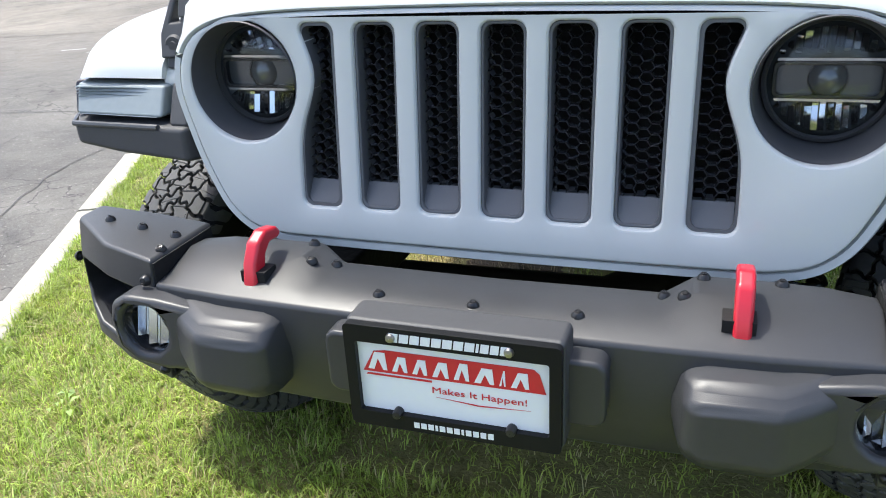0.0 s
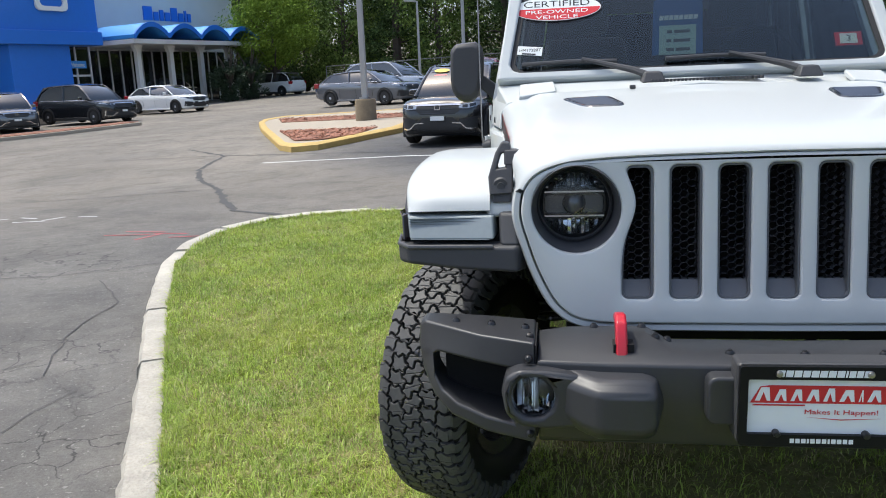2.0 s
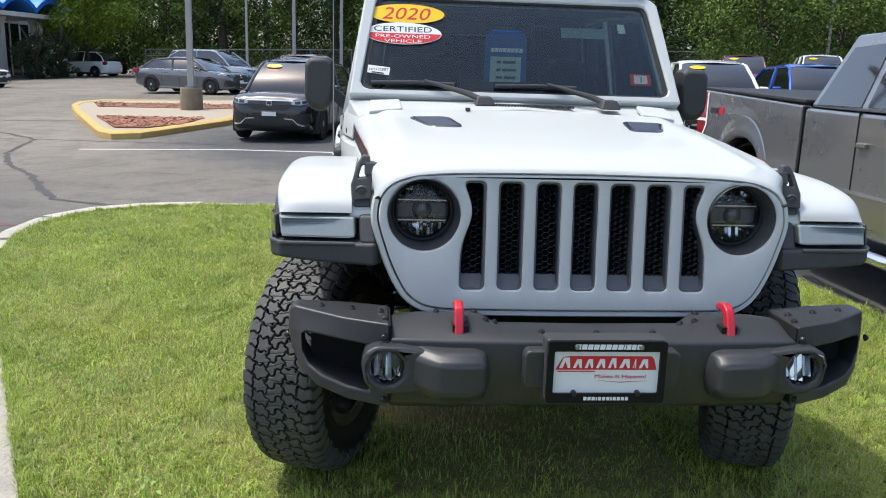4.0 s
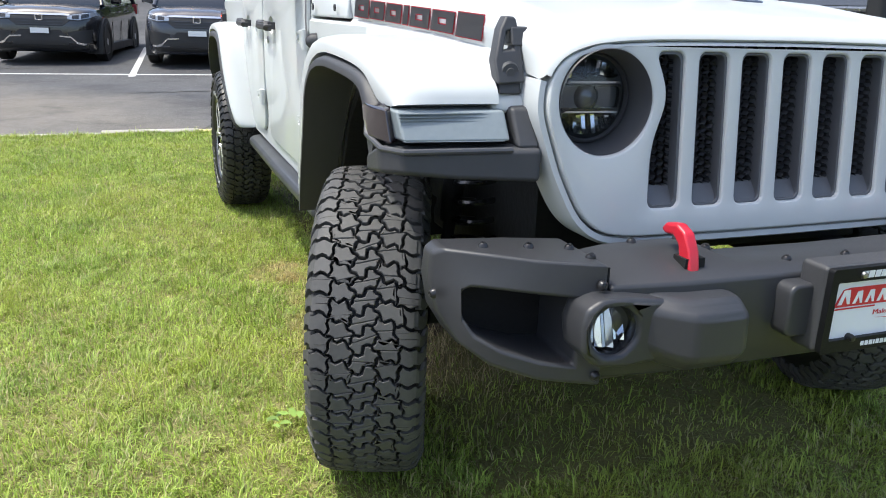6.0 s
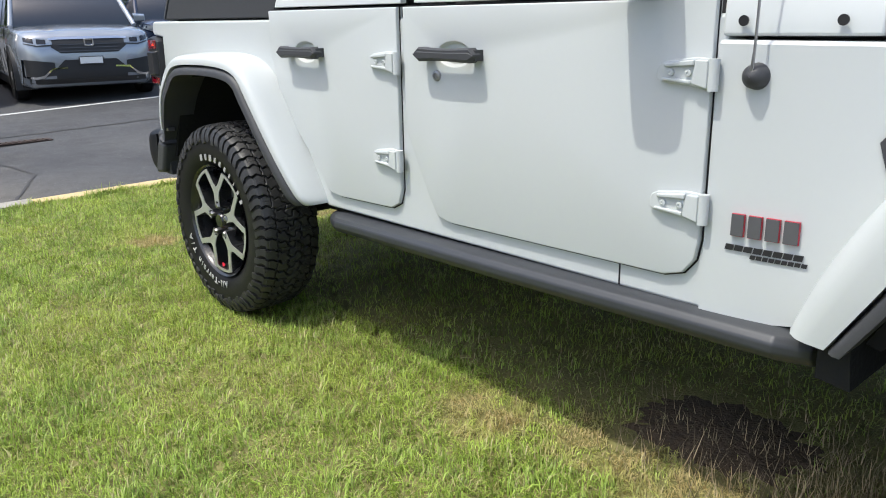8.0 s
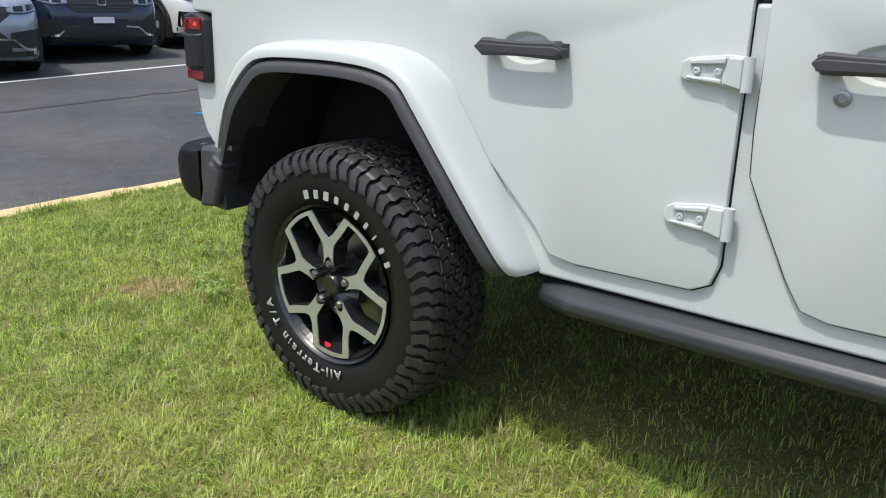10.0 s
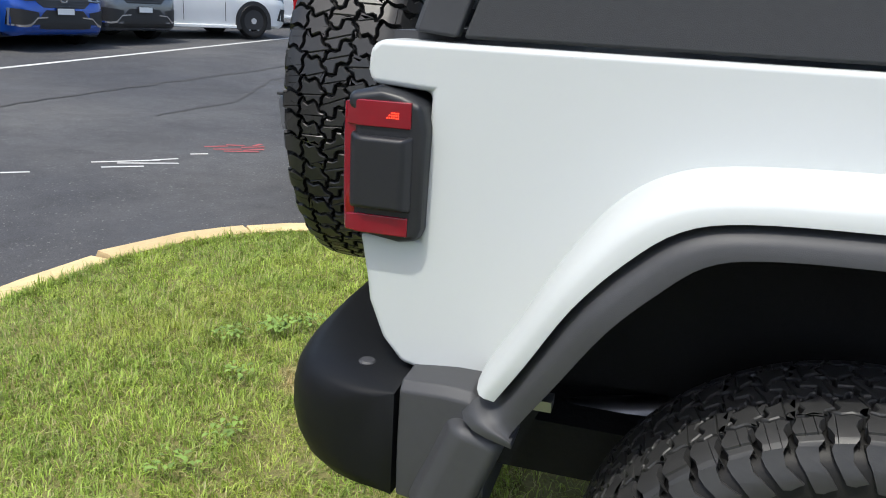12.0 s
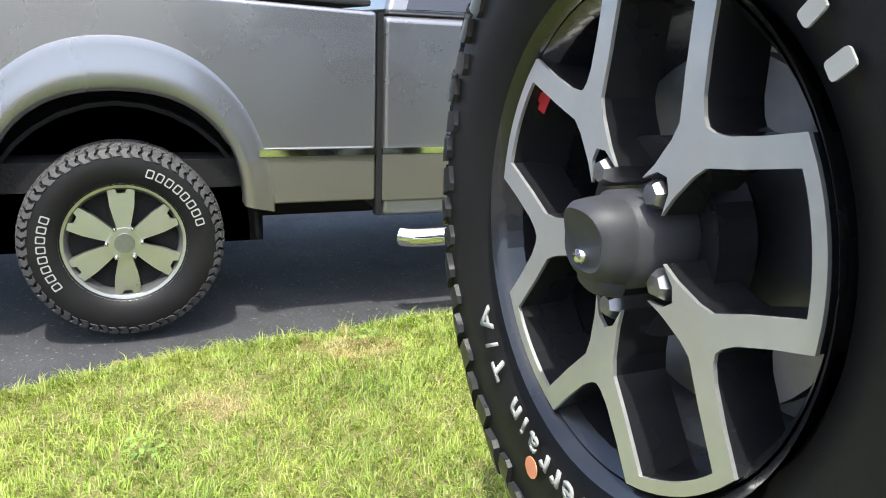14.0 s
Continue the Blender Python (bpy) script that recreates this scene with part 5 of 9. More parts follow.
tails = both("tail_lamp", tail_body, LAMPBLACK, label="red and black tail lamp", bevel=0.014, segs=3)
for k, tl in enumerate(tails):
    fl = bool(k)
    for z0, z1 in ((1.068, 1.112), (0.886, 0.920)):
        part("lamp_lens", loft([[(-0.811, 3.680, z0), (-0.811, 3.680, z1), (-0.80, 3.680, z1), (-0.80, 3.680, z0)], [(-0.811, 3.775, z0), (-0.811, 3.775, z1), (-0.80, 3.775, z1), (-0.80, 3.775, z0)],
                                [(-0.800, 3.805, z0), (-0.800, 3.805, z1 - 0.006), (-0.76, 3.790, z1 - 0.006), (-0.76, 3.790, z0)], [(-0.68, 3.806, z0), (-0.68, 3.806, z1 - 0.012), (-0.68, 3.785, z1 - 0.012), (-0.68, 3.785, z0)]]), REDLENS, tl, "red lens", bevel=0.004, flip=fl)
    part("lamp_cover", loft([[(-0.806, 3.672, 0.926), (-0.806, 3.672, 1.060), (-0.79, 3.672, 1.06), (-0.79, 3.672, 0.926)], [(-0.824, 3.69, 0.930), (-0.824, 3.69, 1.054), (-0.79, 3.69, 1.054), (-0.79, 3.69, 0.93)],
                             [(-0.822, 3.774, 0.930), (-0.822, 3.774, 1.054), (-0.79, 3.774, 1.054), (-0.79, 3.774, 0.93)], [(-0.808, 3.795, 0.926), (-0.808, 3.795, 1.06), (-0.79, 3.795, 1.06), (-0.79, 3.795, 0.926)]]), LAMPBLACK, tl, "black plastic cover", bevel=0.008, flip=fl)
    part("rear_ring", holed_round(TAIL_OUT, [TAIL_IN], 1, 3.811, 3.784, 0.007), REDLENS, tl, flip=fl)
    part("rear_lens", box((-0.790, 3.785, 0.900), (-0.636, 3.7925, 1.098)), SMOKED, tl, "smoked dark lens", flip=fl)
    part("inner_ring", holed(rrect(-0.764, 0.968, -0.680, 1.036, 0.010), [rrect(-0.757, 0.975, -0.687, 1.029, 0.006)], 1, 3.791, 3.800), REDLENS, tl, bevel=0.002, flip=fl)
    part("reverse_lamp", box((-0.757, 3.791, 0.976), (-0.687, 3.797, 1.028)), REFLECTOR, tl, flip=fl)
    bm = bmesh.new()
    for r in range(3):
        for c in range(6 - r):
            box((-0.8125, 3.702 + c * 0.004, 1.084 + r * 0.004), (-0.8110, 3.7044 + c * 0.004, 1.0864 + r * 0.004), bm)
    part("lit_diodes", bm, REDLIT, tl, flip=fl)


def seat_lamp(ob):
    """Draw a lamp's piece in to the height and depth of the corner it sits in."""
    for v in ob.data.vertices:
        v.co.z = 1.126 + (v.co.z - 1.130) * 0.865
        v.co.y = 3.70 + (v.co.y - 3.70) * 0.81


for tl in tails:
    for ob in (tl, *tl.children):
        seat_lamp(ob)

# tailgate with exposed hinges
part("tailgate", holed([(-0.655, 0.725), (0.655, 0.725), (0.655, 1.185), (-0.655, 1.185)], [], 1, 3.730, 3.760), WHITE, car, "white tailgate", bevel=0.008)
part("tailgate_panel", box((-0.52, 3.755, 0.80), (0.50, 3.768, 1.12)), WHITE, car, bevel=0.008, segs=3)
for z in (1.075, 0.800):
    bm = prism([(-0.585, z - 0.052), (-0.585, z + 0.038), (-0.52, z + 0.038), (-0.275, z + 0.032), (-0.258, z + 0.014), (-0.258, z - 0.026), (-0.275, z - 0.042), (-0.50, z - 0.052)], 1, 3.761, 3.779)
    h = part("tailgate_hinge", bm, WHITE, car, "white tailgate hinge with a grooved arm", bevel=0.008, segs=3)
    for za, zb, r in ((z + 0.024, z + 0.020, 0.0125), (z - 0.036, z - 0.028, 0.010)):
        part("hinge_ridge", tube([(-0.590, 3.777, za), (-0.54, 3.784, za), (-0.42, 3.784, (za + zb) / 2), (-0.290, 3.783, zb), (-0.268, 3.776, zb - 0.002)], [r, r, r, r, r * 0.5], 14), WHITE, h)
    part("hinge_end", tube([(-0.266, 3.778, z + 0.022), (-0.259, 3.780, z), (-0.266, 3.778, z - 0.030)], [0.008, 0.009, 0.008], 12), WHITE, h)
    part("hinge_recess", holed(rrect(-0.605, z - 0.080, -0.225, z + 0.066, 0.03), [rrect(-0.597, z - 0.072, -0.233, z + 0.058, 0.026)], 1, 3.757, 3.7645), WHITE, h, bevel=0.003)
    part("hinge_barrel", prism([(-0.645, z - 0.055), (-0.645, z + 0.040), (-0.580, z + 0.040), (-0.580, z - 0.055)], 1, 3.757, 3.800), WHITE, h, bevel=0.014, segs=4)
    for x in (-0.31, -0.435):
        bm = lathe([(0.0005, 3.781), (0.005, 3.782), (0.006, 3.7865), (0.011, 3.786), (0.013, 3.777)], 20, 1, None, False, (x, 0, z - 0.006))
        part("hinge_bolt", bm, WHITE, h)
both("lower_corner_panel", lambda: prism([(3.60, 0.702), (3.690, 0.704), (3.722, 0.735), (3.748, 0.80), (3.768, 0.905), (3.60, 0.905)], 0, -0.7815, -0.66), WHITE, bevel=0.006)
part("tailgate_bumper_stop", put(disc(0.032, 24, 1, 3.78, thick=0.07), Matrix.Translation((-0.18, 0, 0.90))), PLASTIC, car)
part("spare_mount", put(lathe([(0.0005, 3.78), (0.16, 3.78), (0.13, 3.90), (0.07, 3.95), (0.0005, 3.95)], 32, 1), Matrix.Translation((0.010, 0, 1.030))), PLASTIC, car)

# rear bumper
def rear_bumper():
    """A moulded cap with rounded plan corners and a soft top edge."""
    plan = smooth_line([(-0.858, 3.735), (-0.848, 3.795), (-0.81, 3.858), (-0.72, 3.900), (-0.5, 3.925), (0.0, 3.93)])
    rings = []
    for x, y1 in plan + [(-x, y) for x, y in plan[-2::-1]]:
        c = 0.010 * max(0.0, (abs(x) - 0.78) / 0.08)
        rings.append([(x, 3.677, 0.505 + c), (x, 3.677, 0.692 - c * 0.5), (x, y1 - 0.045, 0.690 - c), (x, y1 - 0.025, 0.683 - c), (x, y1 - 0.009, 0.665 - c), (x, y1 - 0.001, 0.635), (x, y1, 0.595),
                      (x, y1 - 0.008, 0.556 + c), (x, y1 - 0.024, 0.528 + c), (x, y1 - 0.050, 0.510 + c)])
    return loft(rings)


# The shadow of the spare is in this cap's base colour.
part("rear_bumper", rear_bumper(), SHADEDPLASTIC, car, "black plastic rear bumper", sharp=62)
def rear_corner():
    """The smooth end piece between the bumper cap and the wheel arch."""
    return loft([[(x, y, 0.512), (x - 0.004, y, 0.60), (x, y, t - 0.014), (x + 0.012, y, t), (-0.70, y, t), (-0.70, y, 0.512)] for x, y, t in ((-0.850, 3.672, 0.704), (-0.856, 3.640, 0.708), (-0.862, 3.600, 0.712), (-0.866, 3.560, 0.712), (-0.866, 3.530, 0.690))])


def rear_corner_flare():
    return loft([[(x, 3.590 - d, 0.676), (x, 3.498, 0.660), (x, 3.548, 0.525), (x, 3.652 - d, 0.515)] for x, d in ((-0.900, 0.020), (-0.860, 0.0), (-0.72, 0.0))])


both("bumper_end", rear_corner, PLASTIC, label="smooth dark grey bumper end", bevel=0.004)
both("bumper_flare", rear_corner_flare, PLASTIC, label="dark grey flare below the wheel arch", bevel=0.018, segs=4)
both("bumper_plug", lambda: put(lathe([(0.0005, 0.6955), (0.011, 0.695), (0.014, 0.692), (0.014, 0.68)], 20, 2), Matrix.Translation((-0.775, 3.752, 0))), PLASTIC)
both("bumper_reflector", lambda: prism([(-0.50, 0.61), (-0.485, 0.635), (-0.44, 0.635), (-0.425, 0.61), (-0.44, 0.585), (-0.485, 0.585)], 1, 3.915, 3.9285), REDLENS, bevel=0.002)

# front bumper: centre beam, two open ends, hooks, lamps, bolts, plate
def beam():
    rings = []
    for x, t, sw in ((-0.572, 0.752, 0.028), (-0.50, 0.762, 0.018), (-0.42, 0.764, 0.010), (-0.32, 0.764, 0.006), (-0.272, 0.741, 0.004), (0, 0.738, 0.0), (0.272, 0.741, 0.004), (0.32, 0.764, 0.006), (0.42, 0.764, 0.010), (0.50, 0.762, 0.018), (0.572, 0.752, 0.028)):
        c = 0.012 if t < 0.745 else 0.0
        t = t - (0.012 if c == 0.0 else 0.0)
        mid = 0.014 if c else 0.0
        back = -0.595 if c else -0.575
        rings.append([(x, back, t - 0.014 - mid), (x, back - 0.010, t - 0.004 - mid), (x, -0.66 + sw, t - mid), (x, -0.735 + sw, t - 0.022 + c), (x, -0.772 + sw, 0.715), (x, -0.778 + sw, 0.655), (x, -0.772 + sw, 0.585), (x, -0.742 + sw, 0.520), (x, -0.66, 0.484), (x, -0.54, 0.500)])
    return loft(rings)


part("bumper_beam", beam(), BUMPER, car, "grey powder-coated steel front bumper", bevel=0.012, segs=3)


def bumper_end():
    out = [(-0.576, 0.754), (-0.70, 0.762), (-0.845, 0.766), (-0.862, 0.752), (-0.866, 0.70), (-0.855, 0.64), (-0.825, 0.590), (-0.775, 0.555), (-0.69, 0.528), (-0.576, 0.515)]
    hole = [(-0.628, 0.690), (-0.70, 0.698), (-0.810, 0.703), (-0.822, 0.690), (-0.820, 0.645), (-0.800, 0.612), (-0.76, 0.590), (-0.69, 0.568), (-0.628, 0.560)]
    bm = holed(out, [hole], 1, 0.0, 0.15)
    for v in bm.verts:
        k = (abs(v.co.x) - 0.576) / 0.29
        front = -0.745 + 0.075 * k + 0.09 * max(0, k - 0.55) ** 2 / 0.2 + 0.20 * max(0.0, v.co.z - 0.715)
        v.co.y = front if v.co.y < 0.1 else -0.55 + 0.02 * k + (0.06 if v.co.z < 0.68 else 0.0) * 0
    return bm


both("bumper_end", bumper_end, BUMPER, label="open steel bumper end", bevel=0.010, segs=3)
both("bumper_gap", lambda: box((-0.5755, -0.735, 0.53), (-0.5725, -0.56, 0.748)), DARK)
# Black sheet added in the open end to give the shade inside it.
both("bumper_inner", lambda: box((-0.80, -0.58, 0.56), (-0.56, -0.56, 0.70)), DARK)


def fog_pod():
    rings = []
    for x, yf, z0, z1 in ((-0.300, -0.775, 0.600, 0.668), (-0.318, -0.830, 0.575, 0.688), (-0.345, -0.842, 0.567, 0.694), (-0.440, -0.838, 0.566, 0.694), (-0.475, -0.815, 0.572, 0.697), (-0.520, -0.778, 0.585, 0.700)):
        rings.append([(x, -0.70, z0 - 0.01), (x, yf + 0.03, z0 - 0.008), (x, yf, z0 + 0.022), (x, yf + 0.004, z1 - 0.022), (x, yf + 0.035, z1), (x, -0.70, z1 + 0.01)])
    return loft(rings)


both("fog_pod", fog_pod, BUMPER, label="grey steel fog lamp housing", bevel=0.012, segs=3)
both("fog_bezel", lambda: holed([(-0.650, 0.655), (-0.640, 0.690), (-0.610, 0.706), (-0.545, 0.704), (-0.47, 0.694), (-0.40, 0.66), (-0.40, 0.62), (-0.47, 0.575), (-0.55, 0.568), (-0.610, 0.574), (-0.642, 0.602)], [circle(-0.580, 0.643, 0.047, 32)], 1, -0.785, -0.70), BUMPER, bevel=0.012, segs=3)
fogs = both("fog_lamp", lambda: put(lathe([(0.050, -0.778), (0.047, -0.774), (0.043, -0.750), (0.043, -0.72)], 32, 1), Matrix.Translation((-0.580, 0, 0.643))), LAMPDARK, label="round fog lamp")
for k, fg in enumerate(fogs):
    part("lamp_back", put(disc(0.043, 28, 1, -0.732, thick=0.004), Matrix.Translation((-0.580, 0, 0.643))), LAMPDARK, fg, flip=bool(k))
    for j in range(6):
        xa, xb = -0.036 + 0.012 * j, -0.036 + 0.012 * j + 0.0108
        zh = 0.040 * math.sqrt(max(0.05, 1 - ((xa + xb) / 2 / 0.042) ** 2))
        tw = 0.004 * (-1) ** j
        strip_bm = loft([[(xa, -0.745 - tw, z), (xb, -0.745 + tw, z), (xb, -0.735, z), (xa, -0.735, z)] for z in (-zh, -zh * 0.4, zh * 0.3, zh)])
        for v in strip_bm.verts:
            v.co.y += 0.30 * v.co.z - 0.004 if v.co.y < -0.737 else 0.0
        part("lamp_reflector", put(strip_bm, Matrix.Translation((-0.580, 0, 0.643))), CHROME if j % 3 else REFLECTOR, fg, smooth=False, flip=bool(k))
    o = part("lamp_glass", put(lathe([(0.0005, -0.766), (0.025, -0.764), (0.043, -0.756)], 32, 1), Matrix.Translation((-0.580, 0, 0.643))), LENS, fg, flip=bool(k))
    o.visible_shadow = False


def hook():
    poly = [(-0.738, 0.715), (-0.728, 0.762), (-0.708, 0.794), (-0.680, 0.806), (-0.645, 0.800), (-0.632, 0.785), (-0.645, 0.777), (-0.672, 0.780), (-0.690, 0.766), (-0.697, 0.742), (-0.693, 0.715)]
    bm = prism(poly, 0, -0.398, -0.372)
    return bm


both("tow_hook", hook, RED, label="red tow hook", bevel=0.007, segs=3)
# Black block in the solid beam, standing for the shade in the hook's hole.
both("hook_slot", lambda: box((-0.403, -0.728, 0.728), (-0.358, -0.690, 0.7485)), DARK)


def bolt_at(x, y, z, n):
    bm = lathe([(0.0005, 0.010), (0.006, 0.009), (0.0095, 0.005), (0.0105, 0.0)], 14, 2)
    lathe([(0.0005, 0.006), (0.004, 0.0105), (0.005, 0.0105)], 6, 2, bm)
    q = Vector((0, 0, 1)).rotation_difference(Vector(n)).to_matrix().to_4x4()
    return put(bm, Matrix.Translation((x, y, z)) @ q)


BOLTS = [(-0.768, -0.603, 0.762, (0, 0, 1)), (-0.681, -0.619, 0.760, (0, 0, 1)), (-0.600, -0.630, 0.757, (0, 0, 1)), (-0.588, -0.690, 0.752, (0, -0.5, 1)), (-0.590, -0.741, 0.718, (0, -1, 0.2)),
         (-0.588, -0.742, 0.540, (0, -1, -0.3)), (-0.440, -0.60, 0.762, (0, 0, 1)), (-0.330, -0.60, 0.762, (0, 0, 1)), (-0.305, -0.66, 0.756, (0, -0.2, 1)), (-0.275, -0.63, 0.742, (0, 0, 1)),
         (-0.345, -0.70, 0.760, (0, -0.4, 1))]
beam_tree, end_tree = BVHTree.FromBMesh(beam()), BVHTree.FromBMesh(bumper_end())


def seated(x, y, z, n):
    """The bolt set down on the bumper's top where it points up."""
    if n[2] >= 0.9:
        for tree_at in (beam_tree, end_tree):
            hit = tree_at.ray_cast(Vector((x, y, 1.0)), Vector((0, 0, -1)))[0]
            if hit and hit.z > 0.70:
                return (x, y, hit.z - 0.001, n)
    return (x, y, z, n)


for b in BOLTS[:10]:
    both("bumper_bolt", lambda: bolt_at(*seated(*b)), BOLT)
both("bumper_bolt", lambda: bolt_at(-0.863, -0.606, 0.681, (-1, 0, 0)), BOLT)
for x in (-0.155, 0.0, 0.16):
    part("bumper_bolt", bolt_at(*seated(x, -0.725, 0.733, (0, -0.1, 1))), BOLT, car)

pl = part("plate_holder", box((-0.163, -0.838, 0.572), (0.163, -0.77, 0.748)), PLASTIC, car, "black licence plate holder", bevel=0.010)
part("plate_bracket", prism(rrect(-0.215, 0.598, 0.215, 0.706, 0.02), 1, -0.812, -0.76), BUMPER, car, bevel=0.008)
part("plate_frame", holed(rrect(-0.160, 0.574, 0.160, 0.746, 0.008), [rrect(-0.143, 0.600, 0.143, 0.718, 0.004)], 1, -0.850, -0.836), SHADEDPLASTIC, pl, bevel=0.003)
part("plate_face", box((-0.150, -0.8400, 0.592), (0.150, -0.8385, 0.725)), PLATEWHITE, pl, "white dealer plate with red print")
y0 = -0.8405


def face(bm, x, z, y):
    return put(bm, Matrix.Translation((x, y, z)))


part("plate_band", face(prism([(-0.137, -0.019), (0.137, -0.019), (0.128, 0.012), (0.120, 0.019), (-0.10, 0.019), (-0.118, 0.016)], 1, 0, -0.0008), 0.0, 0.684, y0), PLATERED, pl, smooth=False)
x = -0.126
for wd, ht in ((0.030, 0.015), (0.024, 0.011), (0.023, 0.011), (0.025, 0.011), (0.023, 0.014), (0.029, 0.011), (0.009, 0.011), (0.026, 0.011)):
    part("plate_shape", face(prism([(x, -0.014), (x + wd * 0.32, -0.014), (x + wd * 0.55, ht - 0.010), (x + wd * 0.78, -0.014), (x + wd, -0.014), (x + wd * 0.92, ht), (x + wd * 0.25 + 0.004, ht)], 1, 0, -0.0008), -0.002, 0.684, y0 - 0.0010), PLATEWHITE, pl, smooth=False)
    x += wd + 0.0075
part("plate_underline", face(prism([(-0.133, -0.002), (-0.03, -0.002), (-0.03, 0.001), (-0.130, 0.001)], 1, 0, -0.0008), 0, 0.661, y0), PLATERED, pl, smooth=False)
part("plate_slogan", face(text_bm("Makes It Happen!", 0.0135, 0.140, 0.0007), 0.040, 0.645, y0), PLATERED, pl, smooth=False)
part("plate_swash", face(prism([(-0.065, 0.0), (0.0, -0.004), (0.075, -0.001), (0.0, -0.006)], 1, 0, -0.0007), 0.040, 0.635, y0), PLATERED, pl, smooth=False)
part("frame_shape", face(bars([0.014] * 8 + [0.004] + [0.012] * 3, 0.014, 0.0022, 0.0006, 0.15), 0.0, 0.7315, -0.8502), PLATEWHITE, pl, smooth=False)
part("frame_shape", face(bars([0.0085] * 3 + [0.004] + [0.0085] * 3 + [0.004] + [0.0085] * 4, 0.0095, 0.0026, 0.0006), 0.002, 0.587, -0.8502), PLATEWHITE, pl, smooth=False)
for x, z, m in ((-0.085, 0.731, STEEL), (0.088, 0.731, STEEL), (-0.085, 0.601, BOLT), (0.088, 0.601, BOLT)):
    part("plate_screw", put(lathe([(0.0005, -0.856), (0.006, -0.855), (0.0075, -0.850), (0.0075, -0.84)], 16, 1), Matrix.Translation((x, 0, z))), m, pl)

# stickers and cards behind or on the windscreen
def ws_flat(poly, off, thick=0.0008):
    return ws_map(prism(poly, 1, -off - thick, -off))


def oval(cx, cv, rx, rv, n=40):
    return [(cx + rx * math.cos(2 * math.pi * k / n), cv + rv * math.sin(2 * math.pi * k / n)) for k in range(n)]


def ws_text(s, u, v, h, w, off, shear=0.0):
    bm = text_bm(s, h, w, 0.0006, shear)
    for q in bm.verts:
        q.co = (q.co.x + u, q.co.y, v + q.co.z / (WS1 - WS0).length)
    for q in bm.verts:
        q.co = ws(q.co.x, q.co.z, off - q.co.y)
    return bm


part("year_sticker_rim", ws_flat(oval(-0.500, 0.775, 0.181, 0.098), 0.0045), DECAL_BLACK, car, smooth=False)
part("year_sticker", ws_flat(oval(-0.500, 0.775, 0.176, 0.092), 0.0056), STICK_YELLOW, car, "yellow oval year sticker", smooth=False)
part("year_letters", ws_text("2020", -0.500, 0.775, 0.064, 0.225, 0.0066, 0.25), STICK_RED, car, smooth=False)
part("certified_rim", ws_flat(oval(-0.515, 0.585, 0.181, 0.108), 0.0049), DECAL_BLACK, car, smooth=False)
part("certified_sticker", ws_flat(oval(-0.515, 0.585, 0.177, 0.103), 0.006), STICK_WHITE, car, "white and red oval sticker", smooth=False)
half_oval = [p for p in oval(-0.515, 0.585, 0.174, 0.098, 80) if p[1] <= 0.585]
part("certified_lower", ws_flat(half_oval, 0.0068), STICK_RED, car, smooth=False)
part("certified_letters", ws_text("CERTIFIED", -0.515, 0.625, 0.028, 0.265, 0.0070), DECAL_BLACK, car, smooth=False)
part("certified_letters", ws_text("PRE-OWNED", -0.515, 0.557, 0.017, 0.25, 0.0078), STICK_WHITE, car, smooth=False)
part("certified_letters", ws_text("VEHICLE", -0.515, 0.512, 0.017, 0.17, 0.0078), STICK_WHITE, car, smooth=False)
part("stock_tag", ws_flat([(-0.675, 0.215), (-0.670, 0.285), (-0.572, 0.265), (-0.577, 0.195)], 0.0045), STICK_WHITE, car, "white stock tag", smooth=False)
part("tag_bars", ws_flat([(-0.655, 0.215), (-0.654, 0.225), (-0.60, 0.214), (-0.601, 0.204)], 0.0056), DECAL_BLACK, car, smooth=False)
part("tag_letters", ws_text("HM17288T", -0.622, 0.245, 0.013, 0.085, 0.0056), DECAL_BLACK, car, smooth=False)
part("inspection_sticker", ws_flat([(0.535, 0.185), (0.535, 0.29), (0.632, 0.29), (0.632, 0.185)], -0.008), STICK_RED, car, "red inspection sticker", smooth=False)
part("inspection_face", ws_flat([(0.553, 0.20), (0.553, 0.277), (0.615, 0.277), (0.615, 0.20)], -0.0065), STICK_WHITE, car, smooth=False)
part("inspection_number", ws_text("3", 0.584, 0.238, 0.026, None, -0.0052), DECAL_BLACK, car, smooth=False)
part("top_notice", ws_flat([(0.235, 0.665), (0.235, 0.765), (0.45, 0.765), (0.45, 0.665)], -0.05), STICK_GREEN, car, "pale paper notice", smooth=False)
part("toll_tag", ws_flat([(0.50, 0.675), (0.495, 0.76), (0.53, 0.76), (0.535, 0.675)], -0.008), STICK_GREEN, car, smooth=False)
card = part("price_card", prism([(-0.132, 1.40), (-0.128, 1.61), (-0.10, 1.635), (0.03, 1.635), (0.062, 1.61), (0.068, 1.40)], 1, 0.985, 0.988), STICK_BLUE, car, "blue price card hanging inside the windscreen", smooth=False)
part("card_paper", box((-0.105, 0.982, 1.40), (0.04, 0.984, 1.515)), STICK_GREEN, card)
part("card_shape", face(bars([0.016] * 8, 0.018, 0.003, 0.001, 0.2), -0.03, 1.545, 0.984), STICK_WHITE, card, smooth=False)
bm = bmesh.new()
for z, wd in ((1.49, (0.02, 0.06)), (1.455, (0.02, 0.065)), (1.42, (0.03, 0.055))):
    put_b = bars(list(wd), 0.012, 0.008, 0.001)
    for v in put_b.verts:
        v.co += Vector((-0.03, 0.9815, z))
    me = bpy.data.meshes.new("tmp")
    put_b.to_mesh(me)
    put_b.free()
    bm.from_mesh(me)
    bpy.data.meshes.remove(me)
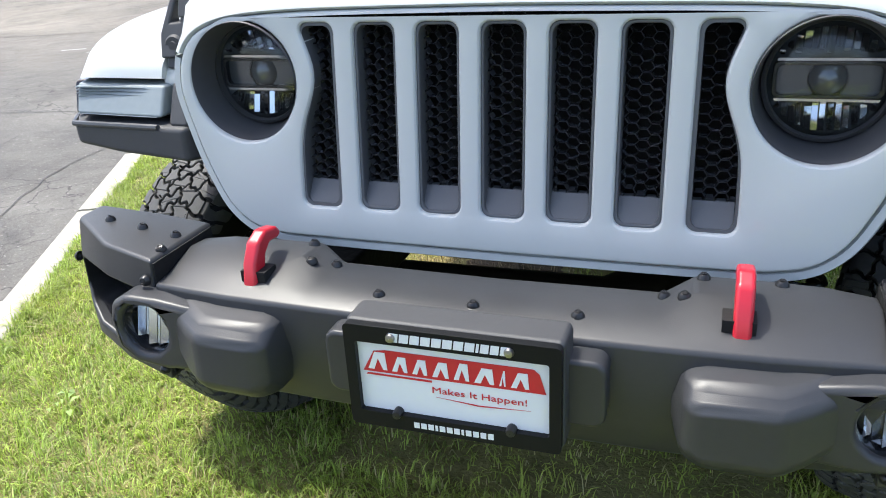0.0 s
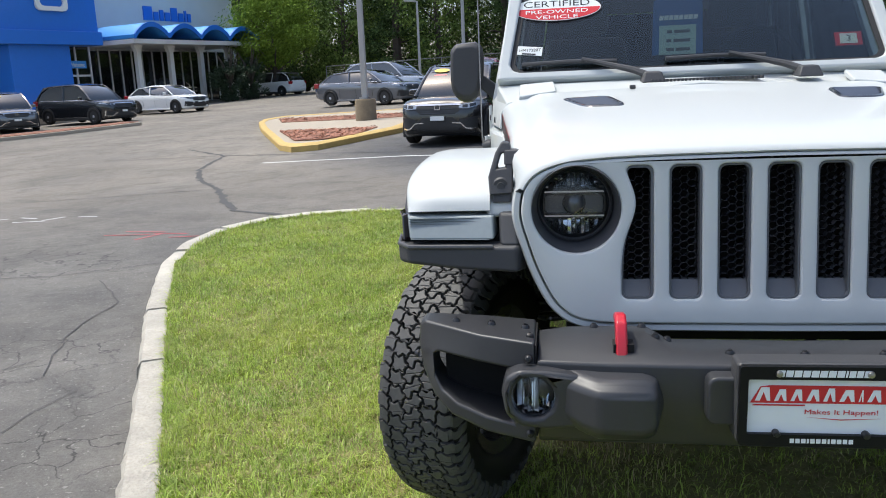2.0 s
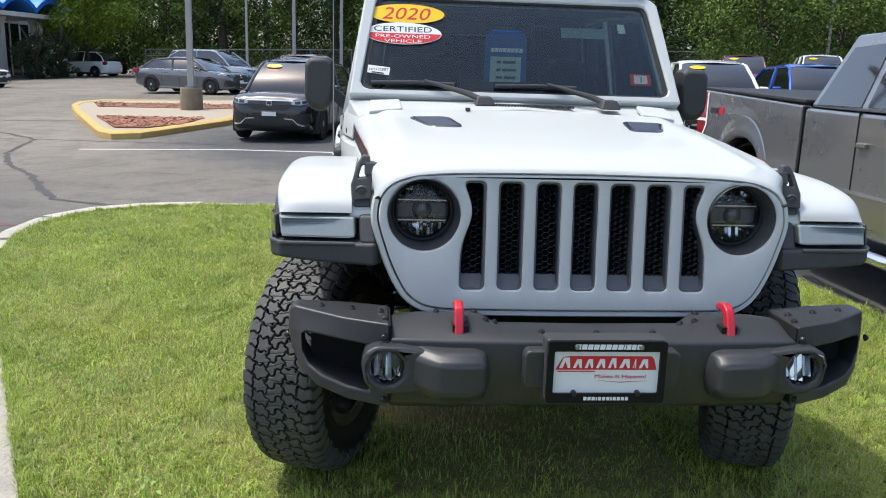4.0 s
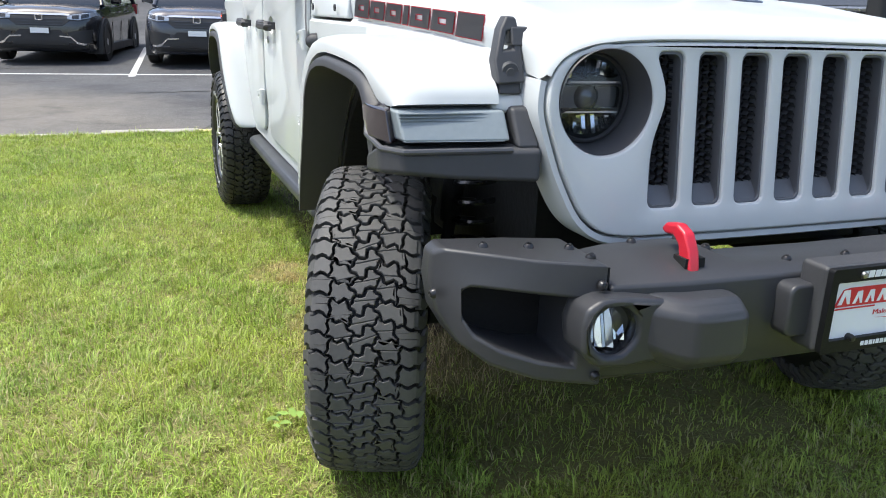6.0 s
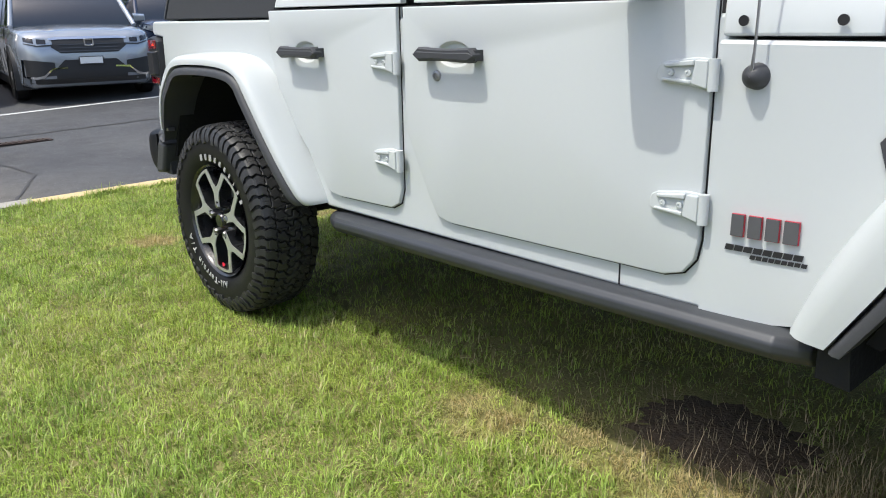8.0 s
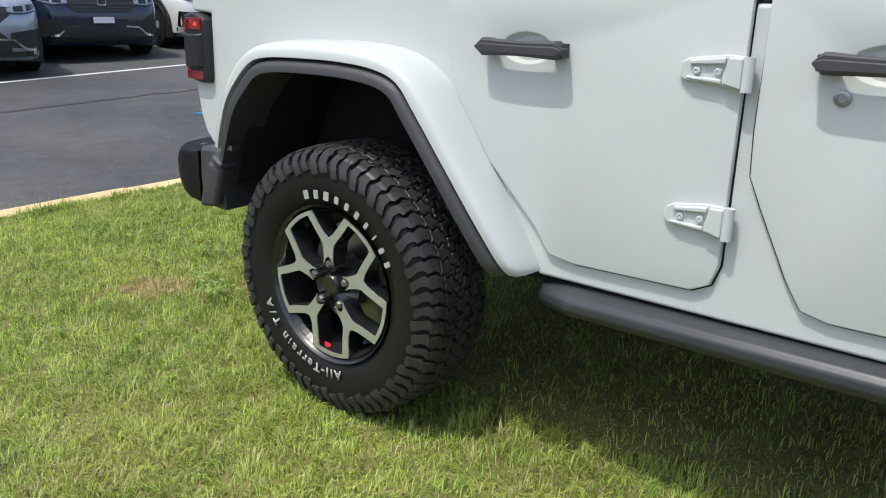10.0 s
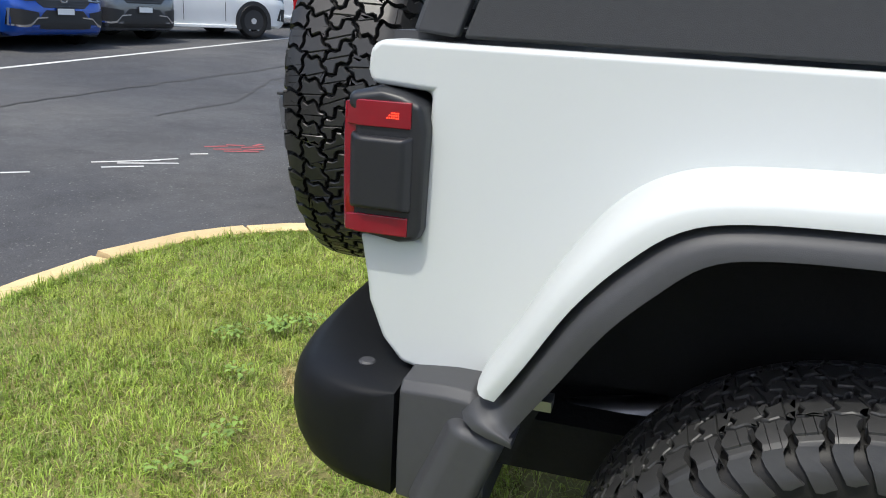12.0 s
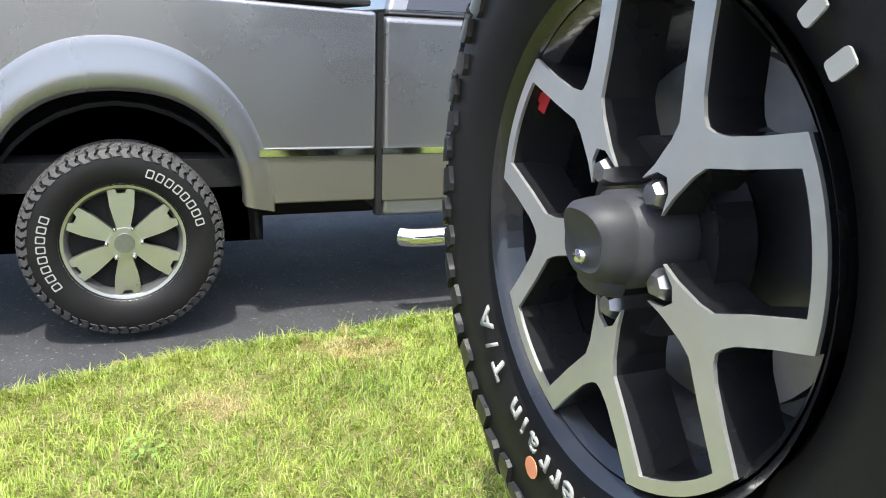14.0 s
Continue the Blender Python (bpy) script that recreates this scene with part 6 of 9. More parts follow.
part("card_bars", bm, DECAL_GREY, card, smooth=False)

# wheels
# The rear pair takes the tread darkened for shade under the arch.
w_rr = build_wheel(car, 0.0, tread=TREADSHADE)
w_rr.matrix_basis = pose(-0.80, 3.008, 0.395)
STEER = -20
w_fr = build_wheel(car, 0.0)
w_fr.matrix_basis = pose(-0.80, 0.0, 0.395, 0, 0, STEER) @ pose(0, 0, 0, 20)
copy_thing(w_rr, pose(0.80, 3.008, 0.395, 0, 0, 180))
copy_thing(w_fr, pose(0.80, 0.0, 0.395, 0, 0, 180 + STEER))
spare = build_wheel(car, 113.0, -10.0, 0.258, TREAD, 0.409)
SPARE = pose(0.006, 3.995, 1.030, 0, 0, -87.8)
spare.matrix_basis = SPARE
spare.name = "spare_wheel"
tagged(spare, "spare tyre on black and machined rim")


def camera_ring(x, rx, rz, cz, top=0.0):
    """A rounded ring across the hub's axis; top pushes its upper half outward."""
    out = []
    for k in range(28):
        a = 2 * math.pi * k / 28
        c, q = math.cos(a), math.sin(a)
        out.append((x - top * max(0.0, q), rx * math.copysign(abs(c) ** 0.75, c), cz + rz * math.copysign(abs(q) ** 0.75, q)))
    return out


hc = part("hub_camera", loft([camera_ring(-0.06, 0.04264, 0.04264, 0), camera_ring(-0.118, 0.04264, 0.04264, 0), camera_ring(-0.122, 0.03854, 0.03854, 0), camera_ring(-0.126, 0.03854, 0.03854, 0),
                              camera_ring(-0.138, 0.0375, 0.0365, 0.0008, 0.002), camera_ring(-0.148, 0.0355, 0.0340, 0.0010, 0.006), camera_ring(-0.153, 0.0300, 0.0275, 0.0015, 0.009), camera_ring(-0.150, 0.0230, 0.0180, -0.002, 0.006)]),
          PLASTIC, spare, "dark reversing camera housing", sharp=50)
part("camera_lens", lathe([(0.0005, -0.160), (0.006, -0.1585), (0.008, -0.155), (0.008, -0.145)], 20, 0, None, False, (0, 0, -0.012)), CHROME, hc, "small round camera lens")
part("camera_base", loft([camera_ring(-0.12, 0.02132, 0.0164, -0.0361), camera_ring(-0.14, 0.0205, 0.01476, -0.0328), camera_ring(-0.146, 0.0164, 0.01066, -0.0312)]), PLASTIC, hc, sharp=50)
dot = part("paint_dot", put(disc(0.012, 24, 0, -0.1360, thick=0.001), Matrix.Translation((0, *polar(0.285, -72)))), STICK_ORANGE, spare)

# ---------------------------------------------------------------- ground, lot and lawn
def asphalt_material():
    """Old tan-grey asphalt over most of the lot, a newer dark overlay to the rear, with stone speckle, stains and tyre-polished lanes."""
    m = bpy.data.materials.new("worn_asphalt")
    m.use_nodes = True
    t = m.node_tree
    b = t.nodes["Principled BSDF"]
    co = t.nodes.new("ShaderNodeTexCoord")

    def nz(scale, detail=4.0, rough=0.55, dist=0.0):
        n = t.nodes.new("ShaderNodeTexNoise")
        n.inputs["Scale"].default_value, n.inputs["Detail"].default_value, n.inputs["Roughness"].default_value, n.inputs["Distortion"].default_value = scale, detail, rough, dist
        t.links.new(co.outputs["Object"], n.inputs["Vector"])
        return n.outputs["Fac"]

    def rng(fac, a, c, lo=0.0, hi=1.0):
        r = t.nodes.new("ShaderNodeMapRange")
        for k, v in (("From Min", a), ("From Max", c), ("To Min", lo), ("To Max", hi)):
            r.inputs[k].default_value = v
        t.links.new(fac, r.inputs["Value"])
        return r.outputs[0]

    def mix(fac, a, c, mode="MIX"):
        x = t.nodes.new("ShaderNodeMix")
        x.data_type, x.blend_type = "RGBA", mode
        t.links.new(fac, x.inputs[0])
        for k, v in ((6, a), (7, c)):
            if isinstance(v, tuple):
                x.inputs[k].default_value = (*v, 1)
            else:
                t.links.new(v, x.inputs[k])
        return x.outputs[2]

    sep = t.nodes.new("ShaderNodeSeparateXYZ")
    t.links.new(co.outputs["Object"], sep.inputs[0])

    def add(a, c, op="ADD"):
        x = t.nodes.new("ShaderNodeMath")
        x.operation = op
        for k, v in enumerate((a, c)):
            if isinstance(v, float):
                x.inputs[k].default_value = v
            else:
                t.links.new(v, x.inputs[k])
        return x.outputs[0]

    # newer overlay: to the right of a wandering edge
    edge = add(sep.outputs["X"], add(add(nz(0.25), 0.5, "SUBTRACT"), 5.0, "MULTIPLY"))
    edge = add(edge, rng(sep.outputs["Y"], 7.0, 13.0, 0.0, 4.5))
    newer = rng(edge, -1.4, 0.6)
    near = rng(add(sep.outputs["Y"], add(add(nz(0.3), 0.5, "SUBTRACT"), 6.0, "MULTIPLY")), 9.0, 4.0)
    old = mix(rng(nz(0.18, 3.0), 0.38, 0.62), (0.180, 0.163, 0.140), (0.270, 0.243, 0.205))
    old = mix(near, old, mix(rng(nz(0.5), 0.35, 0.65), (0.105, 0.101, 0.096), (0.175, 0.166, 0.152)))
    new_c = mix(rng(nz(0.35, 5.0), 0.35, 0.68), (0.060, 0.062, 0.070), (0.118, 0.118, 0.120))
    base = mix(newer, old, new_c)
    stain = rng(nz(1.6, 6.0, 0.65, 0.6), 0.50, 0.72)
    base = mix(add(stain, 0.45, "MULTIPLY"), base, (0.040, 0.040, 0.042))
    speck = rng(nz(95.0, 3.0, 0.7), 0.30, 0.70)
    base = mix(add(speck, 0.9, "MULTIPLY"), base, (0.30, 0.29, 0.27), "OVERLAY")
    vor = t.nodes.new("ShaderNodeTexVoronoi")
    vor.feature = "DISTANCE_TO_EDGE"
    vor.inputs["Scale"].default_value = 3.2
    warp = t.nodes.new("ShaderNodeVectorMath")
    warp.operation = "ADD"
    wn = t.nodes.new("ShaderNodeTexNoise")
    wn.inputs["Scale"].default_value = 4.0
    wn.inputs["Detail"].default_value = 5.0
    t.links.new(co.outputs["Object"], wn.inputs["Vector"])
    sc = t.nodes.new("ShaderNodeVectorMath")
    sc.operation = "SCALE"
    sc.inputs["Scale"].default_value = 0.35
    t.links.new(wn.outputs["Color"], sc.inputs[0])
    t.links.new(co.outputs["Object"], warp.inputs[0])
    t.links.new(sc.outputs[0], warp.inputs[1])
    t.links.new(warp.outputs[0], vor.inputs["Vector"])
    web = add(rng(vor.outputs["Distance"], 0.022, 0.004), add(rng(nz(0.45, 3.0), 0.50, 0.60), add(near, rng(sep.outputs["X"], 0.0, -2.0), "MULTIPLY"), "MULTIPLY"), "MULTIPLY")
    base = mix(add(web, 0.8, "MULTIPLY"), base, (0.020, 0.019, 0.018))
    mott = rng(nz(7.0, 6.0, 0.7), 0.35, 0.65)
    base = mix(add(mott, 0.35, "MULTIPLY"), base, (0.17, 0.165, 0.155), "OVERLAY")
    fleck = rng(nz(48.0, 2.0, 0.5), 0.655, 0.70)
    base = mix(add(fleck, 0.28, "MULTIPLY"), base, (0.42, 0.41, 0.38))
    t.links.new(base, b.inputs["Base Color"])
    t.links.new(rng(nz(0.8), 0.3, 0.7, 0.72, 0.92), b.inputs["Roughness"])
    bp = t.nodes.new("ShaderNodeBump")
    bp.inputs["Strength"].default_value, bp.inputs["Distance"].default_value = 0.6, 0.006
    t.links.new(nz(130.0, 3.0), bp.inputs["Height"])
    t.links.new(bp.outputs[0], b.inputs["Normal"])
    return m


ASPHALT = asphalt_material()
CRACKTAR = mat("dark_crack_filler", (0.048, 0.046, 0.044), 0.75, var=0.3)
PAINT_LINE = mat("worn_white_road_paint", (0.55, 0.55, 0.53), 0.75, var=0.25, fine=30)
PAINT_RED = mat("red_spray_paint", (0.36, 0.085, 0.09), 0.8, var=0.3, fine=30)
PAINT_BLUE = mat("blue_spray_paint", (0.02, 0.16, 0.40), 0.8, var=0.3)
KERBSTONE = mat("pale_kerb_stone", (0.44, 0.41, 0.35), 0.85, var=0.36, scale=7, fine=60, bump=0.5, bscale=60, rand=0.3)
KERBYELLOW = mat("faded_yellow_kerb_paint", (0.52, 0.36, 0.12), 0.8, var=0.25, scale=6, fine=50, bump=0.4, bscale=60, rand=0.2)
KERBTAN = mat("weathered_tan_kerb", (0.60, 0.45, 0.24), 0.85, var=0.25, scale=6, fine=50, bump=0.4, bscale=60, rand=0.3)
MULCH = mat("red_bark_mulch", (0.30, 0.135, 0.085), 0.9, var=0.5, island=0.8, scale=12, fine=60, bump=0.8, bscale=30)
CONCRETE = mat("pale_concrete", (0.36, 0.31, 0.24), 0.85, var=0.15, bump=0.3, bscale=80)
GRATE = mat("rusty_iron_grate", (0.06, 0.04, 0.03), 0.8, var=0.4, metal=0.3)


def clamp(v, a, b):
    return max(a, min(b, v))


def lot(x, y):
    f = clamp((y - 5.0) / 5.0, 0, 1)
    return -0.10 + 0.03 * clamp(x, -40, 40) * f + 0.03 * clamp(y - 6.0, 0, 55)


def lawn_z(x, y):
    return 0.0


xs = [-600, -200, -80, -40, -25, -16] + [-12 + k for k in range(29)] + [20, 25, 40, 80, 200, 600]
ys = [-600, -200, -60, -20, -10, -5, 0, 3] + [5 + 0.5 * k for k in range(25)] + [22, 30, 40, 50, 61, 100, 200, 600]
bm = bmesh.new()
grid = [[bm.verts.new((x, y, lot(x, y))) for x in xs] for y in ys]
for a, b in zip(grid, grid[1:]):
    for i in range(len(xs) - 1):
        bm.faces.new((a[i], a[i + 1], b[i + 1], b[i]))
ground = part("ground", bm, ASPHALT, smooth=False)
tagged(ground, "worn grey asphalt car park with patches and cracks", "ground", kind="structure")


def inside(x, y, poly):
    c, n = False, len(poly)
    for i in range(n):
        (x1, y1), (x2, y2) = poly[i], poly[i - 1]
        if (y1 > y) != (y2 > y) and x < (x2 - x1) * (y - y1) / (y2 - y1) + x1:
            c = not c
    return c


DRY_SPOTS = ((0.94, 4.31, 0.19), (-0.77, 1.60, 0.20), (-0.66, 1.30, 0.17), (-0.65, 1.13, 0.19), (-0.68, 0.92, 0.21), (-0.70, 0.73, 0.21), (-0.69, 0.56, 0.21), (-0.68, 4.34, 0.20), (-0.34, 3.93, 0.17), (0.39, 4.16, 0.13), (0.36, 4.45, 0.11), (2.28, 3.75, 0.2), (1.9, 4.3, 0.14))


def patch_material(name, green, dark, dry, soil):
    """Turf colours: broad and fine variation, with a few dried patches of their own shape."""
    m = bpy.data.materials.new(name)
    m.use_nodes = True
    t = m.node_tree
    b = t.nodes["Principled BSDF"]
    out = t.nodes["Material Output"]
    co = t.nodes.new("ShaderNodeTexCoord")

    def noise_fac(scale, detail=3.0):
        n = t.nodes.new("ShaderNodeTexNoise")
        n.inputs["Scale"].default_value, n.inputs["Detail"].default_value = scale, detail
        t.links.new(co.outputs["Object"], n.inputs["Vector"])
        return n.outputs["Fac"]

    def ramp(fac, a, b2):
        r = t.nodes.new("ShaderNodeMapRange")
        r.inputs["From Min"].default_value, r.inputs["From Max"].default_value = a, b2
        t.links.new(fac, r.inputs["Value"])
        return r.outputs[0]

    def mixc(fac, a, b2):
        x = t.nodes.new("ShaderNodeMix")
        x.data_type = "RGBA"
        t.links.new(fac, x.inputs[0])
        for k, v in ((6, a), (7, b2)):
            if isinstance(v, tuple):
                x.inputs[k].default_value = (*v, 1)
            else:
                t.links.new(v, x.inputs[k])
        return x.outputs[2]

    def maths(op, a, b2):
        x = t.nodes.new("ShaderNodeMath")
        x.operation = op
        for k, v in enumerate((a, b2)):
            if isinstance(v, float):
                x.inputs[k].default_value = v
            else:
                t.links.new(v, x.inputs[k])
        return x.outputs[0]

    geo = t.nodes.new("ShaderNodeNewGeometry")
    base = mixc(ramp(noise_fac(2.2), 0.35, 0.65), dark, green)
    hsv = t.nodes.new("ShaderNodeHueSaturation")
    t.links.new(base, hsv.inputs["Color"])
    t.links.new(maths("ADD", maths("MULTIPLY", geo.outputs["Random Per Island"], 1.15), 0.50), hsv.inputs["Value"])
    base = hsv.outputs[0]
    base = mixc(maths("MULTIPLY", ramp(noise_fac(1.1, 5.0), 0.48, 0.66), 0.45), base, (0.39, 0.42, 0.10))
    straw = maths("GREATER_THAN", maths("ADD", maths("MULTIPLY", geo.outputs["Random Per Island"], 7.0), maths("MULTIPLY", noise_fac(5.0), 1.6)), 7.0)
    base = mixc(straw, base, dry)
    total = None
    for (x, y, r) in DRY_SPOTS:
        d = t.nodes.new("ShaderNodeVectorMath")
        d.operation = "DISTANCE"
        d.inputs[1].default_value = (x, y, 0.02)
        t.links.new(co.outputs["Object"], d.inputs[0])
        k = ramp(maths("ADD", d.outputs["Value"], maths("MULTIPLY", maths("SUBTRACT", noise_fac(9.0), 0.5), 0.55)), r, r * 0.25)
        total = k if total is None else maths("MAXIMUM", total, k)
    base = mixc(maths("MULTIPLY", total, 0.85), base, soil)
    t.links.new(base, b.inputs["Base Color"])
    b.inputs["Roughness"].default_value = 0.45
    b.inputs["Specular IOR Level"].default_value = 0.4
    tr = t.nodes.new("ShaderNodeBsdfTranslucent")
    t.links.new(base, tr.inputs["Color"])
    mx = t.nodes.new("ShaderNodeMixShader")
    mx.inputs[0].default_value = 0.36
    t.links.new(b.outputs[0], mx.inputs[1])
    t.links.new(tr.outputs[0], mx.inputs[2])
    t.links.new(mx.outputs[0], out.inputs[0])
    return m


GRASS = patch_material("lawn_grass", (0.380, 0.480, 0.090), (0.262, 0.365, 0.069), (0.48, 0.44, 0.21), (0.56, 0.43, 0.22))
SOIL = mat("thatch_and_soil", (0.105, 0.105, 0.034), 0.95, var=0.5, scale=8, fine=90, bump=0.8, bscale=90, tint=(0.20, 0.185, 0.065))
BARE = mat("bare_brown_soil", (0.060, 0.043, 0.026), 0.95, var=0.5, scale=14, fine=120, bump=0.9, bscale=70, tint=(0.085, 0.061, 0.037))

# turf bed
bm = bmesh.new()
cell = 0.16
verts = {}
def gv(i, j):
    if (i, j) not in verts:
        x, y = i * cell, j * cell
        verts[i, j] = bm.verts.new((x, y, lawn_z(x, y) - 0.012 + 0.01 * noise.noise((x * 1.3, y * 1.3, 0))))
    return verts[i, j]
for i in range(-26, 19):
    for j in range(-28, 38):
        if inside((i + 0.5) * cell, (j + 0.5) * cell, KERB):
            bm.faces.new((gv(i, j), gv(i + 1, j), gv(i + 1, j + 1), gv(i, j + 1)))
turf = part("lawn_bed", bm, SOIL)
tagged(turf, "thatch and soil bed under a lawn island", "ground", kind="structure")


def grass_blades(count):
    rng = np.random.default_rng(11)
    poly = np.array(KERB)
    pts = []
    need = count
    while need > 0:
        p = np.column_stack((rng.uniform(-3.8, 2.75, need * 2), rng.uniform(-4.4, 5.9, need * 2)))
        x, y = p[:, 0], p[:, 1]
        c = np.zeros(len(p), bool)
        for i in range(len(poly)):
            x1, y1 = poly[i]
            x2, y2 = poly[i - 1]
            cross = (y1 > y) != (y2 > y)
            xi = (x2 - x1) * (y - y1) / (y2 - y1 + 1e-9) + x1
            c ^= cross & (x < xi)
        # thinner far from the path and under the car
        keep = np.where(y < -1.6, 0.45, 1.0) * np.where((abs(x) < 0.55) & (y > -0.3) & (y < 3.6), 0.25, 1.0)
        wob = 0.06 * np.sin(x * 17 + y * 5) + 0.05 * np.sin(y * 23 - x * 9)
        bare = (np.abs(x + 0.36) < 0.20 + wob) & (y > 0.78 + wob) & (y < 1.26 + wob)
        scant = (np.abs(x + 0.38) < 0.30 + wob) & (y > 0.30) & (y < 0.80)
        keep = keep * np.where(bare, 0.02, np.where(scant, 0.30, 1.0))
        p = p[c & (rng.random(len(p)) < keep)][:need]
        pts.append(p)
        need -= len(p)
    edge = []
    for (x1, y1), (x2, y2) in zip(KERB, KERB[1:]):
        m = int(1500 * math.hypot(x2 - x1, y2 - y1))
        f, d = rng.random(m), rng.uniform(0.005, 0.07, m)
        l = math.hypot(x2 - x1, y2 - y1)
        nx, ny = (y2 - y1) / l, -(x2 - x1) / l
        edge.append(np.column_stack((x1 + (x2 - x1) * f + nx * d, y1 + (y2 - y1) * f + ny * d)))
    edge = np.concatenate(edge)
    p = np.concatenate(pts + [edge])
    n = len(p)
    z0 = np.full(n, -0.014)
    x, y = p[:, 0], p[:, 1]
    # tufts: blades of one tuft lean the same way and are of like length
    cx, cy = np.floor(x / 0.045 + 0.6 * np.sin(y * 31)), np.floor(y / 0.045 + 0.6 * np.sin(x * 27))
    tuft = np.mod(np.sin(cx * 127.1 + cy * 311.7) * 43758.5453, 1.0)
    a = tuft * 2 * np.pi + rng.normal(0, 0.9, n)
    clump = np.sin(x * 9 + np.cos(y * 7) * 2) * np.sin(y * 8 + x * 3)
    fine = np.sin(x * 23 + np.cos(y * 19) * 2) * np.sin(y * 26 + x * 11)
    ln = rng.gamma(9, 0.0036, n) * (1 + 0.20 * clump + 0.22 * fine) * (0.8 + 0.4 * np.mod(tuft * 7.3, 1.0))
    dry = np.zeros(n)
    for px_, py_, r in DRY_SPOTS:
        dry = np.maximum(dry, np.clip(1.4 - np.hypot(x - px_, y - py_) / r, 0, 1))
    ln *= 1 - 0.30 * dry
    ln[-len(edge):] *= 1.35
    lean = np.clip(rng.normal(0.80, 0.38, n), 0.1, 1.5)
    wd = rng.uniform(0.0010, 0.0023, n)
    d = np.column_stack((np.cos(a), np.sin(a), np.zeros(n)))
    w = np.column_stack((-np.sin(a), np.cos(a), np.zeros(n))) * wd[:, None]
    base = np.column_stack((p, z0))
    mid = base + d * (ln * lean * 0.30)[:, None] + np.column_stack((np.zeros((n, 2)), ln * 0.60 * np.sqrt(1 - 0.35 * lean)))
    tip = base + d * (ln * lean * 0.95)[:, None] + np.column_stack((np.zeros((n, 2)), ln * (1.02 - 0.50 * lean)))
    v = np.stack((base - w, base + w, mid + w * 0.8, mid - w * 0.8, tip), 1).reshape(-1, 3)
    me = bpy.data.meshes.new("lawn_grass")
    me.vertices.add(5 * n)
    me.vertices.foreach_set("co", v.astype(np.float32).ravel())
    o = (np.arange(n) * 5)[:, None]
    loops = np.concatenate((o + np.array([0, 1, 2, 3]), o + np.array([3, 2, 4])), 1)
    me.loops.add(7 * n)
    me.loops.foreach_set("vertex_index", loops.astype(np.int32).ravel())
    st = np.stack((np.arange(n) * 7, np.arange(n) * 7 + 4), 1)
    me.polygons.add(2 * n)
    me.polygons.foreach_set("loop_start", st.astype(np.int32).ravel())
    me.update(calc_edges=True)
    me.materials.append(GRASS)
    return new("lawn_grass", me)


tagged(grass_blades(680000), "short sunlit green lawn grass with dry patches", "grass", kind="stuff")

bm = bmesh.new()
soil_rings = []
for f in (0.02, 0.25, 0.5, 0.75, 0.9, 1.0):
    ring = []
    for k in range(120):
        a = 2 * math.pi * k / 120
        c, q = math.cos(a), math.sin(a)
        g = f * (1 + 0.16 * noise.noise((4 * c, 4 * q, 7.0)) + 0.10 * noise.noise((11 * c, 11 * q, 3.0)) + 0.05 * noise.noise((27 * c, 27 * q, 1.0)))
        ring.append((-0.36 + g * 0.25 * c, 1.02 + g * 0.32 * q, 0.010 + 0.010 * noise.noise((9 * f * c, 9 * f * q, 2.0)) - 0.030 * f ** 2))
    soil_rings.append(ring)
loft(soil_rings, bm=bm, caps=False)
tagged(part("bare_soil", bm, BARE), "bare brown soil with a few dry stalks under the car", "soil", kind="structure")

DRY = mat("dry_straw_grass", (0.15, 0.115, 0.065), 0.8, var=0.4, island=0.8, tint=(0.34, 0.27, 0.15))
rd = random.Random(17)
bm = bmesh.new()
for _ in range(2300):
    x, y = rd.gauss(-0.44, 0.17), rd.gauss(0.74, 0.33)
    if math.hypot((x + 0.36) / 0.22, (y - 1.0) / 0.27) < 1.0 and rd.random() < 0.75:
        continue
    if not -0.9 < x < -0.05:
        continue
    a, h, l = rd.uniform(0, 6.28), rd.uniform(0.02, 0.075), rd.uniform(0.01, 0.06)
    c, sn = math.cos(a), math.sin(a)
    w = rd.uniform(0.0010, 0.0020)
    bm.faces.new([bm.verts.new(q) for q in ((x - sn * w, y + c * w, -0.01), (x + sn * w, y - c * w, -0.01), (x + c * l, y + sn * l, h))])
tagged(part("dry_grass", bm, DRY, smooth=False), "dry straw-coloured grass stalks beside the front wheel", "grass", kind="stuff")

# broad-leaved weeds in the lawn
WEED = mat("broad_weed_leaf", (0.19, 0.30, 0.06), 0.5, var=0.3, island=0.5)
rnd = random.Random(3)
def weed(x, y, n, size):
    bm = bmesh.new()
    for k in range(n):
        a = rnd.uniform(0, 6.28)
        r = size * rnd.uniform(0.5, 1.0)
        cx, cy = rnd.uniform(-1, 1) * size * 1.5, rnd.uniform(-1, 1) * size * 1.5
        z = rnd.uniform(0.035, 0.06)
        d, w = Vector((math.cos(a), math.sin(a), 0)), Vector((-math.sin(a), math.cos(a), 0))
        p = Vector((cx, cy, z))
        q = [p, p + d * r * 0.4 + w * r * 0.25 + Vector((0, 0, 0.008)), p + d * r * 0.8 + w * r * 0.2 + Vector((0, 0, 0.006)), p + d * r, p + d * r * 0.8 - w * r * 0.2 + Vector((0, 0, 0.006)), p + d * r * 0.4 - w * r * 0.25 + Vector((0, 0, 0.008))]
        bm.faces.new([bm.verts.new(v) for v in q])
    o = part("lawn_weed", bm, WEED)
    o.location = (x, y, lawn_z(x, y) - 0.01)
    return tagged(o, "clump of broad-leaved weed growing in the lawn", "weed", kind="stuff")


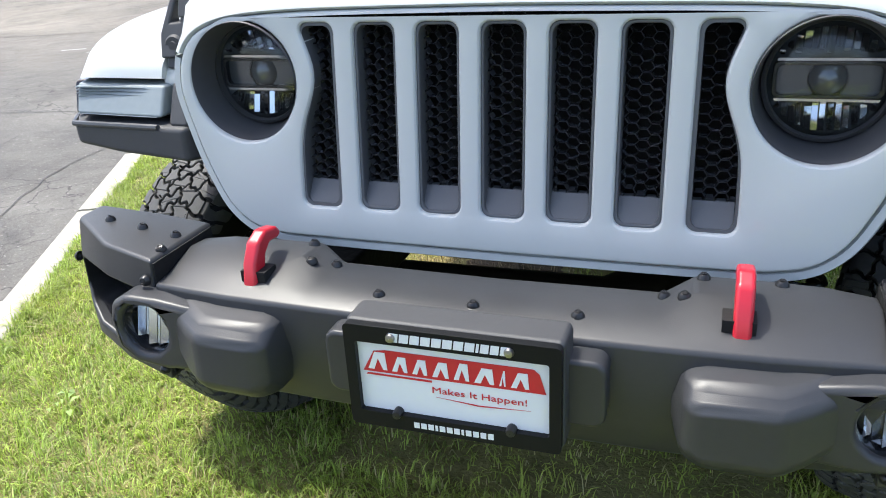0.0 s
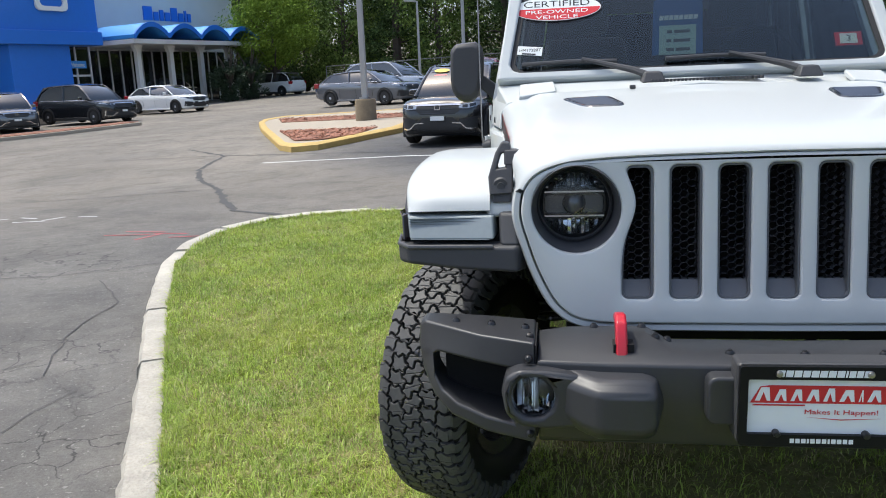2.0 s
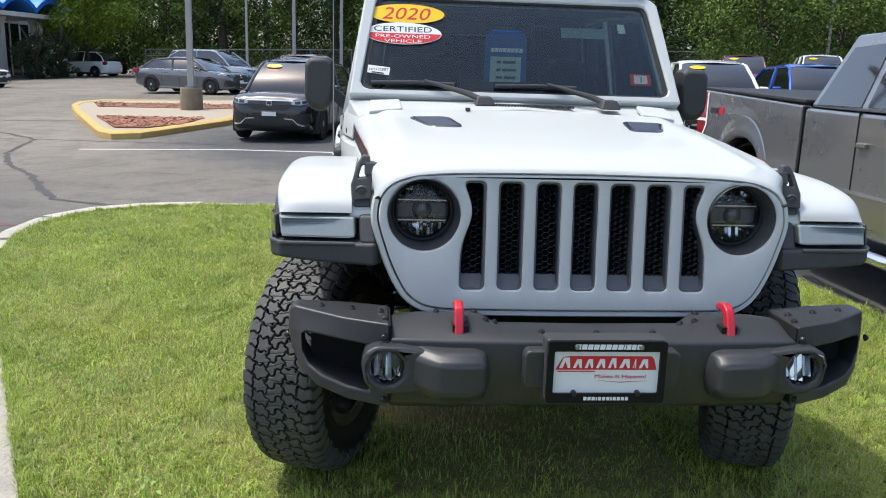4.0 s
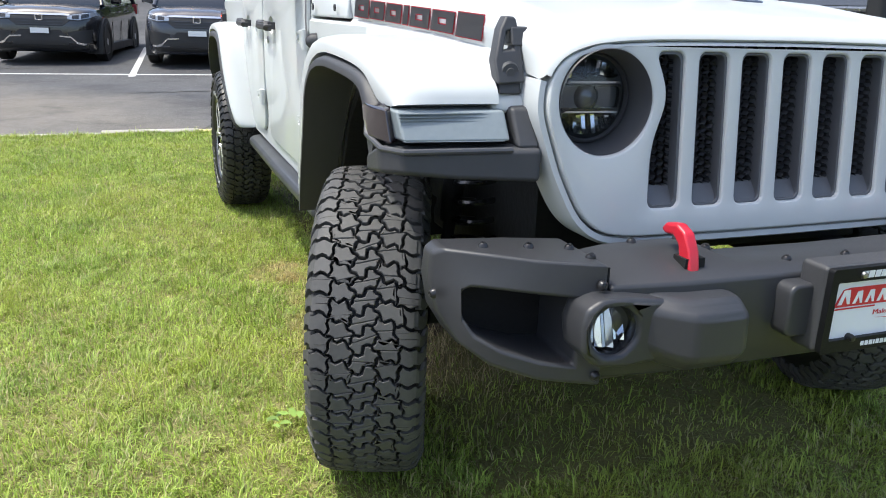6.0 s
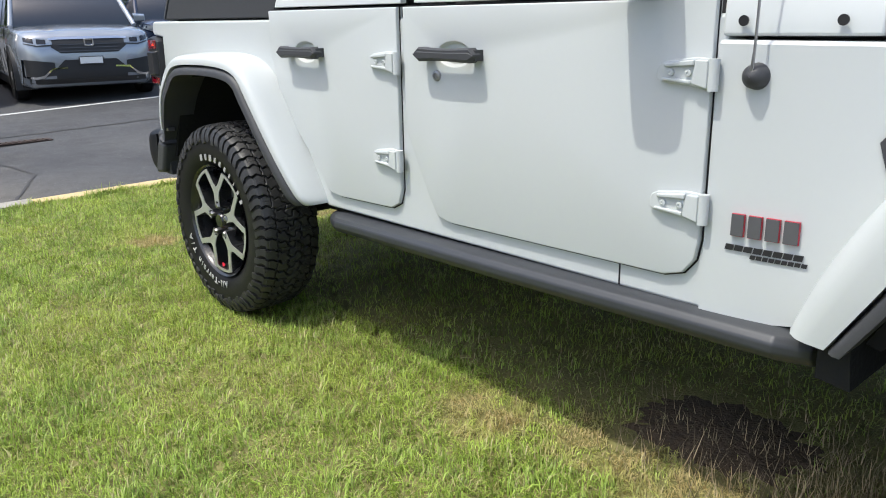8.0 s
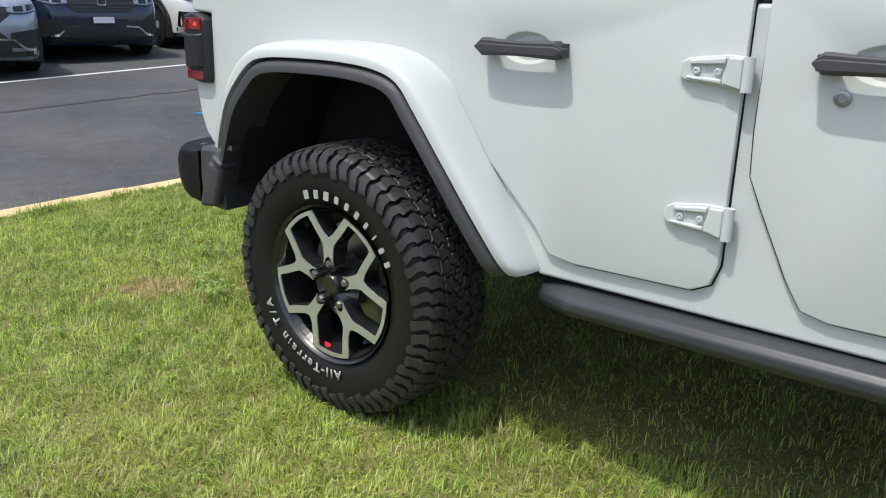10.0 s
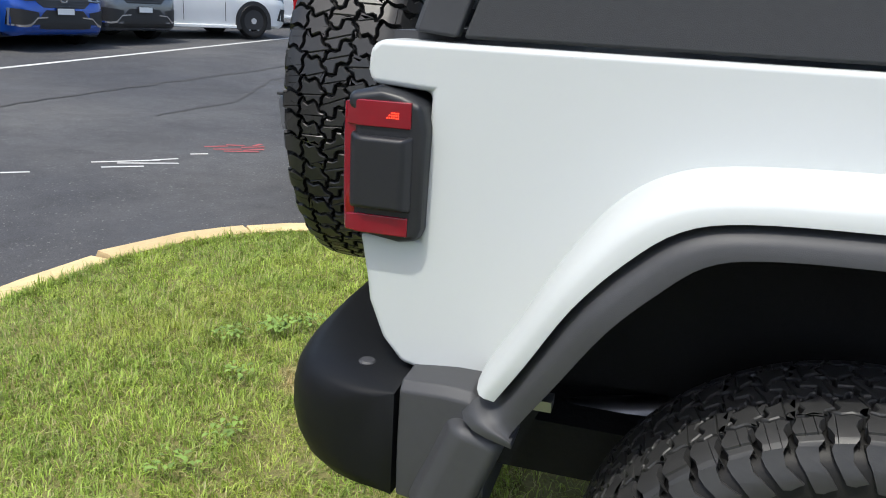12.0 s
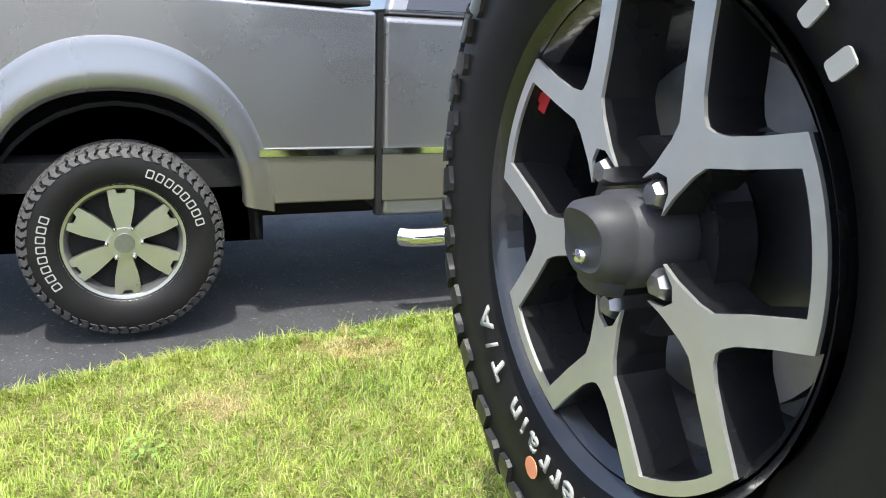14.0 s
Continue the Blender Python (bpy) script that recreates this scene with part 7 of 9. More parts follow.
for x, y, n, s in ((0.70, 4.70, 50, 0.038), (0.58, 4.82, 26, 0.036), (0.82, 4.60, 24, 0.034), (0.30, 4.62, 22, 0.034), (-0.57, 4.03, 40, 0.036), (-0.50, 4.22, 20, 0.034), (-0.27, 4.50, 24, 0.034), (-0.05, 4.45, 18, 0.034),
                   (-1.05, 0.19, 9, 0.05), (-1.35, -0.30, 8, 0.036), (1.60, 4.55, 22, 0.034), (2.30, 3.70, 20, 0.034)):
    weed(x, y, n, s)


# cracks, painted lines and marks on the asphalt
def ribbon(name, pts, width, material, label, category, jag=0.0, lift=0.005):
    bm = bmesh.new()
    rr = random.Random(len(pts) * 7 + int(pts[0][0] * 10))
    fine = []
    for (x1, y1), (x2, y2) in zip(pts, pts[1:]):
        n = max(1, int(math.hypot(x2 - x1, y2 - y1) / (0.14 if jag else 0.8)))
        for k in range(n):
            fine.append((x1 + (x2 - x1) * k / n + rr.uniform(-jag, jag), y1 + (y2 - y1) * k / n + rr.uniform(-jag, jag)))
    fine.append(pts[-1])
    L, R = [], []
    for i, (x, y) in enumerate(fine):
        x1, y1 = fine[max(0, i - 1)]
        x2, y2 = fine[min(len(fine) - 1, i + 1)]
        d = math.hypot(x2 - x1, y2 - y1)
        nx, ny = -(y2 - y1) / d, (x2 - x1) / d
        w = width / 2 * (rr.uniform(0.6, 1.4) if jag else 1.0)
        for lst, s in ((L, 1), (R, -1)):
            px, py = x + nx * w * s, y + ny * w * s
            lst.append(bm.verts.new((px, py, lot(px, py) + lift)))
    for i in range(len(fine) - 1):
        bm.faces.new((L[i], L[i + 1], R[i + 1], R[i]))
    return tagged(part(name, bm, material, smooth=False), label, category, kind="structure")


CR = "dark jagged crack in the asphalt"
for pts, w in (([(-9.5, 16.2), (-7.73, 14.2), (-7.28, 11.9), (-6.5, 10.3), (-5.75, 9.2), (-4.95, 7.65), (-4.45, 6.75), (-3.6, 6.3)], 0.09), ([(-14, 7.2), (-9.5, 8.1), (-7.19, 8.6), (-5.77, 9.0)], 0.035),
               ([(-12, 2.2), (-7.0, 2.9), (-4.6, 3.35), (-3.9, 3.8)], 0.012), ([(-20, 20.5), (-13, 19.0), (-9.0, 18.8), (-4, 17.6)], 0.06), ([(-16, 13.0), (-10, 14.5), (-7.7, 14.2), (-3.0, 12.8)], 0.05),
               ([(-3.2, 1.2), (-3.5, 1.8), (-3.6, 2.6), (-4.1, 3.2)], 0.008), ([(-4.6, 0.2), (-4.2, 1.5), (-4.5, 2.6)], 0.008), ([(-5.2, -2), (-4.0, 0.6), (-3.4, 1.4)], 0.008), ([(-2.6, -1.2), (-3.0, 0.1), (-2.9, 1.0)], 0.007),
               ([(-1.5, 9.55), (2.14, 9.53), (4.75, 9.55), (9, 9.3), (14, 9.6)], 0.05), ([(5.0, 8.3), (6.4, 8.2), (8.4, 8.8), (12, 8.2)], 0.03), ([(8.4, 8.8), (8.0, 7.6), (8.8, 6.5)], 0.03),
               ([(-26, 27), (-18, 25), (-11.5, 26.5), (-6, 27.5)], 0.06), ([(-0.9, 6.3), (-0.4, 7.4), (-0.6, 8.6), (-0.2, 9.1)], 0.025)):
    ribbon("asphalt_crack", pts, w, CRACKTAR, CR, "crack", jag=0.030 if w > 0.04 else 0.022)
ribbon("stall_line", [(-6.2, 12.4), (-3.4, 12.2), (0, 11.3), (4, 11.4), (16, 11.4)], 0.10, PAINT_LINE, "worn white painted parking line", "road marking")
for x in (-1.45,):
    ribbon("stall_line", [(x, 11.4 + (0.9 if x < -2 else 0)), (x + 0.3, 16.5)], 0.10, PAINT_LINE, "worn white painted parking line", "road marking")


def scrawl(name, x, y, rot, rows, material, label):
    e = 0.0
    rr = random.Random(int(x * 100))
    bm = bmesh.new()
    for dx, dy, l, a in rows:
        c, s = math.cos(radians(rot)), math.sin(radians(rot))
        px, py = x + dx * c - dy * s, y + dx * s + dy * c
        ca, sa = math.cos(radians(rot + a)), math.sin(radians(rot + a))
        q = []
        for u, v in ((-l / 2, -0.02), (l / 2, -0.015), (l / 2, 0.02), (-l / 2, 0.015)):
            X, Y = px + u * ca - v * sa, py + u * sa + v * ca
            q.append(bm.verts.new((X, Y, lot(X, Y) + 0.005)))
        bm.faces.new(q)
    return tagged(part(name, bm, material, smooth=False), label, "road marking", kind="structure")


scrawl("spray_mark", 4.3, 6.95, -48, [(-0.18, 0.05, 0.2, 5), (0.0, 0.10, 0.16, -10), (0.14, 0.03, 0.22, 8), (-0.1, -0.06, 0.24, 0), (0.12, -0.08, 0.2, 12), (0.0, -0.15, 0.3, -4), (0.2, 0.12, 0.12, 40)], PAINT_RED, "red sprayed utility mark on asphalt")
scrawl("spray_mark", 3.3, 7.2, -45, [(-0.1, 0.08, 0.5, 3), (0.05, 0.0, 0.45, -6), (-0.15, -0.1, 0.3, 0), (0.2, 0.12, 0.2, 10), (-0.9, -0.2, 0.25, 0), (0.5, 0.3, 0.15, 0)], PAINT_LINE, "white sprayed utility mark on asphalt")
scrawl("spray_mark", 2.5, 8.33, 20, [(0, 0, 0.26, 0), (0.08, 0.07, 0.12, 60), (-0.06, 0.04, 0.16, -20)], PAINT_BLUE, "blue sprayed utility mark on asphalt")
scrawl("spray_mark", -4.65, 5.13, 0, [(-0.3, 0, 0.5, 4), (0.15, 0.06, 0.4, -6), (0.0, -0.12, 0.35, 70), (-0.2, 0.2, 0.5, -8), (0.4, -0.15, 0.3, 10)], PAINT_RED, "red sprayed utility mark on asphalt")
scrawl("spray_mark", -7.0, 6.5, 0, [(-0.5, 0, 0.3, 30), (-0.1, 0.1, 0.3, -20), (0.3, 0.0, 0.3, 60), (0.7, 0.1, 0.25, 0), (0.1, -0.2, 0.4, 5)], PAINT_LINE, "white sprayed utility mark on asphalt")
bm = box((-0.45, 9.0, 0.0), (0.25, 9.16, 0.012))
for k in range(11):
    box((-0.42 + k * 0.06, 9.02, 0.012), (-0.39 + k * 0.06, 9.14, 0.02), bm)
g = part("drain_grate", bm, GRATE)
g.location.z = lot(0, 9.1) + 0.002
tagged(g, "rusty iron drain grate set in asphalt", "drain")


# ---------------------------------------------------------------- vehicles of the lot
def paint(name, c, metal=0.3):
    return mat(name, c, 0.22, metal=metal, var=0.05, coat=0.9, rvar=0.05, scale=2)


P_BLACK, P_GREY, P_SILVER, P_NAVY = paint("black_car_paint", (0.008, 0.009, 0.011), 0.0), paint("grey_car_paint", (0.16, 0.17, 0.19), 0.5), paint("silver_blue_car_paint", (0.36, 0.39, 0.43), 0.5), paint("navy_car_paint", (0.014, 0.022, 0.05), 0.2)
P_WHITE, P_BLUE, P_RED = paint("white_car_paint", (0.78, 0.79, 0.78), 0.0), paint("bright_blue_car_paint", (0.012, 0.08, 0.42), 0.4), paint("dark_red_car_paint", (0.22, 0.02, 0.03), 0.4)
P_SLATE = paint("slate_car_paint", (0.045, 0.050, 0.065), 0.3)
CARGLASS = mat("dark_car_glass", (0.012, 0.014, 0.016), 0.04, var=0.1, coat=1.0, spec=0.8, rvar=0.02)
CARTRIM = mat("black_car_trim", (0.02, 0.02, 0.021), 0.55, var=0.2)
CARRIM = mat("grey_car_rim", (0.50, 0.51, 0.53), 0.3, metal=0.4, var=0.15)
CARLAMP = mat("clear_car_lamp", (0.34, 0.37, 0.40), 0.12, metal=0.5, var=0.4, scale=25, coat=0.8)
CARTAIL = mat("red_car_lamp", (0.30, 0.01, 0.015), 0.15, var=0.1, coat=0.8)


def car_wheel(parent, x, y, r, s, rim=CARRIM):
    """One wheel of a lot car; s is the side it faces."""
    w = part("wheel", lathe([(r * 0.62, -0.08), (r * 0.72, -0.10), (r * 0.93, -0.098), (r, -0.07), (r, 0.07), (r * 0.93, 0.098), (r * 0.62, 0.08)], 36, 0), RUBBER, parent)
    bm = lathe([(r * 0.66, -0.085), (r * 0.64, -0.06), (r * 0.6, 0.05)], 36, 0)
    for k in range(5):
        a = 72 * k + 18
        p, q = polar(r * 0.10, a), polar(r * 0.64, a)
        n = polar(1, a + 90)
        prism([(p[0] + n[0] * r * 0.09, p[1] + n[1] * r * 0.09), (q[0] + n[0] * r * 0.13, q[1] + n[1] * r * 0.13), (q[0] - n[0] * r * 0.13, q[1] - n[1] * r * 0.13), (p[0] - n[0] * r * 0.09, p[1] - n[1] * r * 0.09)], 0, -0.085, -0.06, bm)
    disc(r * 0.18, 20, 0, -0.09, thick=0.02, bm=bm)
    part("rim", bm, rim, w, smooth=False)
    # Black disc added behind the spokes, giving the shade inside the wheel.
    part("rim_back", lathe([(0.001, -0.03), (r * 0.62, -0.03)], 24, 0), DARK, w)
    w.matrix_basis = pose(x, y, r, 0, 0, 0 if s < 0 else 180)
    return w


def lot_car(x, y, rz, colour, kind, label, L=4.45, W=1.80, H=1.62, sticker=True, cladding=True):
    """A parked car: (x, y) is the middle of its front axle; it faces its local -y. kind: suv or sedan."""
    hw, suv = W / 2, kind == "suv"
    m = pose(x, y, lot(x, y), 0, 0, rz) @ pose(0, -0.185 * L, 0)
    e = empty("parked_car")
    e.matrix_basis = m
    tagged(e, label, "car", group="parked cars")
    belt = 0.60 * H if suv else 0.655 * H
    hood = belt - 0.02
    st = [(0.0, 0.66, 0.34, 0.64 * hood), (0.006, 0.76, 0.27, 0.78 * hood), (0.018, 0.84, 0.22, 0.875 * hood), (0.04, 0.91, 0.19, 0.925 * hood), (0.075, 0.96, 0.18, 0.955 * hood), (0.12, 0.985, 0.18, 0.975 * hood), (0.19, 1.0, 0.18, 0.99 * hood),
          (0.28, 1.0, 0.18, hood + 0.01), (0.45, 1.0, 0.18, belt), (0.62, 1.0, 0.18, belt + 0.02), (0.80, 0.995, 0.19, belt + 0.05), (0.93, 0.96, 0.24, belt + (0.06 if suv else 0.02)), (0.985, 0.90, 0.30, belt + (0.04 if suv else -0.02)), (1.0, 0.84, 0.40, belt * 0.82)]
    rings = []
    for s, wf, zb, zt in st:
        w, yy = hw * wf, s * L
        half = [(-w * 0.88, zb), (-w * 0.96, zb + 0.06), (-w * 0.975, zb + (zt - zb) * 0.35), (-w, zb + (zt - zb) * 0.66), (-w * 0.985, zb + (zt - zb) * 0.82), (-w * 0.94, zt - 0.035), (-w * 0.86, zt - 0.004), (-w * 0.66, zt + 0.02), (-w * 0.58, zt + 0.012), (-w * 0.30, zt + 0.03)]
        rings.append([(a, yy, b) for a, b in half] + [(-a, yy, b) for a, b in half[::-1]])
    body = loft(rings)
    tree_of = BVHTree.FromBMesh(body)
    part("body", body, colour, e, sharp=42)

    def on_front(px, pz, proud):
        hit = tree_of.ray_cast(Vector((px, -1.0, pz)), Vector((0, 1, 0)))[0]
        yy = hit.y if hit else 0.10 * L
        return Vector((px, min(yy, 0.16 * L) - proud, pz))

    def front_patch(name, edge, material, proud=0.008, rows=4, flip=False):
        """A piece laid on the car's front between a lower and an upper line: edge holds (x, low, high)."""
        fine = []
        for (a, l0, h0), (b, l1, h1) in zip(edge, edge[1:]):
            for k in range(4):
                f = k / 4
                fine.append((a + (b - a) * f, l0 + (l1 - l0) * f, h0 + (h1 - h0) * f))
        fine.append(edge[-1])
        bm = bmesh.new()
        for pr in (proud, -0.04):
            g = [[bm.verts.new(on_front(px, l + (h - l) * k / rows, pr)) for k in range(rows + 1)] for px, l, h in fine]
            for a, b in zip(g, g[1:]):
                for k in range(rows):
                    bm.faces.new((a[k], a[k + 1], b[k + 1], b[k]))
            if pr == proud:
                top = g
        for i in range(len(fine) - 1):
            for k in (0, rows):
                bm.faces.new((top[i][k], top[i + 1][k], g[i + 1][k], g[i][k]))
        return part(name, bm, material, e, flip=flip)

    gh = [(0.235, 0.0), (0.30, 0.46), (0.385, 0.90), (0.45, 1.0), (0.60, 1.0), (0.78, 0.965 if suv else 0.82), (0.88, 0.90 if suv else 0.36), (0.985 if suv else 0.93, 0.0)]
    rings, roof = [], []
    for s, k in gh:
        z0, z1 = belt, belt + 0.012 + (H - belt) * k
        wt, yy = hw * (0.90 - 0.17 * k), s * L
        rings.append([(-hw * 0.90, yy, z0 - 0.02), (-wt, yy, z1 - 0.04 * k), (-wt * 0.86, yy - 0.02 * k, z1), (wt * 0.86, yy - 0.02 * k, z1), (wt, yy, z1 - 0.04 * k), (hw * 0.90, yy, z0 - 0.02)])
        if k > 0.85 or (suv and s > 0.8 and k > 0.8):
            roof.append([(-wt - 0.008, yy, z1 - 0.05), (-wt * 0.94, yy, z1 - 0.008), (-wt * 0.8, yy, z1 + 0.014), (0, yy, z1 + 0.034), (wt * 0.8, yy, z1 + 0.014), (wt * 0.94, yy, z1 - 0.008), (wt + 0.008, yy, z1 - 0.05)])
    part("glass_house", loft(rings), CARGLASS, e, sharp=50)
    part("roof", loft(roof, closed=False, caps=False), colour, e)
    rear_dark = CARTRIM if suv and cladding else colour
    for sgn in (-1, 1):
        fl = sgn > 0
        pz = lambda s, k: (-(hw * (0.905 - 0.17 * k)), s * L, belt + (H - belt) * k - 0.035 * k)
        for line in (((0.225, -0.02), (0.30, 0.47), (0.39, 0.93), (0.45, 1.0)), ((0.585, 0.0), (0.60, 1.0)), ((0.955 if suv else 0.91, 0.03), (0.90 if suv else 0.86, 0.60 if suv else 0.42), (0.80, 0.95 if suv else 0.80))):
            part("pillar", tube([pz(s, k) for s, k in line], 0.036, 8), colour, e, flip=fl)
        part("roof_line", tube([pz(0.45, 1.0), pz(0.60, 1.0), pz(0.78, 0.965 if suv else 0.82)], 0.030, 8), colour, e, flip=fl)
        part("belt_trim", tube([(-hw * 0.915, s * L, belt + 0.005) for s in (0.27, 0.45, 0.62, 0.9)], 0.010, 6), CHROME, e, flip=fl)
        front_patch("headlamp", [(-hw * 0.955, hood * 0.845, hood * 0.905), (-hw * 0.86, hood * 0.80, hood * 0.895), (-hw * 0.70, hood * 0.765, hood * 0.870), (-hw * 0.50, hood * 0.775, hood * 0.845)], CARLAMP, 0.010, flip=fl)
        front_patch("lamp_eyebrow", [(-hw * 0.86, hood * 0.785, hood * 0.80), (-hw * 0.70, hood * 0.750, hood * 0.765), (-hw * 0.50, hood * 0.76, hood * 0.775)], CARTRIM, 0.011, 1, flip=fl)
        front_patch("lamp_projector", [(-hw * 0.86, hood * 0.815, hood * 0.875), (-hw * 0.74, hood * 0.79, hood * 0.86)], LAMPDARK, 0.014, 2, flip=fl)
        front_patch("lamp_projector", [(-hw * 0.70, hood * 0.785, hood * 0.85), (-hw * 0.58, hood * 0.785, hood * 0.84)], LAMPDARK, 0.014, 2, flip=fl)
        front_patch("fog_recess", [(-hw * 0.90, 0.36, 0.575), (-hw * 0.78, 0.34, 0.565), (-hw * 0.50, 0.36, 0.53)], CARTRIM, 0.008, flip=fl)
        front_patch("fog_trim", [(-hw * 0.90, 0.335, 0.36), (-hw * 0.76, 0.315, 0.345), (-hw * 0.66, 0.33, 0.365), (-hw * 0.54, 0.435, 0.46), (-hw * 0.34, 0.45, 0.47)], CHROME if suv else CARTRIM, 0.014, 1, flip=fl)
        front_patch("fog_edge", [(-hw * 0.915, 0.345, 0.575), (-hw * 0.895, 0.345, 0.575)], CHROME if suv else CARTRIM, 0.014, 1, flip=fl)
        part("tail_lamp", box((-hw * 0.965, 0.94 * L, belt * 0.80), (-hw * 0.72, 0.996 * L, belt * 1.02)), CARTAIL, e, bevel=0.03, flip=fl)
        mirror = loft([[(-hw - 0.17, 0.300 * L, belt + 0.05), (-hw - 0.17, 0.300 * L, belt + 0.13), (-hw + 0.0, 0.305 * L, belt + 0.14), (-hw + 0.0, 0.305 * L, belt + 0.03)], [(-hw - 0.19, 0.318 * L, belt + 0.03), (-hw - 0.19, 0.318 * L, belt + 0.15), (-hw + 0.0, 0.325 * L, belt + 0.16), (-hw + 0.0, 0.325 * L, belt + 0.01)]])
        part("door_mirror", mirror, colour, e, bevel=0.02, flip=fl)
        part("sill_trim", box((-hw - 0.004, 0.24 * L, 0.17), (-hw + 0.1, 0.74 * L, 0.31 if suv else 0.24)), rear_dark, e, bevel=0.02, flip=fl)
        for yy in (0.185 * L, 0.80 * L):
            r = 0.350 if suv else 0.325
            arch = [(yy + (r + 0.06) * math.cos(a), r + (r + 0.06) * math.sin(a)) for a in [math.pi * k / 18 for k in range(19)]]
            part("wheel_arch", prism(arch + [(yy - r - 0.055, 0.16), (yy + r + 0.055, 0.16)], 0, -hw - 0.008, -hw + 0.25), CARTRIM, e, flip=fl)
            car_wheel(e, sgn * (hw - 0.080), yy, r, sgn)
        for s in (0.44, 0.63):
            part("door_handle", box((-hw - 0.014, s * L, belt - 0.13), (-hw + 0.01, s * L + 0.17, belt - 0.105)), colour, e, bevel=0.006, flip=fl)
        for s in (0.315, 0.50, 0.685):
            part("door_seam", tube([(-hw * 0.985, s * L, 0.30), (-hw - 0.0005, s * L + 0.01, belt * 0.68), (-hw * 0.965, s * L + 0.01, belt - 0.03)], 0.005, 4), DARK, e, flip=fl)
    front_patch("grille", [(-hw * 0.52, hood * 0.74, hood * 0.83), (-hw * 0.40, hood * 0.655, hood * 0.84), (hw * 0.40, hood * 0.655, hood * 0.84), (hw * 0.52, hood * 0.74, hood * 0.83)], CARTRIM, 0.006)
    for k in range(3):
        z = hood * (0.675 + 0.045 * k)
        front_patch("grille_slat", [(-hw * 0.42, z, z + 0.012), (hw * 0.42, z, z + 0.012)], HEX, 0.012, 1)
    front_patch("grille_bar", [(-hw * 0.54, hood * 0.835, hood * 0.86), (-hw * 0.40, hood * 0.84, hood * 0.872), (hw * 0.40, hood * 0.84, hood * 0.872), (hw * 0.54, hood * 0.835, hood * 0.86)], CHROME if suv and colour not in (P_BLUE,) else LAMPDARK, 0.016, 2)
    c = on_front(0, hood * 0.795, 0.03)
    part("emblem", put(holed(rrect(-0.062, -0.050, 0.062, 0.050, 0.02), [rrect(-0.044, -0.032, 0.044, 0.032, 0.012)], 1, 0, 0.02), Matrix.Translation(c)), CHROME, e, bevel=0.003)
    front_patch("lower_intake", [(-hw * 0.50, 0.30, 0.44), (-hw * 0.36, 0.29, 0.56), (hw * 0.36, 0.29, 0.56), (hw * 0.50, 0.30, 0.44)], CARTRIM, 0.008)
    if suv and cladding:
        front_patch("bumper_cladding", [(-hw * 0.92, 0.20, 0.325), (-hw * 0.6, 0.20, 0.315), (hw * 0.6, 0.20, 0.315), (hw * 0.92, 0.20, 0.325)], CARTRIM, 0.010, 2)
    c = on_front(0, 0.545, 0.03)
    plate = part("front_plate", put(box((-0.155, 0, -0.055), (0.155, 0.015, 0.055)), Matrix.Translation(c)), CARTRIM, e, bevel=0.004)
    part("plate_face", put(box((-0.145, -0.002, -0.040), (0.145, 0.001, 0.045)), Matrix.Translation(c)), STICK_WHITE, plate)
    if sticker:
        k, s = 0.80, 0.235 + 0.15 * 0.89
        part("windscreen_sticker", put(prism(oval(0, 0, 0.17, 0.055, 24), 1, 0, 0.004), Matrix.Translation((-0.36, s * L - 0.075, belt + (H - belt) * k)) @ Matrix.Rotation(radians(-46), 4, "X")), STICK_YELLOW, e)
        part("windscreen_sticker", put(prism(oval(0, 0, 0.15, 0.04, 24), 1, 0, 0.004), Matrix.Translation((-0.36, s * L - 0.175, belt + (H - belt) * (k - 0.16))) @ Matrix.Rotation(radians(-46), 4, "X")), STICK_RED, e)
    return e


RZ = -10
lot_car(-2.70, 14.1, RZ, P_BLACK, "suv", "black compact SUV parked nose-out in the lot", 4.35, 1.77, 1.62)
lot_car(-0.25, 13.0, RZ, P_SLATE, "suv", "dark slate compact SUV parked nose-out in the lot", 4.35, 1.77, 1.62)
lot_car(1.78, 12.35, RZ, P_SILVER, "suv", "silver-blue SUV parked nose-out in the lot", 4.6, 1.84, 1.68)
lot_car(3.95, 13.2, RZ, P_NAVY, "suv", "dark navy SUV parked nose-out in the lot", 4.6, 1.84, 1.68, False)
lot_car(6.35, 13.4, RZ, P_WHITE, "suv", "white SUV parked nose-out in the lot", 4.6, 1.84, 1.62)
lot_car(8.55, 13.0, RZ, P_BLUE, "suv", "bright blue compact SUV parked nose-out in the lot", 4.35, 1.77, 1.55, False, False)
lot_car(10.4, 13.0, RZ, P_GREY, "suv", "grey SUV parked nose-out in the lot", 4.6, 1.84, 1.68, False)
lot_car(13.5, 12.4, 58, P_WHITE, "sedan", "white sedan parked across the lot", 4.65, 1.80, 1.42, False)
lot_car(18.6, 12.6, 58, P_WHITE, "sedan", "second white sedan parked across the lot", 4.65, 1.80, 1.42, False)
lot_car(-7.3, 31.8, 66, P_GREY, "sedan", "grey sedan parked across the lot", 4.8, 1.80, 1.45, False)
lot_car(-7.4, 37.4, 66, P_SILVER, "suv", "silver wagon parked behind a sedan", 5.1, 1.95, 1.75, False)
lot_car(-22.6, 56.4, -112, P_WHITE, "suv", "white SUV parked before the tree line", 4.6, 1.84, 1.70, False)
lot_car(-19.8, 38.0, 70, P_WHITE, "sedan", "white sedan parked before the showroom", 4.65, 1.80, 1.42, False)
lot_car(-20.9, 32.3, 72, P_BLACK, "suv", "black SUV parked before the showroom", 4.9, 1.95, 1.78, False)
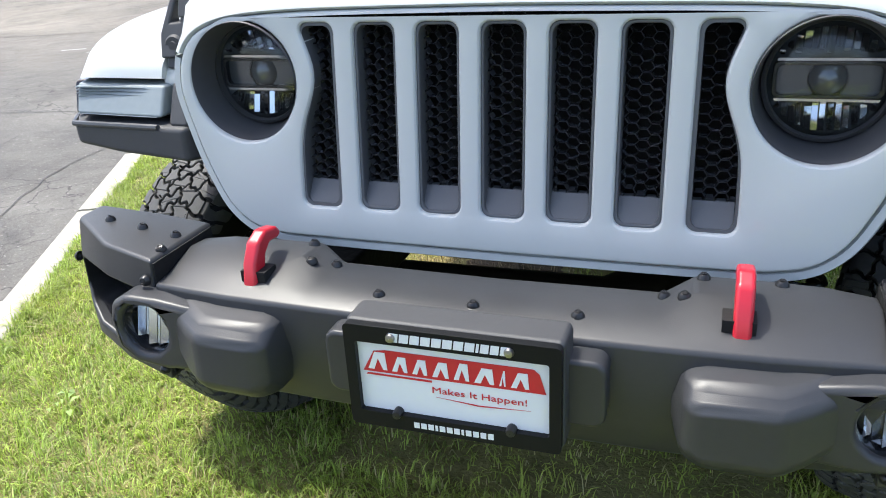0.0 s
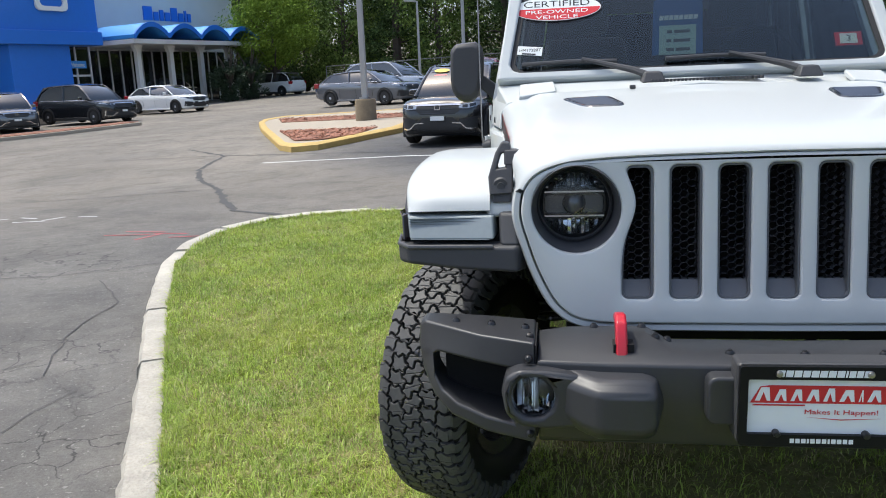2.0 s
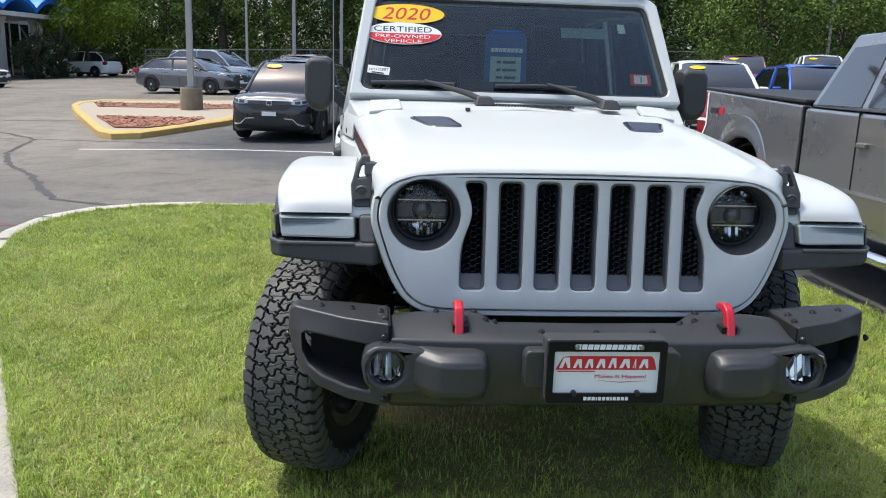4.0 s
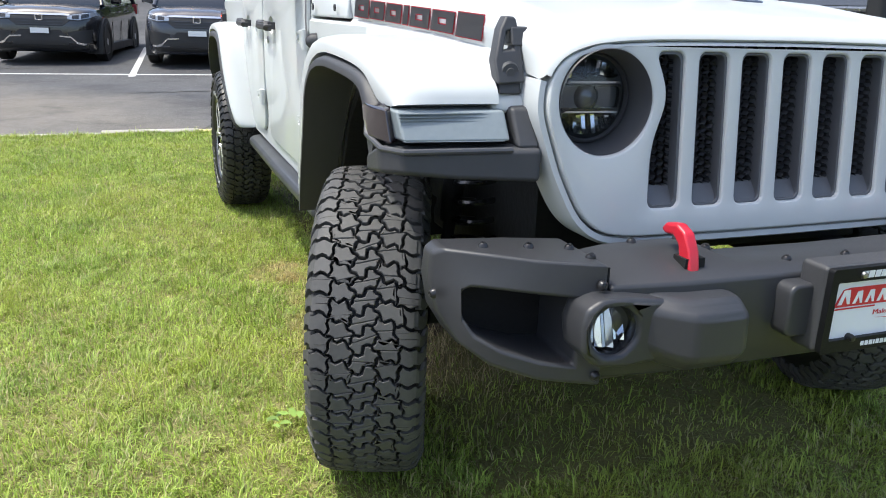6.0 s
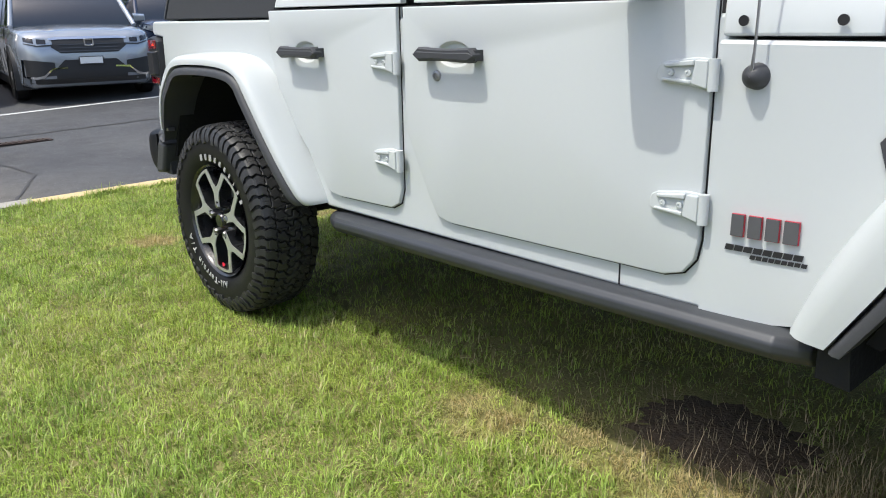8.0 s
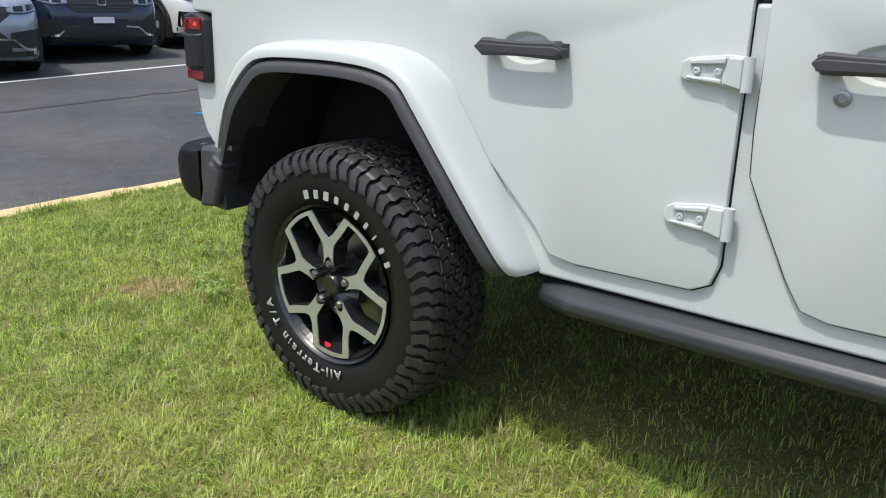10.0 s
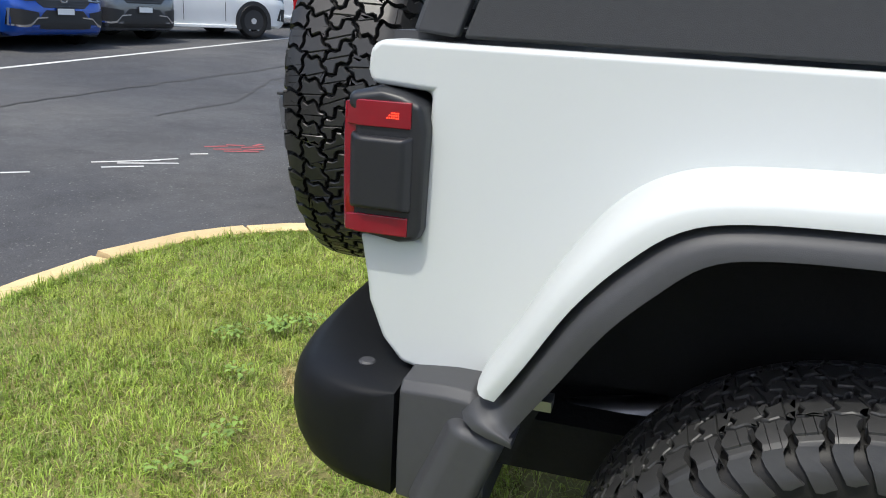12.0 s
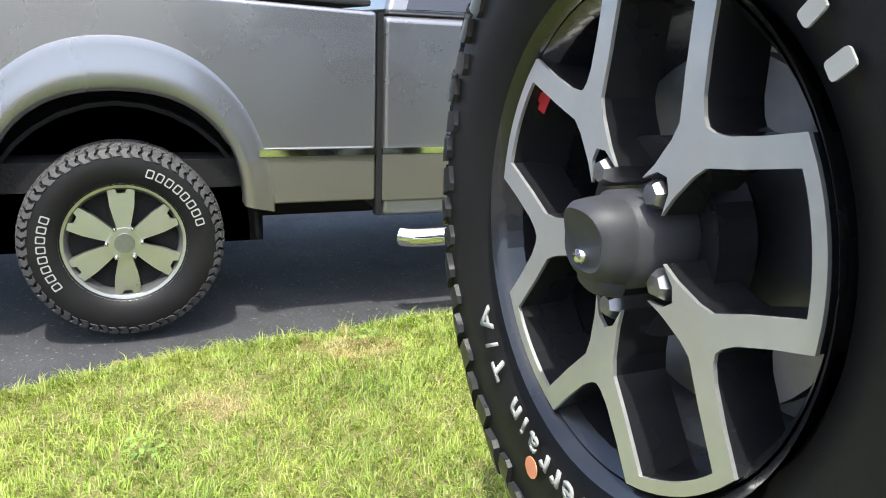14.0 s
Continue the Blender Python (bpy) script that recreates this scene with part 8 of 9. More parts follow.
lot_car(-23.9, 29.6, 48, P_GREY, "suv", "grey SUV parked before the showroom", 4.7, 1.88, 1.70)
lot_car(13.0, 27.0, -20, P_RED, "suv", "dark red SUV parked far across the lot", 4.6, 1.84, 1.70)
lot_car(17.0, 28.5, -20, P_WHITE, "suv", "white SUV parked far across the lot", 4.6, 1.84, 1.70)
lot_car(20.5, 29.5, -20, P_BLUE, "sedan", "blue sedan parked far across the lot", 4.6, 1.80, 1.45)
lot_car(24.5, 33.0, -20, P_RED, "sedan", "dark red sedan parked far across the lot", 4.6, 1.80, 1.45)
lot_car(-3.0, 21.4, 0, P_RED, "suv", "dark red SUV parked behind a black one", 4.5, 1.84, 1.68, False)
lot_car(3.2, 19.6, 170, P_NAVY, "suv", "dark navy SUV parked nose-in behind the row", 4.6, 1.84, 1.68, False)

# ---------------------------------------------------------------- grey pickup beside the lawn
P_TRUCK = mat("metallic_grey_truck_paint", (0.255, 0.258, 0.268), 0.28, metal=0.7, var=0.06, coat=0.8, rvar=0.05, scale=2)
P_TRUCKLOW = mat("metallic_tan_grey_lower_paint", (0.26, 0.245, 0.21), 0.36, metal=0.7, var=0.06, coat=0.7, rvar=0.05, scale=2)
truck = empty("pickup_truck", (2.80, 4.575, -0.065))
tagged(truck, "metallic grey pickup truck with chrome trim on asphalt", "truck")
# local frame: x = 0 is its near side, +x runs into the truck; y = 0 is the rear axle, -y is forward
TW = 2.0


def t_part(name, bm, material, label="", **kw):
    return part(name, bm, material, truck, label, **kw)


def arch_line(half, z0, top, e=2.0, n=24, end=0.0):
    """Half of a rounded arch over the axle, from its rear foot over the top to its front foot."""
    out = []
    for k in range(n + 1):
        a = math.pi * (end + (1 - 2 * end) * k / n)
        c, q = math.cos(a), math.sin(a)
        out.append((half * math.copysign(abs(c) ** (2 / e), c), z0 + (top - z0) * abs(q) ** (2 / e)))
    return out


arch = arch_line(0.475, 0.54, 1.005, 2.3)
side_poly = [(1.07, 0.76), (0.472, 0.76)] + [p for p in arch if p[1] > 0.765] + [(-0.472, 0.76), (-1.06, 0.76), (-1.06, 1.345), (-0.2, 1.385), (1.035, 1.440), (1.065, 1.30)]
t_part("bed_side", prism(side_poly, 0, 0.0, 0.09), P_TRUCK, "metallic grey bed side", bevel=0.02, segs=3)
t_part("bed_side", prism(side_poly, 0, TW - 0.09, TW), P_TRUCK, bevel=0.02, segs=3)
for low in ([(1.07, 0.53), (1.07, 0.745), (0.47, 0.745), (0.49, 0.53)], [(-0.47, 0.745), (-0.49, 0.53), (-1.06, 0.53), (-1.06, 0.745)]):
    t_part("lower_panel", prism(low, 0, 0.005, 0.09), P_TRUCKLOW, "tan-grey lower panel", bevel=0.012)
for a, b in ((0.52, 1.07), (-1.06, -0.55)):
    t_part("chrome_strip", box((-0.007, a, 0.738), (0.05, b, 0.766)), CHROME)
rings = []
for p, q in zip(arch_line(0.605, 0.50, 1.215, 2.15, 60), arch_line(0.485, 0.53, 1.015, 2.3, 60)):
    def between(f):
        return (p[0] + (q[0] - p[0]) * f, p[1] + (q[1] - p[1]) * f)
    rings.append([(0.006, *between(-0.06)), (-0.001, *between(0.0)), (-0.004, *between(0.18)), (-0.010, *between(0.38)), (-0.017, *between(0.56)), (-0.021, *between(0.68)), (-0.020, *between(0.80)), (-0.014, *between(0.93)), (-0.004, *q), (0.10, *q), (0.10, *p)])
low = [k for k, r in enumerate(rings) if r[3][2] < 0.752]
a, b = max(k for k in low if k < 30), min(k for k in low if k > 30)
t_part("wheel_flare", loft(rings[a:b + 1]), P_TRUCK, "moulded grey wheel flare", sharp=70)
for foot in (rings[:a + 1], rings[b:]):
    t_part("flare_foot", loft(foot), P_TRUCKLOW, "tan-grey foot of the wheel flare", sharp=70)
# Near-black sheets close the wheel well, its deep shade put into their colour.
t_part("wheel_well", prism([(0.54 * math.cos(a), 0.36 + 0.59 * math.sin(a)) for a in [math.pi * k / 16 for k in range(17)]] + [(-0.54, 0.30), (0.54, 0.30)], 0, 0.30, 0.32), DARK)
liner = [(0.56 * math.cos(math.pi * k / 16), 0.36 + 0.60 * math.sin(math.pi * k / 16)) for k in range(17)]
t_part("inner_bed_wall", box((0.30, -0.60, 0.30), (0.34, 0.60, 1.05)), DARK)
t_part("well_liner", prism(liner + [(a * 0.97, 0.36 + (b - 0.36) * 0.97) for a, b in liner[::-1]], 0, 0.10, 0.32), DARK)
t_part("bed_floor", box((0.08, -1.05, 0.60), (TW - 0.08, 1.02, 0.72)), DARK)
t_part("bed_cover", prism([(-1.04, 1.365), (-1.04, 1.395), (1.03, 1.468), (1.03, 1.440)], 0, 0.03, TW - 0.03), CARTRIM, "black bed cover", bevel=0.01)
t_part("tailgate", box((0.10, 1.01, 0.72), (TW - 0.10, 1.07, 1.44)), P_TRUCK, bevel=0.02)
for x0, x1 in ((-0.006, 0.13), (TW - 0.13, TW + 0.006)):
    lamp = t_part("tail_lamp", prism([(0.835, 1.415), (0.835, 1.085), (0.92, 0.97), (1.085, 0.925), (1.095, 1.415)], 0, x0, x1), CARTAIL, "red tail lamp with pale border", bevel=0.012)
    sx = x0 - 0.002 if x0 < 0.5 else x1
    part("lamp_border", holed([(0.825, 1.42), (0.825, 1.08), (0.915, 0.96), (1.08, 0.917), (1.083, 0.93), (0.93, 0.985), (0.855, 1.09), (0.855, 1.405)], [], 0, sx, sx + 0.004), STICK_WHITE, lamp, smooth=False)
    part("lamp_border", box((sx, 0.855, 1.12), (sx + 0.004, 1.09, 1.15)), STICK_WHITE, lamp, smooth=False)
bump = loft([[(0.02, 1.030, 0.515), (0.02, 1.030, 0.695), (0.02, 1.120, 0.695), (0.02, 1.140, 0.655), (0.02, 1.130, 0.515)], [(0.10, 1.030, 0.475), (0.10, 1.030, 0.720), (0.10, 1.230, 0.720), (0.10, 1.255, 0.675), (0.10, 1.230, 0.495)],
             [(TW - 0.10, 1.030, 0.475), (TW - 0.10, 1.030, 0.720), (TW - 0.10, 1.230, 0.720), (TW - 0.10, 1.255, 0.675), (TW - 0.10, 1.230, 0.495)], [(TW - 0.02, 1.030, 0.515), (TW - 0.02, 1.030, 0.695), (TW - 0.02, 1.120, 0.695), (TW - 0.02, 1.140, 0.655), (TW - 0.02, 1.130, 0.515)]])
t_part("rear_bumper", bump, P_TRUCK, bevel=0.015, segs=3)
t_part("bumper_pad", box((0.04, 1.04, 0.720), (TW - 0.04, 1.23, 0.740)), CARTRIM, bevel=0.006)
t_part("exhaust_pipe", tube([(0.40, 0.45, 0.46), (0.20, 0.62, 0.44), (0.02, 0.80, 0.42)], 0.036, 16), STEEL)
# Black disc across the pipe's end, standing for the shade inside it.
t_part("exhaust_mouth", put(disc(0.030, 20, 1, 0.0, thick=0.002), Matrix.Translation((0.016, 0.804, 0.42)) @ Matrix.Rotation(radians(45), 4, "Z")), DARK)
# cab
cab_low = [(-1.09, 0.45), (-1.09, 1.33), (-3.1, 1.30), (-3.2, 1.20), (-4.45, 1.14), (-4.62, 1.0), (-4.65, 0.60), (-4.45, 0.50), (-4.22, 0.55)] + [(-3.68 - 0.53 * math.cos(a), 0.38 + 0.56 * math.sin(a)) for a in [math.pi * (0.15 + 0.70 * k / 12) for k in range(13)]] + [(-3.15, 0.50), (-3.10, 0.45)]
t_part("cab_body", prism(cab_low, 0, 0.005, TW - 0.005), P_TRUCK, "metallic grey cab", bevel=0.03, segs=3)
gh = [(-1.10, 1.335), (-1.30, 1.90), (-2.25, 1.915), (-2.55, 1.86), (-3.12, 1.315)]
bm = prism(gh, 0, 0.0, TW)
for v in bm.verts:
    v.co.x = TW / 2 + (v.co.x - TW / 2) * (0.97 - 0.22 * (v.co.z - 1.32) / 0.6)
t_part("cab_upper", bm, P_TRUCK, bevel=0.03)
for wn in ([(-1.20, 1.36), (-1.36, 1.80), (-1.80, 1.82), (-1.80, 1.36)], [(-1.88, 1.36), (-1.88, 1.82), (-2.30, 1.83), (-2.50, 1.80), (-2.95, 1.36)]):
    for sgn in (0, 1):
        bm = prism(wn, 0, 0.0, 0.004) if not sgn else prism(wn, 0, TW - 0.004, TW)
        for v in bm.verts:
            v.co.x = TW / 2 + (v.co.x - TW / 2) * (0.977 - 0.22 * (v.co.z - 1.32) / 0.6)
        t_part("side_window", bm, CARGLASS)
t_part("windscreen", loft([[(0.10, -3.09, 1.35), (TW - 0.10, -3.09, 1.35), (TW - 0.24, -2.58, 1.85), (0.24, -2.58, 1.85)], [(0.10, -3.10, 1.35), (TW - 0.10, -3.10, 1.35), (TW - 0.24, -2.59, 1.85), (0.24, -2.59, 1.85)]]), CARGLASS)
t_part("cab_gap", box((0.002, -1.088, 0.46), (0.05, -1.062, 1.34)), DARK)
t_part("cab_chrome_strip", box((-0.002, -3.10, 0.738), (0.03, -1.09, 0.766)), CHROME)
t_part("cab_lower_panel", prism([(-1.09, 0.53), (-1.09, 0.742), (-3.12, 0.742), (-3.12, 0.53)], 0, 0.0, 0.03), P_TRUCKLOW)
t_part("step_bar", tube([(-0.02, -1.18, 0.36), (-0.06, -1.22, 0.36), (-0.06, -3.0, 0.36), (-0.02, -3.05, 0.36)], 0.045, 16), CHROME, "chrome step bar")
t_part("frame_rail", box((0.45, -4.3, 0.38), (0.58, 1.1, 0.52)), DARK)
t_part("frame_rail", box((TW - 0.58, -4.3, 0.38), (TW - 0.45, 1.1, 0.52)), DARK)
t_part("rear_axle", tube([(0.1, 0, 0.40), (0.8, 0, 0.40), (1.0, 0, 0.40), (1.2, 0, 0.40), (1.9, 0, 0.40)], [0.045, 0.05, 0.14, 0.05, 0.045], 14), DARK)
t_part("door_seam", box((-0.0005, -1.86, 0.50), (0.02, -1.852, 1.33)), DARK)
t_part("door_handle", box((-0.03, -2.02, 1.08), (0.01, -1.90, 1.115)), P_TRUCK, bevel=0.008)
t_part("side_mirror", box((-0.22, -2.98, 1.22), (0.0, -2.86, 1.45)), CARTRIM, bevel=0.03)
# model letters as plain shapes on the bed side
lt = part("badge_shape", put(bars([0.098, 0.090], 0.058, 0.020, 0.003, 0.35), Matrix.Translation((-0.001, 0.665, 1.235)) @ Matrix.Rotation(radians(-90), 4, "Z")), DECAL_BLACK, truck, smooth=False)
lt = part("badge_shape", put(bars([0.11], 0.076, 0.0, 0.003, 0.35), Matrix.Translation((-0.001, 0.495, 1.235)) @ Matrix.Rotation(radians(-90), 4, "Z")), DECAL_RED, truck, smooth=False)


ALLOY = mat("polished_alloy", (0.56, 0.57, 0.57), 0.30, metal=0.9, var=0.08, rvar=0.06, scale=12)


def truck_wheel(x, y, rz):
    r = 0.398
    w = t_part("wheel", lathe(tyre_profile(0.27, 0.235, r + 0.008), 64, 0), RUBBER, "black tyre on a polished six-spoke rim")
    part("tread", tread_bm(0.27, r + 0.004, 60, 0.010, 0.4), TREADDUST, w, sharp=30)
    bm = lathe([(0.246, -0.118), (0.246, -0.108), (0.228, -0.104), (0.215, -0.08), (0.20, 0.05)], 48, 0)
    part("rim_barrel", bm, ALLOY, w)
    bm = bmesh.new()
    for k in range(6):
        a = 60 * k + 30
        pts = [(0.05, -26), (0.10, -20), (0.16, -17), (0.222, -13.5), (0.224, -6), (0.205, -4), (0.205, 4), (0.224, 6), (0.222, 13.5), (0.16, 17), (0.10, 20), (0.05, 26)]
        prism([polar(rr, a + d) for rr, d in pts], 0, -0.10, -0.07, bm)
    disc(0.062, 32, 0, -0.108, thick=0.03, bm=bm)
    part("spokes", bm, ALLOY, w, "polished alloy spokes", smooth=False)
    # Flat black disc in place of the shaded space behind the spokes.
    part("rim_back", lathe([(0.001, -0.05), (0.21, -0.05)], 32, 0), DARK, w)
    part("hub_cap", disc(0.040, 28, 0, -0.118, thick=0.014), STEEL, w)
    nut = lathe([(0.0005, -0.125), (0.008, -0.123), (0.010, -0.10)], 6, 0)
    put(nut, Matrix.Translation((0, *polar(0.068, 0))))
    n0 = part("lug_nut", nut, CHROME, w)
    for i in range(1, 6):
        o = new("lug_nut", n0.data)
        o.parent = w
        o.matrix_basis = pose(0, 0, 0, 60 * i)
    pieces = []
    for a0, n in ((165, 8), (22, 8)):
        for i in range(n):
            ww, h = 0.030, 0.036
            b = holed(rrect(-ww / 2, -h / 2, ww / 2, h / 2, 0.005, 2), [rrect(-ww / 2 + 0.005, -h / 2 + 0.005, ww / 2 - 0.005, h / 2 - 0.005, 0.003, 1)], 1, 0, -0.002)
            pieces.append(ring_place(b, 0.306, a0 - i * 7.6, -0.1358))
    letter_ring(pieces, "raised_bar", w, 0, LETTER_WHITE)
    w.matrix_basis = pose(x, y, r, 0, 0, rz)
    return w


tw = truck_wheel(0.105, 0.0, 0)
copy_thing(tw, pose(0.105, -3.68, 0.398))
copy_thing(tw, pose(TW - 0.105, 0.0, 0.398, 0, 0, 180))
copy_thing(tw, pose(TW - 0.105, -3.68, 0.398, 0, 0, 180))

# ---------------------------------------------------------------- planted island with lamp post
isl = [(-10.25, 23.0), (-9.2, 20.4), (-6.6, 14.6), (-6.15, 14.05), (-5.6, 14.2), (-4.35, 17.2), (-3.95, 22.0), (-4.3, 25.0), (-10.3, 25.6), (-10.6, 24.4)]
icx, icy = sum(p[0] for p in isl) / len(isl), sum(p[1] for p in isl) / len(isl)
def isl_ring(k, dz):
    return [(icx + (x - icx) * k, icy + (y - icy) * k, lot(x, y) + dz) for x, y in isl]
bm = loft([isl_ring(0.90, 0.135), isl_ring(0.90, 0.05)])
tagged(part("island_slab", bm, CONCRETE), "pale concrete slab of a kerbed island", "pavement", kind="structure")
bm = loft([isl_ring(1.0, -0.05), isl_ring(1.0, 0.12), isl_ring(0.985, 0.15), isl_ring(0.90, 0.15), isl_ring(0.885, 0.05)], caps=False)
tagged(part("island_kerb", bm, KERBYELLOW), "faded yellow painted kerb round an island", "kerb", kind="structure")
rm = random.Random(21)
for bed in ([(-7.93, 18.42), (-5.05, 17.72), (-5.2, 15.9), (-5.75, 15.2), (-6.48, 15.3)], [(-9.9, 24.0), (-5.0, 22.6), (-4.8, 20.74), (-9.1, 22.0)]):
    bm = prism(bed, 2, 0.0, 0.02)
    x0, x1 = min(p[0] for p in bed), max(p[0] for p in bed)
    yl, yh = min(p[1] for p in bed), max(p[1] for p in bed)
    for _ in range(900):
        x, y = rm.uniform(x0, x1), rm.uniform(yl, yh)
        if inside(x, y, bed):
            a, l = rm.uniform(0, 6.28), rm.uniform(0.03, 0.08)
            c, sn = math.cos(a) * l, math.sin(a) * l
            z = rm.uniform(0.02, 0.05)
            bm.faces.new([bm.verts.new(p) for p in ((x - c, y - sn, z), (x + sn * 0.4, y - c * 0.4, z + rm.uniform(-0.02, 0.02)), (x + c, y + sn, z), (x - sn * 0.4, y + c * 0.4, z + rm.uniform(-0.01, 0.02)))])
    for v in bm.verts:
        v.co.z += lot(v.co.x, v.co.y) + 0.137
    tagged(part("mulch_bed", bm, MULCH, smooth=False), "red bark mulch strip in a concrete island", "planting bed", kind="stuff")
POSTBASE = mat("stained_post_concrete", (0.19, 0.15, 0.10), 0.9, var=0.4, scale=5, fine=40, bump=0.4, bscale=60)
POLE = mat("grey_painted_pole", (0.36, 0.36, 0.35), 0.5, var=0.1)


def lamp_post(x, y, h, heads, base=True):
    e = empty("lamp_post", (x, y, lot(x, y)))
    tagged(e, "grey car park lamp post" + (" on a concrete base" if base else " with a flat head"), "lamp post", group="lamp posts")
    if base:
        part("base", lathe([(0.0005, 0.75), (0.28, 0.75), (0.31, 0.70), (0.31, -0.1)], 24, 2), POSTBASE, e, "stained brown concrete base")
        part("flange", lathe([(0.0005, 0.80), (0.17, 0.80), (0.17, 0.75), (0.10, 0.75)], 16, 2), STEEL, e)
    part("pole", loft([[(-0.085, -0.085, 0.0), (0.085, -0.085, 0.0), (0.085, 0.085, 0.0), (-0.085, 0.085, 0.0)], [(-0.06, -0.06, h), (0.06, -0.06, h), (0.06, 0.06, h), (-0.06, 0.06, h)]]), POLE, e, bevel=0.012)
    for s in heads:
        part("lamp_head", loft([[(s * 0.05, -0.06, h - 0.05), (s * 0.05, 0.06, h - 0.05), (s * 0.05, 0.06, h + 0.05), (s * 0.05, -0.06, h + 0.05)], [(s * 0.35, -0.18, h - 0.02), (s * 0.35, 0.18, h - 0.02), (s * 0.35, 0.18, h + 0.10), (s * 0.35, -0.18, h + 0.10)],
                                [(s * 0.85, -0.18, h + 0.0), (s * 0.85, 0.18, h + 0.0), (s * 0.85, 0.16, h + 0.09), (s * 0.85, -0.16, h + 0.09)]]), POLE, e, bevel=0.015)
    return e


lamp_post(-6.05, 20.7, 9.0, (-1, 1))
lamp_post(-4.9, 37.0, 9.0, (-1, 1))
lamp_post(-2.9, 42.0, 9.0, (-1, 1))
lamp_post(-9.6, 52.0, 5.6, (-1,), False)
lamp_post(28.0, 48.0, 6.3, (-1, 1), False)

# ---------------------------------------------------------------- showroom
B_BLUE = mat("blue_metal_panel", (0.012, 0.16, 0.62), 0.4, var=0.06, coat=0.2)
B_LIGHTBLUE = mat("light_blue_canopy_metal", (0.05, 0.30, 0.72), 0.4, var=0.06)
B_WHITE = mat("white_facade_panel", (0.62, 0.62, 0.60), 0.6, var=0.08, scale=1)
B_DARK = mat("dark_roof_edge", (0.05, 0.055, 0.06), 0.6, var=0.15)
bld = empty("showroom", (-26.8, 46.3, lot(-26.8, 46.3)), 67.7)
tagged(bld, "white and blue car showroom with a wavy canopy", "building")


def b_part(name, bm, material, label="", **kw):
    return part(name, bm, material, bld, label, **kw)


b_part("wall", box((-30, 4.2, 0), (13.0, 4.6, 8.0)), B_WHITE, "white panel facade")
b_part("roof_edge", box((-30, 4.0, 8.0), (13.2, 4.9, 8.6)), B_DARK)
b_part("side_wall", box((12.7, 4.6, 0), (13.0, 24, 8.0)), B_WHITE)
b_part("roof", box((-30, 4.5, 7.7), (11.5, 24, 8.0)), B_DARK)
b_part("tower", box((-8.6, 0.6, 4.0), (-2.2, 4.3, 9.5)), B_BLUE, "bright blue entrance block", bevel=0.05)
b_part("tower_foot", box((-7.9, 0.9, 0), (-4.1, 4.3, 4.05)), B_BLUE, bevel=0.03)
b_part("tower_band", box((-8.7, 0.4, 4.0), (-2.1, 0.7, 4.8)), B_BLUE, bevel=0.05)
b_part("entrance_glass", box((-4.1, 2.0, 0.1), (-2.0, 2.1, 4.0)), CARGLASS)
for x in (-4.05, -3.05, -2.05):
    b_part("entrance_mullion", box((x - 0.05, 1.92, 0.0), (x + 0.05, 2.12, 4.0)), B_WHITE)
b_part("entrance_transom", box((-4.1, 1.92, 2.2), (-2.0, 2.12, 2.32)), B_WHITE)
b_part("entrance_sign", box((-3.75, 1.80, 2.7), (-2.45, 1.86, 3.15)), B_LIGHTBLUE)
b_part("entrance_letters", put(text_bm("Welcome", 0.24, 1.0, 0.02), Matrix.Translation((-3.1, 1.795, 2.92))), STICK_WHITE, smooth=False)
for x in (-10.6, -9.75):
    b_part("window", box((x, 4.08, 0.3), (x + 0.75, 4.2, 4.2)), CARGLASS)
b_part("tower_emblem", holed(rrect(-6.2, 5.9, -4.2, 7.6, 0.3), [rrect(-5.95, 6.15, -4.45, 7.35, 0.25)], 1, 0.40, 0.58), STICK_WHITE)
x = 4.3
for wd, hh in ((0.75, 0.95), (0.42, 0.6), (0.34, 0.75), (0.46, 0.6), (0.55, 0.95), (0.45, 0.6), (0.16, 0.8), (0.30, 0.6)):
    b_part("word_shape", box((x, 4.08, 6.05), (x + wd, 4.18, 6.05 + hh)), B_BLUE, smooth=False)
    x += wd + 0.12
for k in range(15):
    x = -1.6 + k * 0.88
    b_part("window", box((x + 0.05, 4.08, 0.35), (x + 0.83, 4.2, 3.9)), CARGLASS)
    b_part("mullion", box((x - 0.05, 4.02, 0.0), (x + 0.05, 4.22, 4.0)), B_WHITE)
for k in range(5):
    x = -28 + k * 3.6
    b_part("window", box((x, 4.08, 0.5), (x + 2.6, 4.2, 3.2)), CARGLASS)
    b_part("window_frame", holed([(x - 0.1, 0.4), (x + 2.7, 0.4), (x + 2.7, 3.3), (x - 0.1, 3.3)], [[(x + 0.02, 0.52), (x + 2.58, 0.52), (x + 2.58, 3.18), (x + 0.02, 3.18)]], 1, 4.02, 4.16), B_DARK, smooth=False)
for x in (0, 2.63, 5.27, 7.9):
    b_part("canopy_column", loft([[(x - 0.16, -0.16, 0), (x + 0.16, -0.16, 0), (x + 0.16, 0.16, 0), (x - 0.16, 0.16, 0)], [(x - 0.15, -0.15, 3.6), (x + 0.15, -0.15, 3.6), (x + 0.15, 0.15, 3.6), (x - 0.15, 0.15, 3.6)],
                                  [(x - 0.5, -0.2, 4.35), (x + 0.5, -0.2, 4.35), (x + 0.5, 0.2, 4.35), (x - 0.5, 0.2, 4.35)]]), B_WHITE)
wave_hi, wave_lo = [], []
for k in range(65):
    x = -1.4 + 11.0 * k / 64
    z = 4.35 + 0.75 * abs(math.sin(math.pi * (x + 1.4) / 2.64)) ** 0.8
    wave_hi.append((x, z + 0.22))
    wave_lo.append((x, z))
